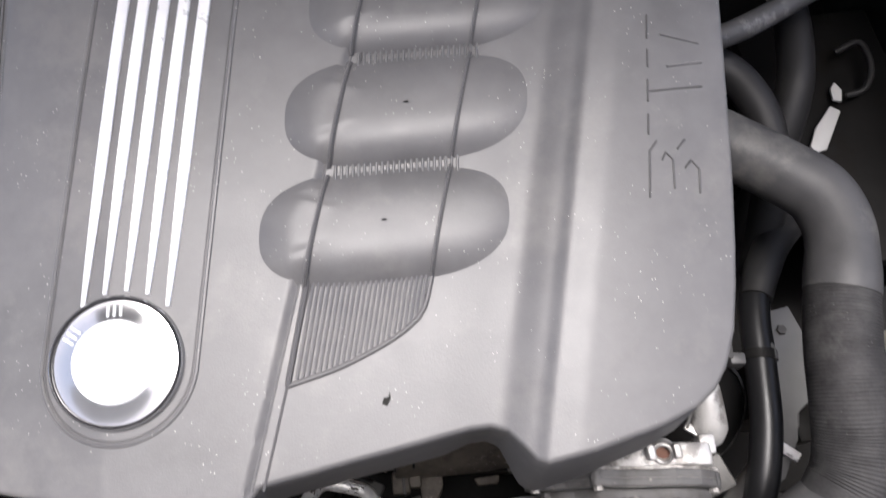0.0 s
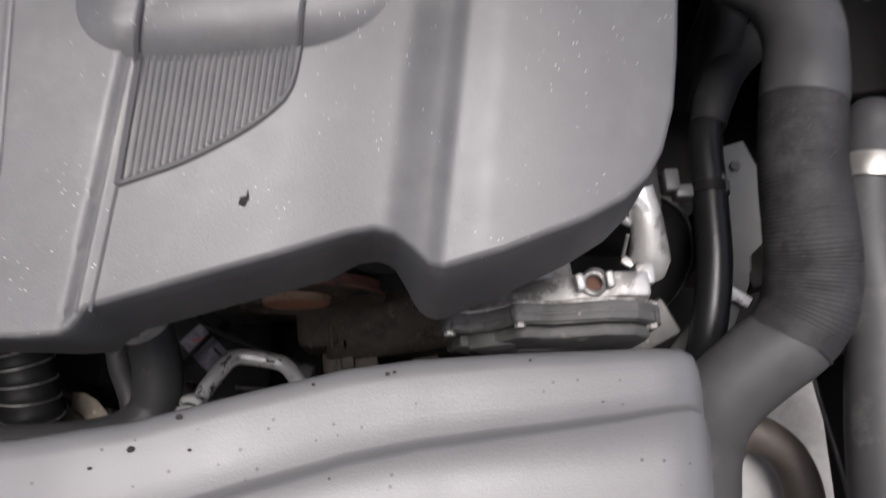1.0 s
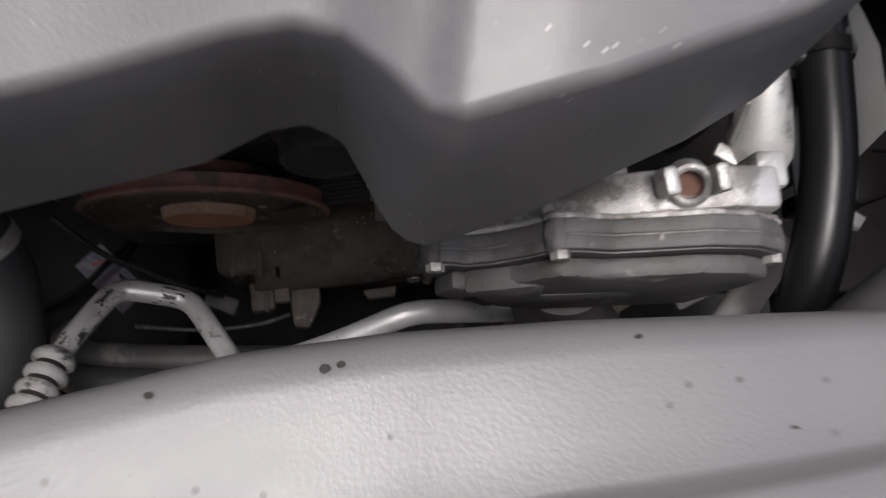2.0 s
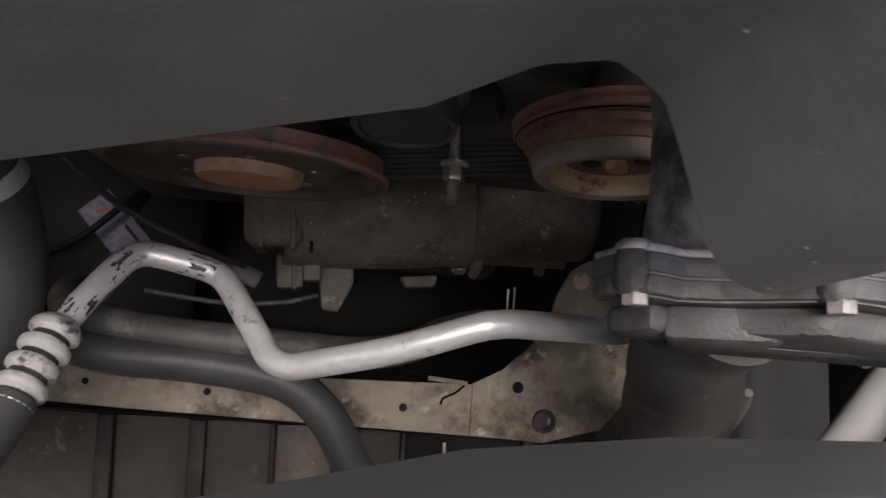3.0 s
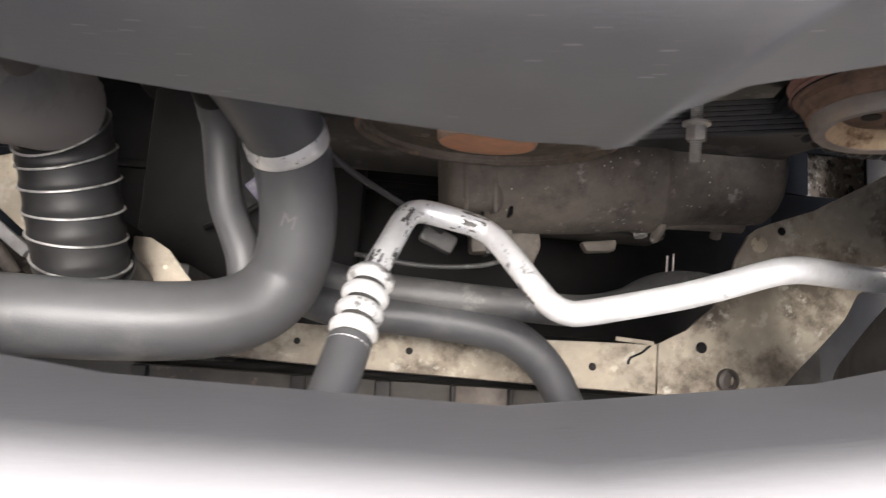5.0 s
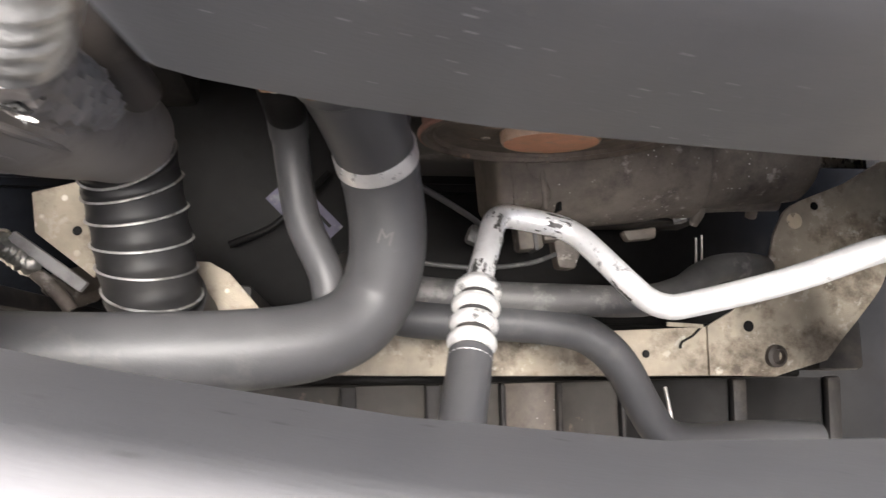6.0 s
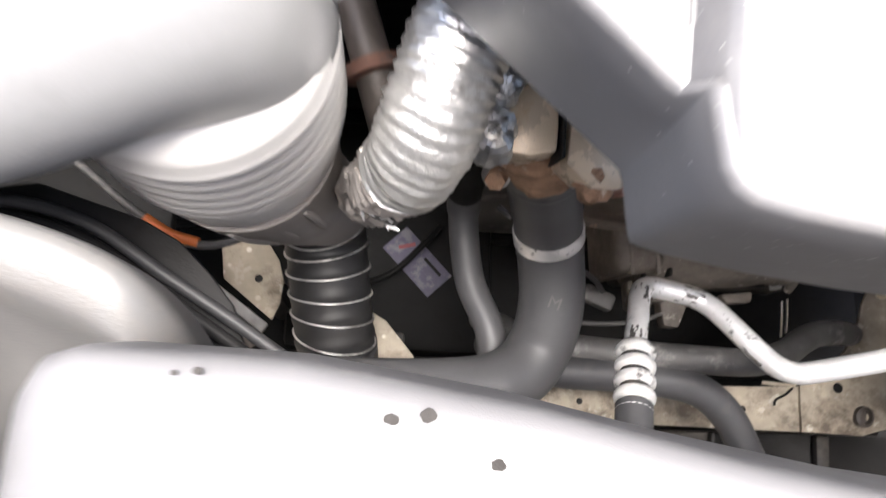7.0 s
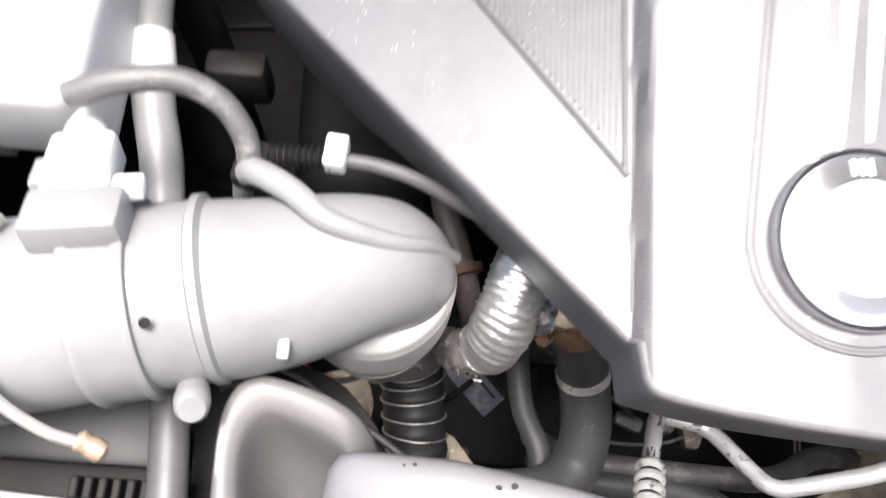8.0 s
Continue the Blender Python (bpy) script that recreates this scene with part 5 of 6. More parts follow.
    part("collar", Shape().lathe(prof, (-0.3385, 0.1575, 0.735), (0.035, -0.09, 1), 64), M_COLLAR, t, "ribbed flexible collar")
    part("taper", Shape().tube([(-0.342, 0.167, 0.605), (-0.34, 0.17, 0.57), (-0.33, 0.175, 0.5), (-0.317, 0.187, 0.42), (-0.313, 0.192, 0.385)], [(0, 0.044), (0.12, 0.0435), (0.4, 0.037), (0.8, 0.0325), (1.0, 0.031)], 40), M_TAUPE, t, "taupe lower funnel")
    for dx, dy in ((0.012, -0.030), (0.024, -0.024), (-0.002, -0.034)):
        part("funnel_rib", Shape().tube([(-0.342 + dx * 1.22, 0.167 + dy * 1.22, 0.590), (-0.338 + dx * 1.22, 0.170 + dy * 1.22, 0.56), (-0.331 + dx, 0.174 + dy, 0.50)], 0.0022, 8), M_TAUPE, t)


build_intake_pipe()


def build_bellows():
    t = thing("bellows_hose", (-0.307, 0.13, 0.32), "dark corrugated rubber bellows hose with ridge highlights painted as pale rings", "hose")
    line = smooth_path([(-0.3165, 0.198, 0.392), (-0.3140, 0.176, 0.368), (-0.3115, 0.155, 0.356), (-0.3085, 0.132, 0.347), (-0.3050, 0.108, 0.338), (-0.3020, 0.090, 0.329)], 0.0012)

    def fold(run, a):
        k = (run + 0.0022 * math.cos(a)) % 0.0180 / 0.0180
        return 0.0012 * math.sin(math.pi * k) ** 4
    part("bellows", Shape().tube(line, 0.0305, 48, 0.0011, fold, True), M_RUBBER, t, angle=30)
    run, mark = 0.0, 0.0090
    for p, q in zip(line[:-1], line[1:]):
        run += (q - p).length
        if run >= mark:
            mark += 0.0180
            d = (q - p).normalized()
            d = (d + Vector((0.34 - 5.2 * run, 0.0, -0.06))).normalized()
            # pale thin ring paints the highlight along each rubber fold
            part("ridge_glint", Shape().lathe([(0.0316, -0.0008), (0.0328, -0.0003), (0.0330, 0.0003), (0.0316, 0.0008)], q, d, 48, True), M_ALU_CAST, t, "ridge highlight painted as a pale ring")
    part("cuff", Shape().tube([(-0.3018, 0.094, 0.324), (-0.3, 0.084, 0.30), (-0.30, 0.08, 0.25), (-0.3, 0.08, 0.15)], 0.032, 32), M_RUBBER, t)
    part("clip", Shape().tube([(-0.318, 0.079, 0.342), (-0.309, 0.0755, 0.350), (-0.297, 0.081, 0.352), (-0.286, 0.092, 0.346)], 0.0045, 12), M_STEEL, t, "bright cuff clip")


build_bellows()


# ---------- sensor, cable and conduit on the intake pipe ----------
def build_sensor():
    t = thing("air_sensor", (-0.463, 0.145, 0.79), "pale plastic air mass sensor plugged in on the intake pipe", "sensor")
    m = Matrix.Translation((-0.463, 0.150, 0.806)) @ pose(0, 0, 0, -22, 0, 8)
    part("base", Shape().box((0.042, 0.026, 0.022), m @ Matrix.Translation((0, -0.002, 0)), 0.004), M_SILVER, t)
    part("body", Shape().box((0.030, 0.034, 0.020), m @ Matrix.Translation((-0.003, 0.028, 0.003)), 0.004), M_WHITE, t)
    part("plug", Shape().tube([m @ Vector((-0.004, 0.042, 0.004)), m @ Vector((-0.006, 0.054, 0.005)), m @ Vector((-0.008, 0.064, 0.005))], [(0, 0.012), (0.6, 0.009), (1, 0.005)], 18), M_WHITE, t)
    part("latch", Shape().box((0.014, 0.011, 0.008), m @ Matrix.Translation((0.020, 0.014, 0.004)), 0.002), M_WHITE, t)
    part("latch", Shape().box((0.008, 0.018, 0.008), m @ Matrix.Translation((-0.021, 0.026, 0.002)), 0.002), M_SILVER, t)


def build_harness():
    t = thing("wiring_loom", (-0.40, 0.20, 0.77), "grey wiring loom looping over the intake pipe in a ribbed conduit", "cable")
    part("cable", Shape().tube([(-0.477, 0.206, 0.813), (-0.455, 0.212, 0.818), (-0.431, 0.217, 0.815), (-0.412, 0.213, 0.805), (-0.402, 0.203, 0.792), (-0.400, 0.194, 0.782)], 0.0062, 18), M_CAST_DARK, t)
    part("joint", Shape().box((0.016, 0.024, 0.016), Matrix.Translation((-0.400, 0.195, 0.776)) @ pose(0, 0, 0, 0, 0, -10), 0.004), M_BLACK, t)
    part("conduit", Shape().tube([(-0.400, 0.200, 0.777), (-0.38, 0.2005, 0.779), (-0.362, 0.201, 0.778)], 0.0052, 20, 0.0006, lambda r, a: 0.0011 * math.sin(r * 2 * math.pi / 0.0031)), M_BLACK, t, "black ribbed conduit")
    part("clip", Shape().box((0.0115, 0.017, 0.013), Matrix.Translation((-0.3595, 0.2035, 0.779)) @ pose(0, 0, 0, 0, 0, -4), 0.002), M_WHITE, t, "white plastic clip")
    part("cable", Shape().tube([(-0.356, 0.2015, 0.777), (-0.338, 0.200, 0.776), (-0.315, 0.195, 0.771), (-0.285, 0.186, 0.755), (-0.25, 0.182, 0.73)], 0.0038, 16), M_HOSE, t)


build_sensor()
build_harness()

# things that stand to the side of the intake pipe
t = thing("expansion_tank", (-0.63, 0.31, 0.70), "pale plastic tank standing beside the intake pipe", "tank")
part("tank_body", Shape().box((0.215, 0.20, 0.075), (-0.5925, 0.312, 0.762), 0.014, 4), M_WHITE, t)
part("tank_ridge", Shape().box((0.012, 0.20, 0.078), (-0.548, 0.312, 0.762), 0.003), M_SILVER, t)
part("tank_foot", Shape().box((0.12, 0.12, 0.72), (-0.63, 0.35, 0.33), 0.01), M_BLACK, t)
t = thing("strut_tube", (-0.47, 0.30, 0.50), "grey metal tube running back beside the tank", "tube")
part("tube", Shape().tube([(-0.455, 0.15, 0.715), (-0.4625, 0.21, 0.722), (-0.4725, 0.25, 0.728), (-0.4805, 0.295, 0.735), (-0.49, 0.42, 0.745)], 0.0122, 22), M_SILVER, t)
part("sleeve", Shape().tube([(-0.4745, 0.262, 0.7300), (-0.480, 0.290, 0.7345)], 0.0138, 22), M_WHITE, t)
part("bracket", Shape().box((0.03, 0.016, 0.5), (-0.483, 0.36, 0.49), 0.003), M_BLACK, t)
part("rod", Shape().tube([(-0.497, 0.24, 0.72), (-0.503, 0.31, 0.73), (-0.51, 0.42, 0.735)], 0.0035, 12), M_SILVER, t)
part("bracket", Shape().box((0.04, 0.02, 0.04), (-0.44, 0.30, 0.68), 0.006), M_BLACK, t)
t = thing("side_stay", (-0.43, 0.06, 0.60), "grey metal stay passing under the intake pipe", "stay")
part("tube", Shape().tube([(-0.452, 0.17, 0.675), (-0.449, 0.115, 0.688), (-0.4425, 0.07, 0.690), (-0.438, 0.035, 0.690), (-0.434, -0.02, 0.688)], 0.0108, 22), M_RUBBER_GREY, t)
part("foot", Shape().box((0.03, 0.05, 0.10), (-0.434, -0.02, 0.64), 0.005), M_BLACK, t)


def build_fan_box():
    t = thing("control_box", (-0.5, 0.0, 0.55), "black finned plastic box with pale metal edges", "control box")
    part("case", Shape().box((0.15, 0.11, 0.16), (-0.525, 0.0, 0.57), 0.006), M_BLACK, t)
    part("side_panel", Shape().box((0.16, 0.085, 0.02), (-0.535, 0.094, 0.61), 0.004), M_PANELGREY, t, "flat dark grey panel")
    part("edge", Shape().box((0.15, 0.004, 0.004), Matrix.Translation((-0.515, 0.033, 0.655)) @ pose(0, 0, 0, 0, 0, -3), 0.001), M_SILVER, t)
    part("edge", Shape().box((0.15, 0.003, 0.003), Matrix.Translation((-0.515, 0.022, 0.655)) @ pose(0, 0, 0, 0, 0, -3), 0.001), M_SILVER, t)
    part("edge", Shape().box((0.006, 0.06, 0.006), (-0.440, 0.0, 0.655), 0.001), M_SILVER, t)
    for i in range(8):
        part("fin", Shape().box((0.005, 0.012, 0.012), (-0.50 + i * 0.008, 0.041, 0.655), 0.001, 1), M_BLACK, t)
    part("clip", Shape().box((0.05, 0.005, 0.004), (-0.49, 0.004, 0.656), 0.001), M_SILVER, t)
    for dx in (-0.006, 0.016):
        part("clip_leg", Shape().box((0.006, 0.010, 0.004), (-0.49 + dx, -0.004, 0.655), 0.001, 1), M_SILVER, t)


build_fan_box()


def build_scoop():
    t = thing("air_scoop", (-0.37, 0.03, 0.70), "grey plastic air scoop with rolled rim beside the duct", "air scoop")
    rim = [(-0.395, -0.13, 0.72), (-0.398, -0.05, 0.742), (-0.3995, 0.02, 0.750), (-0.402, 0.065, 0.752), (-0.3985, 0.085, 0.7525), (-0.389, 0.0945, 0.7525), (-0.374, 0.0935, 0.751), (-0.352, 0.087, 0.748), (-0.338, 0.0785, 0.743), (-0.329, 0.066, 0.728), (-0.327, 0.050, 0.70)]
    line = smooth_path(rim, 0.004)
    mid = Vector((-0.345, -0.01, 0.66))
    rows = []
    for q in line:
        out = Vector((q.x - mid.x, q.y - mid.y, 0)).normalized()
        rows.append([q + out * 0.003 - Vector((0, 0, 0.03)), q + out * 0.0028 - Vector((0, 0, 0.008)), q + out * 0.002 - Vector((0, 0, 0.002)), q, q - out * 0.004 - Vector((0, 0, 0.0002)), q - out * 0.014 - Vector((0, 0, 0.0012)), q - out * 0.018 - Vector((0, 0, 0.005)),
                     q - out * 0.022 - Vector((0, 0, 0.016)), q.lerp(mid, 0.42) - Vector((0, 0, 0.012)), q.lerp(mid, 0.6) - Vector((0, 0, 0.010)), q.lerp(mid, 0.85)])
    k = len(rows[0])
    part("scoop_shell", Shape().add([q for r in rows for q in r], [(i * k + j, (i + 1) * k + j, (i + 1) * k + j + 1, i * k + j + 1) for i in range(len(rows) - 1) for j in range(k - 1)]), M_SCOOP, t, angle=60)
    part("scoop_base", Shape().box((0.08, 0.12, 0.30), (-0.345, -0.06, 0.5), 0.008), M_BLACK, t)
    apron = Shape().plate([(-0.445, 0.125), (-0.41, 0.131), (-0.3699, 0.1188), (-0.3545, 0.1105), (-0.3421, 0.0985), (-0.3322, 0.0865), (-0.325, 0.066), (-0.325, 0.03), (-0.44, 0.03)], 0.004, Matrix.Translation((0, 0, 0.636)), 0.001)
    part("apron", apron, M_BLACK, t, "black rubber apron below the rim")
    # rubber seals run beside the rim
    for i in range(3):
        d = -0.011 + i * 0.0065
        part("seal", Shape().tube([(-0.43 - d * 0.2, 0.113 + d, 0.655), (-0.4136, 0.1175 + d, 0.656), (-0.3844, 0.1107 + d, 0.656), (-0.3565 + d * 0.2, 0.0935 + d, 0.654), (-0.3323 + d * 0.4, 0.0785 + d, 0.651), (-0.31 + d * 0.5, 0.064 + d, 0.648)], 0.0026, 12), M_RUBBER if i != 1 else M_BLACK, t, "black rubber seal")


build_scoop()

# deep down beside the bellows
t = thing("chassis_bracket", (-0.38, 0.14, 0.15), "stained beige chassis bracket with a hole", "bracket")
part("plate", Shape().plate([(-0.408, 0.180), (-0.376, 0.189), (-0.3665, 0.181), (-0.3575, 0.168), (-0.3525, 0.150), (-0.3545, 0.130), (-0.3605, 0.1155), (-0.384, 0.134), (-0.404, 0.150)], 0.004, Matrix.Translation((0, 0, 0.266)), 0.001), M_BEAM, t)
part("hole", Shape().lathe([(0.0035, 0), (0.003, 0.0006), (0.001, 0.0006)], (-0.374, 0.151, 0.2702), (0, 0, 1), 16), M_BLACK, t)
part("leg", Shape().box((0.03, 0.024, 0.4), (-0.385, 0.165, 0.064), 0.004), M_DEEP, t)
t = thing("chassis_rail", (-0.28, 0.13, 0.1), "beige painted chassis rail flange under the hoses", "chassis rail")
part("flange", Shape().plate([(-0.290, 0.080), (-0.290, 0.128), (-0.277, 0.1275), (-0.262, 0.119), (-0.2365, 0.089), (-0.236, 0.078)], 0.004, Matrix.Translation((0, 0, 0.268)), 0.001), M_BEAM, t)
part("leg", Shape().box((0.04, 0.02, 0.39), (-0.265, 0.10, 0.075), 0.004), M_DEEP, t)
t = thing("adjuster_rod", (-0.40, 0.14, 0.22), "bright metal adjuster rod with a glittering knurled end", "rod")
part("rod", Shape().box((0.066, 0.0095, 0.007), Matrix.Translation((-0.3915, 0.1268, 0.275)) @ pose(0, 0, 0, 0, 0, -36), 0.0018), M_PALE, t)
part("strip", Shape().tube([(-0.410, 0.124, 0.268), (-0.398, 0.1165, 0.270), (-0.387, 0.106, 0.269), (-0.376, 0.0915, 0.266)], [(0, 0.004), (0.3, 0.0055), (1, 0.0055)], 14), M_COMP, t, "bent brown-grey strip")
s = Shape().tube([(-0.434, 0.149, 0.268), (-0.428, 0.1425, 0.270), (-0.406, 0.1265, 0.270), (-0.402, 0.124, 0.268)], [(0, 0.006), (0.2, 0.0105), (0.9, 0.0095), (1, 0.006)], 28, 0.0010, lambda r, a: 0.0022 * noise.noise(Vector((r * 420, math.cos(a) * 5, math.sin(a) * 5))))
part("knurled_end", s, M_STEEL, t)
part("clevis", Shape().box((0.03, 0.02, 0.05), Matrix.Translation((-0.395, 0.115, 0.2)) @ pose(0, 0, 0, 20, 0, -40), 0.004), M_COMP, t)
part("tip", Shape().box((0.026, 0.010, 0.008), Matrix.Translation((-0.388, 0.086, 0.40)) @ pose(0, 0, 0, 0, 0, -14), 0.002), M_WHITE, t)
part("stem", Shape().box((0.014, 0.014, 0.44), (-0.397, 0.095, 0.18), 0.003), M_DEEP, t)
t = thing("sensor_lead", (-0.39, 0.14, 0.49), "dark cable with an orange sleeve under the collar", "cable")
part("lead", Shape().tube([(-0.52, 0.23, 0.49), (-0.45, 0.18, 0.495), (-0.42, 0.157, 0.498), (-0.39, 0.139, 0.495), (-0.37, 0.137, 0.495), (-0.35, 0.145, 0.497), (-0.335, 0.16, 0.50)], 0.0026, 12), M_CAST_DARK, t)
part("sleeve", Shape().tube([(-0.41, 0.150, 0.497), (-0.395, 0.1415, 0.4955), (-0.379, 0.1375, 0.495)], 0.0034, 14), M_CABLE_ORANGE, t, "orange sleeve")


def build_label_box():
    t = thing("resonator_box", (-0.23, 0.23, -0.1), "black plastic box low in the bay with a faded violet label", "box")
    part("case", Shape().box((0.26, 0.30, 0.10), (-0.25, 0.26, -0.075), 0.01), M_BLACK, t)
    m = Matrix.Translation((-0.217, 0.225, -0.024)) @ pose(0, 0, 0, 0, 0, -46)
    part("label", Shape().box((0.086, 0.042, 0.0008), m, 0.0003, 1), M_LABEL, t)
    part("label_print", Shape().box((0.022, 0.005, 0.0006), m @ Matrix.Translation((-0.024, 0.004, 0.0008)) @ pose(0, 0, 0, 0, 0, 60), 0, 1), M_LABEL_RED, t, "red printed bar")
    for i in range(3):
        part("label_print", Shape().box((0.03, 0.004, 0.0006), m @ Matrix.Translation((0.018, -0.012 + i * 0.011, 0.0008)), 0, 1), M_BLACK if i == 2 else M_LABEL, t)
    part("strap", Shape().tube([(-0.30, 0.185, -0.015), (-0.25, 0.205, 0.0), (-0.21, 0.245, 0.0), (-0.19, 0.27, -0.01)], 0.004, 10), M_BLACK, t)


build_label_box()


# ---------- valve with bolted flanges on the right ----------
VALVE_TOP = [(0.1045, 0.672), (0.1055, 0.682), (0.1085, 0.6900), (0.113, 0.6932), (0.118, 0.6922), (0.124, 0.6895), (0.132, 0.6935), (0.142, 0.7035), (0.1485, 0.7125), (0.1535, 0.7165), (0.160, 0.7160), (0.172, 0.7130),
             (0.186, 0.7165), (0.204, 0.7215), (0.222, 0.7195), (0.234, 0.7115), (0.2425, 0.698), (0.244, 0.684)]


def build_valve():
    t = thing("throttle_valve", (0.17, 0.11, 0.60), "dirty cast aluminium throttle valve with bolted flanges", "valve")
    ax = Vector((0, -1, 0))
    # the flange plane leans: its front comes nearer to the duct towards the right
    lean = Matrix.Translation((0.112, 0, 0)) @ pose(0, 0, 0, 0, 0, -0.8) @ Matrix.Translation((-0.112, 0, 0))

    def section(inset, drop, depth=0.055):
        """Outline of one layer: the common top edge, drawn in by inset and lowered by drop."""
        pts = [(max(0.1045 + inset, min(0.244 - inset, x)), z - drop) for x, z in VALVE_TOP]
        pts = [p for i, p in enumerate(pts) if i == 0 or (p[0] - pts[i - 1][0]) > 0.0004]
        return pts + [(0.240 - inset, 0.69 - depth), (0.150 + inset, 0.672 - depth)]

    def layer(name, y, th, inset, drop, m, label="", bevel=0.0006):
        part(name, Shape().plate(section(inset, drop), th, lean @ Matrix.Translation((0, y, 0)) @ pose(0, 0, 0, 90), bevel), m, t, label)
    layer("flange_edge", 0.1135, 0.0024, 0.0006, 0.0004, M_WORNCAST, "pale bare flange edge", 0.0008)
    layer("flange", 0.1111, 0.0052, 0.0, 0.0, M_FLANGE, "dirty grey flange")
    layer("gasket", 0.1059, 0.0006, 0.0007, 0.0007, M_CAST_DARK, "dark gasket", 0.0)
    layer("flange", 0.1053, 0.0050, 0.0004, 0.0003, M_FLANGE, "dirty grey flange")
    layer("gasket", 0.1003, 0.0005, 0.004, 0.004, M_CAST_DARK, "dark gasket", 0.0)
    # body behind the flanges, with a slanting facet beside the middle bolt
    layer("cover_plate", 0.0998, 0.0080, 0.0085, 0.0105, M_FLANGE, "dirty grey lower plate", 0.0025)
    part("facet", Shape().plate([(0.122, 0.680), (0.146, 0.694), (0.1525, 0.690), (0.158, 0.66), (0.142, 0.64)], 0.0100, lean @ Matrix.Translation((0, 0.1000, 0)) @ pose(0, 0, 0, 90), 0.003), M_FLANGE, t, "raised facet with a worn corner")
    for x, z, y in ((0.1125, 0.6895, 0.0), (0.1535, 0.7135, -0.001), (0.2365, 0.704, -0.002)):
        q = Vector((x, 0.1125 + y, z - 0.0025))
        part("ear", Shape().tube([q + ax * h for h in (0.0, 0.003, 0.007, 0.0105, 0.0125)], [(0, 0.0046), (0.2, 0.0053), (0.6, 0.0055), (0.85, 0.0050), (1, 0.0038)], 24, 0.0008, lambda r, a: 0.0006 * noise.noise(Vector((r * 300, math.cos(a) * 2, math.sin(a) * 2)))), M_FLANGE, t, "rounded ear")
        part("ear_top", Shape().tube([q - ax * h for h in (0.0022, 0.001, -0.0008)], [(0, 0.0036), (0.5, 0.0053), (1, 0.0052)], 24, 0.0006), M_WORNCAST, t, "bright bare ear")
        part("bolt", Shape().hexagon(q + ax * 0.0118 + Vector((0, 0, 0.001)), ax, 0.0062, 0.0034), M_WORNCAST, t, "bright bolt head")
    for x, z in ((0.206, 0.7195), (0.188, 0.7155)):
        part("rivet", Shape().lathe([(0.0019, -0.001), (0.0019, 0.0006), (0.001, 0.0011)], lean @ Vector((x, 0.1036, z + 0.0002)), (0, -0.2, 1), 14), M_WORNCAST, t)
    # bare mounting block with two lugs round an eye
    part("mounting_block", Shape().plate([(0.150, 0.6985), (0.166, 0.7085), (0.183, 0.7165), (0.192, 0.7185), (0.214, 0.7235), (0.232, 0.7225), (0.236, 0.70), (0.16, 0.68)], 0.016, Matrix.Translation((0, 0.1275, 0)) @ pose(0, 0, 0, 90), 0.0026), M_ALU_CAST, t, "bare aluminium mounting block")
    eye_axis = Vector((-0.30, -0.42, 0.86)).normalized()
    c = Vector((0.1965, 0.1185, 0.7265))
    part("eye", Shape().lathe([(0.0078, -0.012), (0.0080, -0.003), (0.0074, -0.0005), (0.0062, 0.0), (0.0050, -0.0008), (0.0046, -0.010)], c, eye_axis, 32), M_ALU_CAST, t)
    part("eye_hole", Shape().lathe([(0.0047, 0), (0.0047, 0.0008), (0.001, 0.0008)], c - eye_axis * 0.006, eye_axis, 24), M_RUST_DARK, t)
    for dx, dy, h in ((-0.0085, 0.001, 0.012), (0.0090, 0.002, 0.017)):
        part("lug", Shape().box((0.0052, 0.010, h), Matrix.Translation(c + Vector((dx, dy, 0.0005))) @ pose(0, 0, 0, 8, -6, 10), 0.0016), M_ALU_CAST, t)
    part("lug", Shape().box((0.012, 0.014, 0.018), (0.2305, 0.1265, 0.712), 0.0025), M_ALU_CAST, t)
    part("pin", Shape().tube([(0.219, 0.138, 0.716), (0.2195, 0.143, 0.722), (0.22, 0.148, 0.728)], 0.0012, 8), M_STEEL, t)

    # tapering housing that runs back below the cover: worn, with flattened flanks
    def worn(run, a):
        return 0.0014 * math.cos(4 * a + 0.7) + 0.0011 * noise.noise(Vector((run * 90, math.cos(a) * 3, math.sin(a) * 3)))
    part("housing", Shape().tube([(0.166, 0.112, 0.650), (0.1655, 0.128, 0.655), (0.164, 0.150, 0.661), (0.162, 0.172, 0.661), (0.159, 0.19, 0.655), (0.156, 0.215, 0.64)], [(0, 0.0345), (0.12, 0.0340), (0.28, 0.0330), (0.55, 0.0322), (0.75, 0.031), (0.92, 0.026), (1, 0.014)], 56, 0.002, worn), M_WORNCAST, t, "worn grey tapering housing", 60)
    for i, (r, h) in enumerate(((0.0372, 0.1160), (0.0358, 0.1205))):
        part("housing_bead", Shape().lathe([(r - 0.007, -0.0016), (r - 0.0006, -0.0012), (r, 0), (r - 0.0006, 0.0012), (r - 0.007, 0.0016)], (0.166, h, 0.651 + 0.0012 * i), (-0.06, 0.98, 0.2), 56, True), M_WORNCAST, t, "rounded bead")
    part("housing_web", Shape().plate([(0.0, 0.0), (0.034, 0.002), (0.030, 0.012), (0.004, 0.016)], 0.006, Matrix.Translation((0.170, 0.124, 0.688)) @ pose(0, 0, 0, 0, -4, 92), 0.0018), M_WORNCAST, t, "upright casting web")
    part("housing_web", Shape().box((0.018, 0.012, 0.012), Matrix.Translation((0.183, 0.122, 0.694)) @ pose(0, 0, 0, 8, -8, 0), 0.003), M_WORNCAST, t, "pale worn lump")
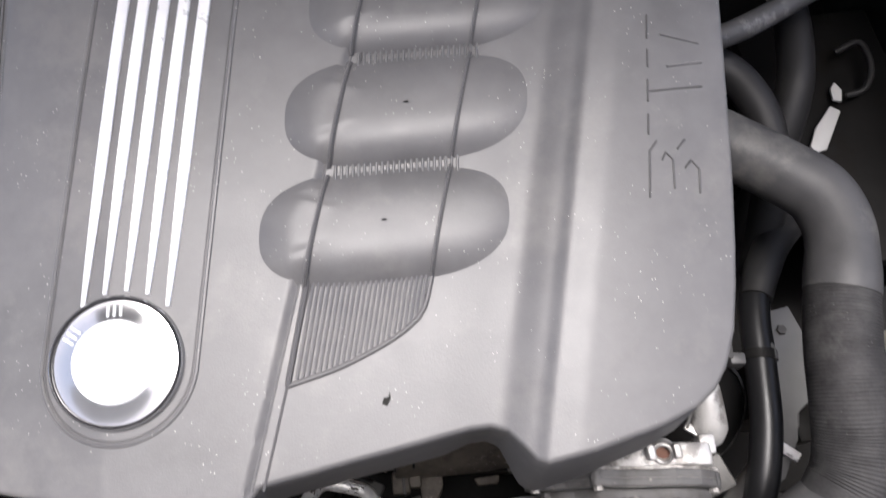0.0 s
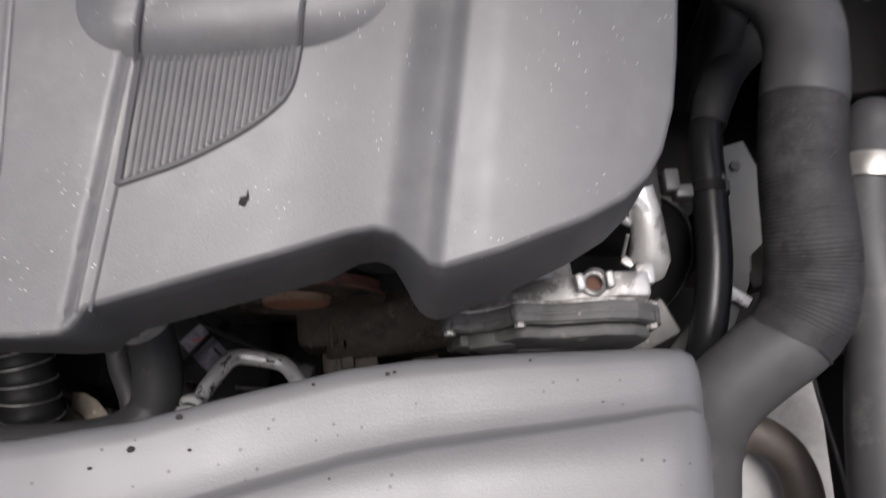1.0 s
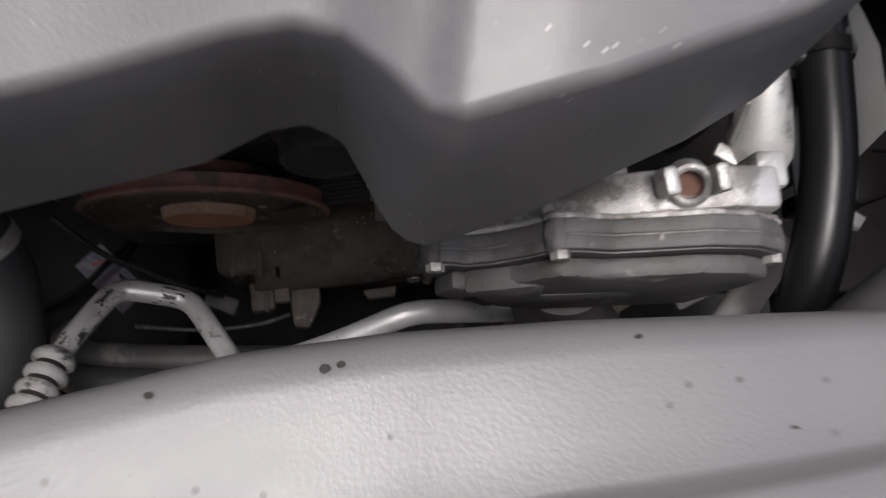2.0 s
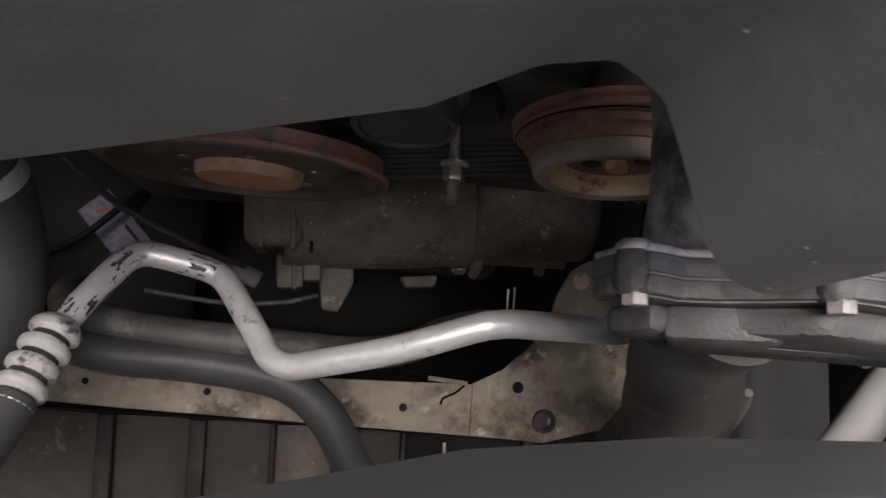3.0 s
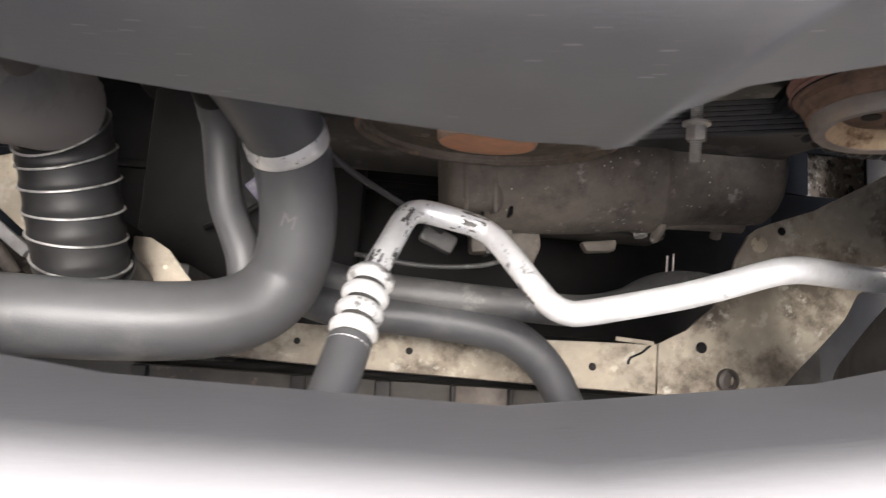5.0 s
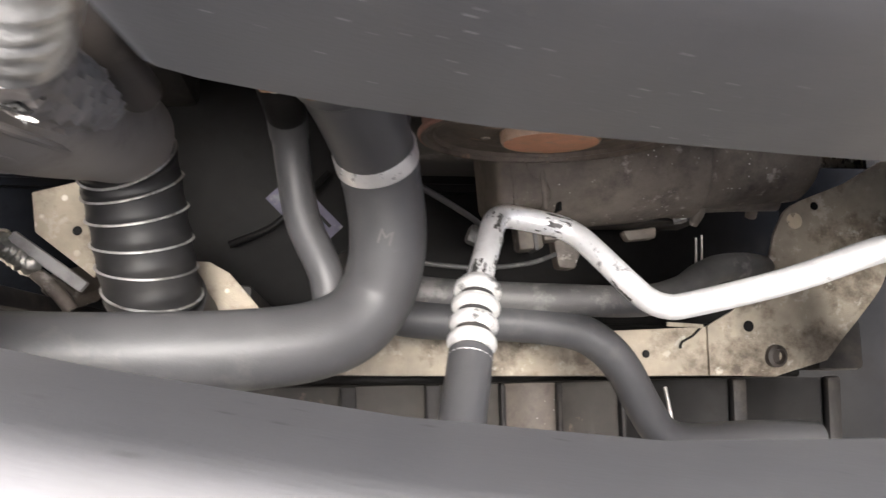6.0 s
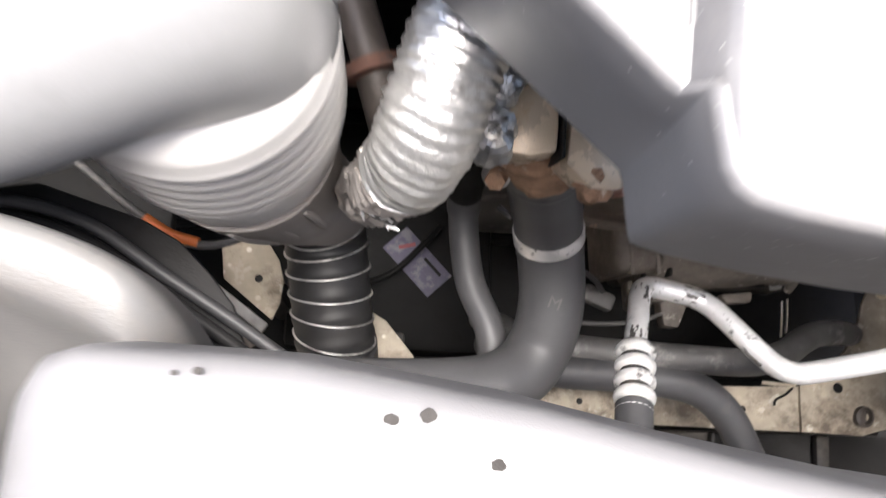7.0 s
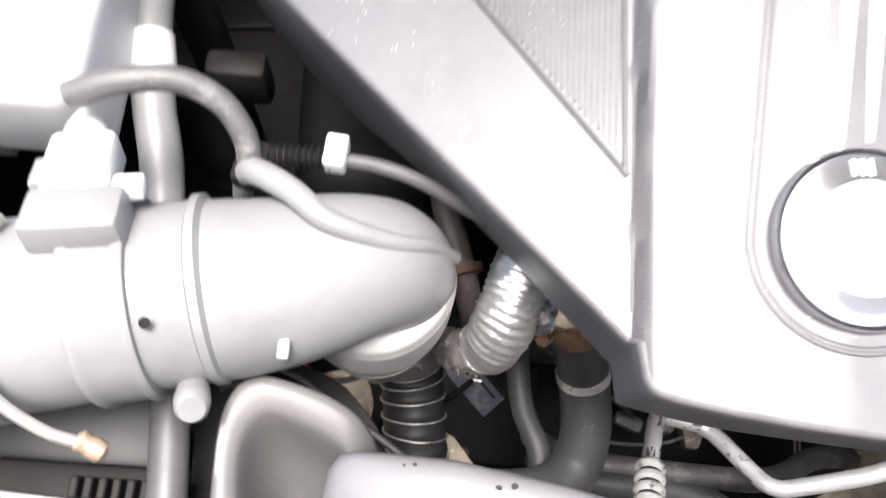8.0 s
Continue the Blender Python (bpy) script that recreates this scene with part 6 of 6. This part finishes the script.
    # lower seat, lip and the outlet that turns down
    part("seat", Shape().box((0.085, 0.022, 0.05), Matrix.Translation((0.190, 0.112, 0.622)) @ pose(0, 0, 0, 0, -6, 0), 0.006, 3), M_FLANGE, t, "dark outlet seat")
    part("outlet_lip", Shape().plate([(0.126, 0.662), (0.146, 0.668), (0.151, 0.655), (0.138, 0.640)], 0.003, Matrix.Translation((0, 0.0935, 0)) @ pose(0, 0, 0, 90), 0.0008), M_BLACK, t, "dark slot in the lip")
    part("outlet_lip", Shape().plate([(0.148, 0.666), (0.190, 0.670), (0.200, 0.662), (0.190, 0.645), (0.152, 0.636)], 0.0028, Matrix.Translation((0, 0.0932, 0)) @ pose(0, 0, 0, 90), 0.001), M_FLANGE, t, "worn lip")
    part("outlet", Shape().tube([(0.182, 0.112, 0.615), (0.188, 0.108, 0.58), (0.197, 0.100, 0.548), (0.212, 0.094, 0.51), (0.231, 0.086, 0.47), (0.248, 0.076, 0.43), (0.266, 0.064, 0.39), (0.294, 0.045, 0.33)], [(0, 0.024), (0.22, 0.026), (0.5, 0.032), (0.75, 0.037), (1, 0.042)], 44), M_FLANGE, t, "dark worn outlet neck", 70)
    part("hook", Shape().tube([(0.262, 0.082, 0.482), (0.266, 0.076, 0.472), (0.267, 0.068, 0.462), (0.264, 0.060, 0.455)], 0.0026, 10), M_STEEL, t, "small bright spring clip")


build_valve()

# nozzle and belt-driven unit beyond the valve
t = thing("hose_nozzle", (0.245, 0.16, 0.66), "bright cast aluminium nozzle beside the cover's corner", "nozzle")
part("nozzle_body", Shape().tube([(0.236, 0.185, 0.71), (0.241, 0.165, 0.703), (0.244, 0.148, 0.692), (0.246, 0.138, 0.68)], [(0, 0.009), (0.5, 0.011), (0.85, 0.0135), (1, 0.011)], 24), M_ALU_CAST, t)
part("nozzle_ring", Shape().lathe([(0.009, -0.002), (0.0135, -0.001), (0.0135, 0.002), (0.009, 0.003)], (0.2335, 0.1735, 0.705), (-0.5, -0.6, 0.5), 28, True), M_BRONZE, t)
part("nozzle_ring", Shape().lathe([(0.007, -0.002), (0.0105, -0.001), (0.0105, 0.001), (0.007, 0.002)], (0.231, 0.17, 0.7085), (-0.5, -0.6, 0.5), 28, True), M_ALU, t)
part("nozzle_tab", Shape().box((0.022, 0.006, 0.003), Matrix.Translation((0.2355, 0.139, 0.69)) @ pose(0, 0, 0, 0, 0, -30), 0.001), M_ALU_CAST, t)
part("nozzle_base", Shape().box((0.05, 0.05, 0.10), (0.235, 0.2, 0.64), 0.008), M_DEEP, t)
t = thing("alternator", (0.26, 0.16, 0.50), "dark round alternator with a thin bright rim", "alternator")
part("housing", Shape().lathe([(0.03, -0.05), (0.055, -0.045), (0.058, 0.0), (0.055, 0.006), (0.03, 0.01)], (0.262, 0.175, 0.58), (0.2, -0.6, 0.77), 48), M_BLACK, t)
part("edge_ring", Shape().lathe([(0.0565, 0.0), (0.0595, 0.002), (0.0565, 0.004)], (0.262, 0.175, 0.583), (0.2, -0.6, 0.77), 56, True), M_CAST_DARK, t)
part("strap", Shape().box((0.05, 0.03, 0.012), Matrix.Translation((0.262, 0.115, 0.60)) @ pose(0, 0, 0, 10, -20, 25), 0.003), M_CAST_DARK, t)
part("mount", Shape().box((0.05, 0.09, 0.06), (0.27, 0.25, 0.56), 0.01), M_DEEP, t)


# ---------- hoses and fittings to the right of the cover ----------
def build_charge_hose():
    t = thing("charge_hose", (0.33, 0.15, 0.62), "thick black ribbed-cloth charge hose curving down beside the engine cover", "hose")
    up_line = [(0.20, 0.396, 0.722), (0.235, 0.386, 0.727), (0.2627, 0.371, 0.73), (0.287, 0.3547, 0.732), (0.316, 0.3337, 0.735), (0.3398, 0.3124, 0.737), (0.3484, 0.2809, 0.737), (0.3423, 0.2413, 0.736), (0.3405, 0.232, 0.735)]
    part("moulded_bend", Shape().tube(up_line, [(0, 0.0255), (0.85, 0.0255), (0.93, 0.0268), (1, 0.0268)], 36), M_HOSE, t, "smooth moulded upper bend")
    low_line = [(0.3423, 0.2404, 0.735), (0.3375, 0.2135, 0.733), (0.3345, 0.1878, 0.73), (0.3352, 0.1526, 0.724), (0.3364, 0.1292, 0.717), (0.333, 0.106, 0.710), (0.3225, 0.087, 0.702)]
    part("cloth_hose", Shape().tube(low_line, [(0, 0.0264), (0.3, 0.0262), (0.6, 0.0278), (0.85, 0.0285), (1, 0.0272)], 48, 0.0006, lambda r, a: 0.00028 * math.sin(r * 2 * math.pi / 0.0026 + 0.6 * math.sin(a)) * (1 if 0.012 < r < 0.15 else 0)), M_CLOTH, t, "black hose with fine cloth ribs")
    end = [(0.3285, 0.096, 0.706), (0.3225, 0.087, 0.702), (0.3045, 0.0735, 0.690), (0.2861, 0.0562, 0.675), (0.2762, 0.0337, 0.658), (0.2765, 0.0024, 0.640), (0.281, -0.03, 0.622), (0.29, -0.1, 0.60)]
    part("lower_bend", Shape().tube(end, [(0, 0.0262), (0.2, 0.0262), (0.5, 0.0255), (1, 0.0255)], 36), M_HOSE, t, "smooth moulded lower bend")
    part("seam_lip", Shape().lathe([(0.0262, -0.002), (0.0276, -0.0008), (0.0276, 0.0008), (0.0262, 0.002)], (0.3250, 0.0905, 0.7035), (0.68, 0.62, 0.36), 40, True), M_CLOTH, t, "rolled cloth edge")


build_charge_hose()
solo("return_pipe", Shape().tube([(0.318, -0.02, 0.555), (0.3235, 0.012, 0.558), (0.331, 0.031, 0.56), (0.3455, 0.0405, 0.56), (0.362, 0.036, 0.56), (0.3775, 0.022, 0.559), (0.3865, 0.000, 0.556), (0.389, -0.03, 0.55), (0.391, -0.12, 0.54)], 0.0150, 24), M_BROWN, "brown-grey bent pipe inside the hose's curve", "pipe")
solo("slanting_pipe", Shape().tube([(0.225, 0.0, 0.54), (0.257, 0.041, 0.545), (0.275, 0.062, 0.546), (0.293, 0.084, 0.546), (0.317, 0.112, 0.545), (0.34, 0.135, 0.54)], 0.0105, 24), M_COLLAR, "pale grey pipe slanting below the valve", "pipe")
solo("breather_hose", Shape().tube([(0.20, 0.47, 0.70), (0.27, 0.477, 0.692), (0.309, 0.468, 0.686), (0.332, 0.437, 0.682), (0.343, 0.402, 0.672), (0.345, 0.36, 0.65), (0.34, 0.3, 0.6)], 0.0165, 24), M_RUBBER, "black rubber breather hose behind the charge hose", "hose")
solo("vent_tube", Shape().tube([(0.22, 0.44, 0.735), (0.285, 0.468, 0.73), (0.330, 0.492, 0.728), (0.39, 0.53, 0.728), (0.50, 0.60, 0.72)], 0.0105, 20), M_CAST_DARK, "grey vent tube passing behind the cover", "tube")
solo("loom_hose", Shape().tube([(0.39, 0.68, 0.67), (0.393, 0.58, 0.665), (0.394, 0.52, 0.66), (0.386, 0.465, 0.65), (0.372, 0.41, 0.60), (0.36, 0.36, 0.5)], 0.0175, 22), M_RUBBER, "black wiring sleeve going down beside the wing", "hose")
t = thing("drain_hose", (0.31, 0.2, 0.55), "black drain hose hanging beside the valve, with a grey upper end", "hose")
part("hose", Shape().tube([(0.3165, 0.262, 0.642), (0.313, 0.24, 0.643), (0.3115, 0.20, 0.642), (0.3085, 0.15, 0.638), (0.300, 0.10, 0.625), (0.290, 0.05, 0.59), (0.285, 0.0, 0.54)], 0.0128, 24), M_BLACKHOSE, t)
part("upper_end", Shape().tube([(0.40, 0.37, 0.60), (0.372, 0.345, 0.617), (0.345, 0.315, 0.632), (0.327, 0.285, 0.640), (0.318, 0.262, 0.642)], [(0, 0.016), (0.8, 0.0155), (1, 0.0135)], 24), M_RUBBER, t, "dull grey upper hose end")

t = thing("heat_shield", (0.36, 0.19, 0.50), "thin pale metal heat shield with a ragged edge", "heat shield")
part("sheet", Shape().plate([(0.340, 0.262), (0.362, 0.268), (0.375, 0.235), (0.376, 0.19), (0.355, 0.172), (0.352, 0.150), (0.336, 0.118), (0.318, 0.105), (0.316, 0.17), (0.326, 0.22)], 0.002, Matrix.Translation((0, 0, 0.585)) @ pose(0, 0, 0, 4, 0, 0), 0.0006), M_SILVER, t)
part("leg", Shape().box((0.03, 0.05, 0.10), (0.345, 0.20, 0.535), 0.004), M_DEEP, t)
part("bright_corner", Shape().box((0.022, 0.009, 0.003), Matrix.Translation((0.338, 0.139, 0.603)) @ pose(0, 0, 0, 10, 0, -35), 0.001), M_ALU, t)
part("screw", Shape().hexagon((0.352, 0.245, 0.603), (0, 0, 1), 0.008, 0.004), M_CAST_DARK, t)
t = thing("cable_clip", (0.30, 0.21, 0.63), "dark plastic cable clips holding the drain hose", "clip")
part("clip_block", Shape().box((0.011, 0.017, 0.014), (0.279, 0.213, 0.652), 0.002), M_HOSE, t)
part("clip_block", Shape().box((0.013, 0.010, 0.014), (0.288, 0.205, 0.650), 0.002), M_RUBBER_GREY, t)
part("clip_block", Shape().box((0.005, 0.014, 0.012), Matrix.Translation((0.3195, 0.212, 0.648)) @ pose(0, 0, 0, 0, 0, 10), 0.0015), M_CAST_DARK, t)
part("clip_band", Shape().lathe([(0.0128, -0.004), (0.0142, -0.004), (0.0142, 0.004), (0.0128, 0.004)], (0.3118, 0.21, 0.6425), (0.05, 1, 0), 28, True), M_BLACK, t)
t = thing("wiring_plug", (0.35, 0.155, 0.55), "small black wiring plug with a bright pin", "plug")
part("plug_body", Shape().box((0.022, 0.03, 0.03), Matrix.Translation((0.366, 0.165, 0.572)) @ pose(0, 0, 0, 0, 0, 15), 0.003), M_BLACK, t)
part("plug_pin", Shape().box((0.003, 0.018, 0.003), Matrix.Translation((0.3585, 0.17, 0.589)) @ pose(0, 0, 0, 0, 0, -10), 0.0006), M_CAST_DARK, t)
part("plug_stem", Shape().box((0.012, 0.012, 0.06), (0.366, 0.165, 0.54), 0.002), M_BLACK, t)

t = thing("coupling_pipe", (0.40, 0.16, 0.62), "grey pipe with rounded coupling and bright clamp band", "pipe")
part("pipe", Shape().tube([(0.4095, 0.212, 0.683), (0.405, 0.19, 0.68), (0.400, 0.15, 0.678), (0.399, 0.10, 0.674), (0.392, 0.04, 0.668), (0.388, -0.04, 0.655), (0.385, -0.15, 0.63)], [(0, 0.0185), (0.1, 0.018), (0.3, 0.021), (0.5, 0.0235), (1, 0.0235)], 32), M_HOSE, t)
part("coupling", Shape().lathe([(0.002, 0.052), (0.012, 0.049), (0.0175, 0.042), (0.0185, 0.032), (0.0175, 0.022), (0.019, 0.017), (0.0192, 0.0)], (0.409, 0.207, 0.684), (0.2, 0.97, 0.08), 36), M_RUBBER_GREY, t)
part("clamp", Shape().lathe([(0.0185, -0.0085), (0.0204, -0.0085), (0.0207, -0.007), (0.0207, 0.007), (0.0204, 0.0085), (0.0185, 0.0085)], (0.4083, 0.205, 0.683), (0.2, 0.97, 0.08), 44, True), M_STEEL, t, "bright steel clamp band")
solo("bonnet_wire", Shape().tube([(0.386, 0.10, 0.60), (0.389, 0.06, 0.60), (0.395, 0.0, 0.602), (0.400, -0.08, 0.60), (0.402, -0.228, 0.6)], 0.0017, 10), M_CAST_DARK, "thin grey cable running forward beside the pipe", "cable")
solo("wing_bracket", Shape().plate([(0.352, 0.088), (0.428, 0.102), (0.434, 0.07), (0.428, -0.06), (0.424, -0.16), (0.352, -0.16)], 0.006, Matrix.Translation((0, 0, 0.514)), 0.001), M_PALE, "grey metal shelf behind the bent pipe", "bracket")
t = thing("strut_bracket", (0.44, 0.46, 0.56), "black bracket near the wing with white tabs added for bright glints", "bracket")
part("plate", Shape().box((0.16, 0.30, 0.02), Matrix.Translation((0.47, 0.47, 0.575)) @ pose(0, 0, 0, 0, 0, 8), 0.006), M_BLACK, t)
# white tabs are added to paint bright glints beside the wing
part("tab", Shape().plate([(0, 0), (0.012, 0.004), (0.036, 0.05), (0.026, 0.056), (0.006, 0.03), (-0.004, 0.008)], 0.004, Matrix.Translation((0.427, 0.434, 0.592)), 0.001), M_WHITE, t, "white tab added for a bright glint")
part("tab", Shape().plate([(0, 0), (0.009, -0.002), (0.012, 0.012), (0.006, 0.022), (0, 0.014)], 0.004, Matrix.Translation((0.458, 0.498, 0.592)), 0.001), M_WHITE, t, "white tab added for a bright glint")
part("loop", Shape().tube([(0.47, 0.50, 0.60), (0.488, 0.505, 0.605), (0.498, 0.53, 0.61), (0.492, 0.56, 0.61), (0.47, 0.555, 0.60)], 0.0035, 10), M_RUBBER, t)
part("bolt", Shape().hexagon((0.51, 0.42, 0.585), (0, 0, 1), 0.010, 0.005), M_CAST_DARK, t)
part("leg", Shape().box((0.04, 0.04, 0.7), (0.5, 0.5, 0.22), 0.005), M_BLACK, t)

# black shields that close the bay low at both sides
for m, x in ((Matrix.Translation((0.46, 0.55, 0.40)) @ pose(0, 0, 0, 0, 8, 0), 0.46), (Matrix.Translation((-0.57, 0.45, 0.36)) @ pose(0, 0, 0, 0, -8, 0), -0.57)):
    t = thing("splash_shield", (x, 0.5, 0.37), "black plastic splash shield beside the engine", "splash shield", group="splash shields")
    part("sheet", Shape().box((0.30, 0.85, 0.012), m, 0.004), M_BLACK, t)
    for y in (-0.3, -0.1, 0.1, 0.3):
        part("rib", Shape().box((0.26, 0.014, 0.008), m @ Matrix.Translation((0, y, 0.009)), 0.003), M_BLACK, t)
# added black sheets stand for the darkness below, leaving a small gravel opening
t = thing("shade_tray", (-0.13, 0.36, -0.14), "black ribbed tray added under the engine in place of deep shade", "under tray")
part("tray", Shape().box((1.18, 1.2, 0.008), (-0.13, 0.36, -0.135), 0.003), M_BLACK, t)
part("shade_wing", Shape().box((0.5, 0.5, 0.008), (0.70, 0.072, -0.134), 0.003), M_BLACK, t)
part("shade_wing", Shape().box((0.5, 0.575, 0.008), (0.70, 0.672, -0.134), 0.003), M_BLACK, t)
part("shade_wing", Shape().box((0.34, 0.063, 0.008), (0.765, 0.3535, -0.134), 0.0015), M_BLACK, t)
part("shade_wing", Shape().box((0.05, 0.063, 0.008), (0.48, 0.3535, -0.133), 0.0015), M_BLACK, t)
for i in range(6):
    part("tray_rib", Shape().box((1.1, 0.012, 0.012), (-0.13, -0.1 + i * 0.19, -0.127), 0.003), M_BLACK, t)


solo("corrugated_conduit", Shape().tube([(0.155, 0.235, 0.415), (0.175, 0.222, 0.415), (0.2, 0.214, 0.415), (0.245, 0.214, 0.42), (0.28, 0.23, 0.43)], 0.0125, 24, 0.0009, lambda r, a: 0.0011 * math.sin(r * 2 * math.pi / 0.0072)), M_RUBBER,
     "black corrugated conduit under the rusty pulley", "conduit")


# ---------- dark inlet manifold between intake pipe and cover ----------
def build_manifold():
    t = thing("inlet_manifold", (-0.36, 0.45, 0.60), "black plastic inlet manifold beside the engine cover", "manifold")
    part("plenum", Shape().box((0.13, 0.42, 0.13), Matrix.Translation((-0.375, 0.50, 0.46)) @ pose(0, 0, 0, 0, 0, 3), 0.03, 4), M_BLACK, t)
    for i in range(4):
        y = 0.36 + i * 0.085
        part("runner", Shape().tube([(-0.34, y, 0.48), (-0.29, y, 0.53), (-0.24, y, 0.57), (-0.18, y, 0.59)], 0.027, 20, 0.008), M_BLACK, t)
    part("foot", Shape().box((0.06, 0.3, 0.5), (-0.37, 0.5, 0.17), 0.01), M_DEEP, t)


build_manifold()
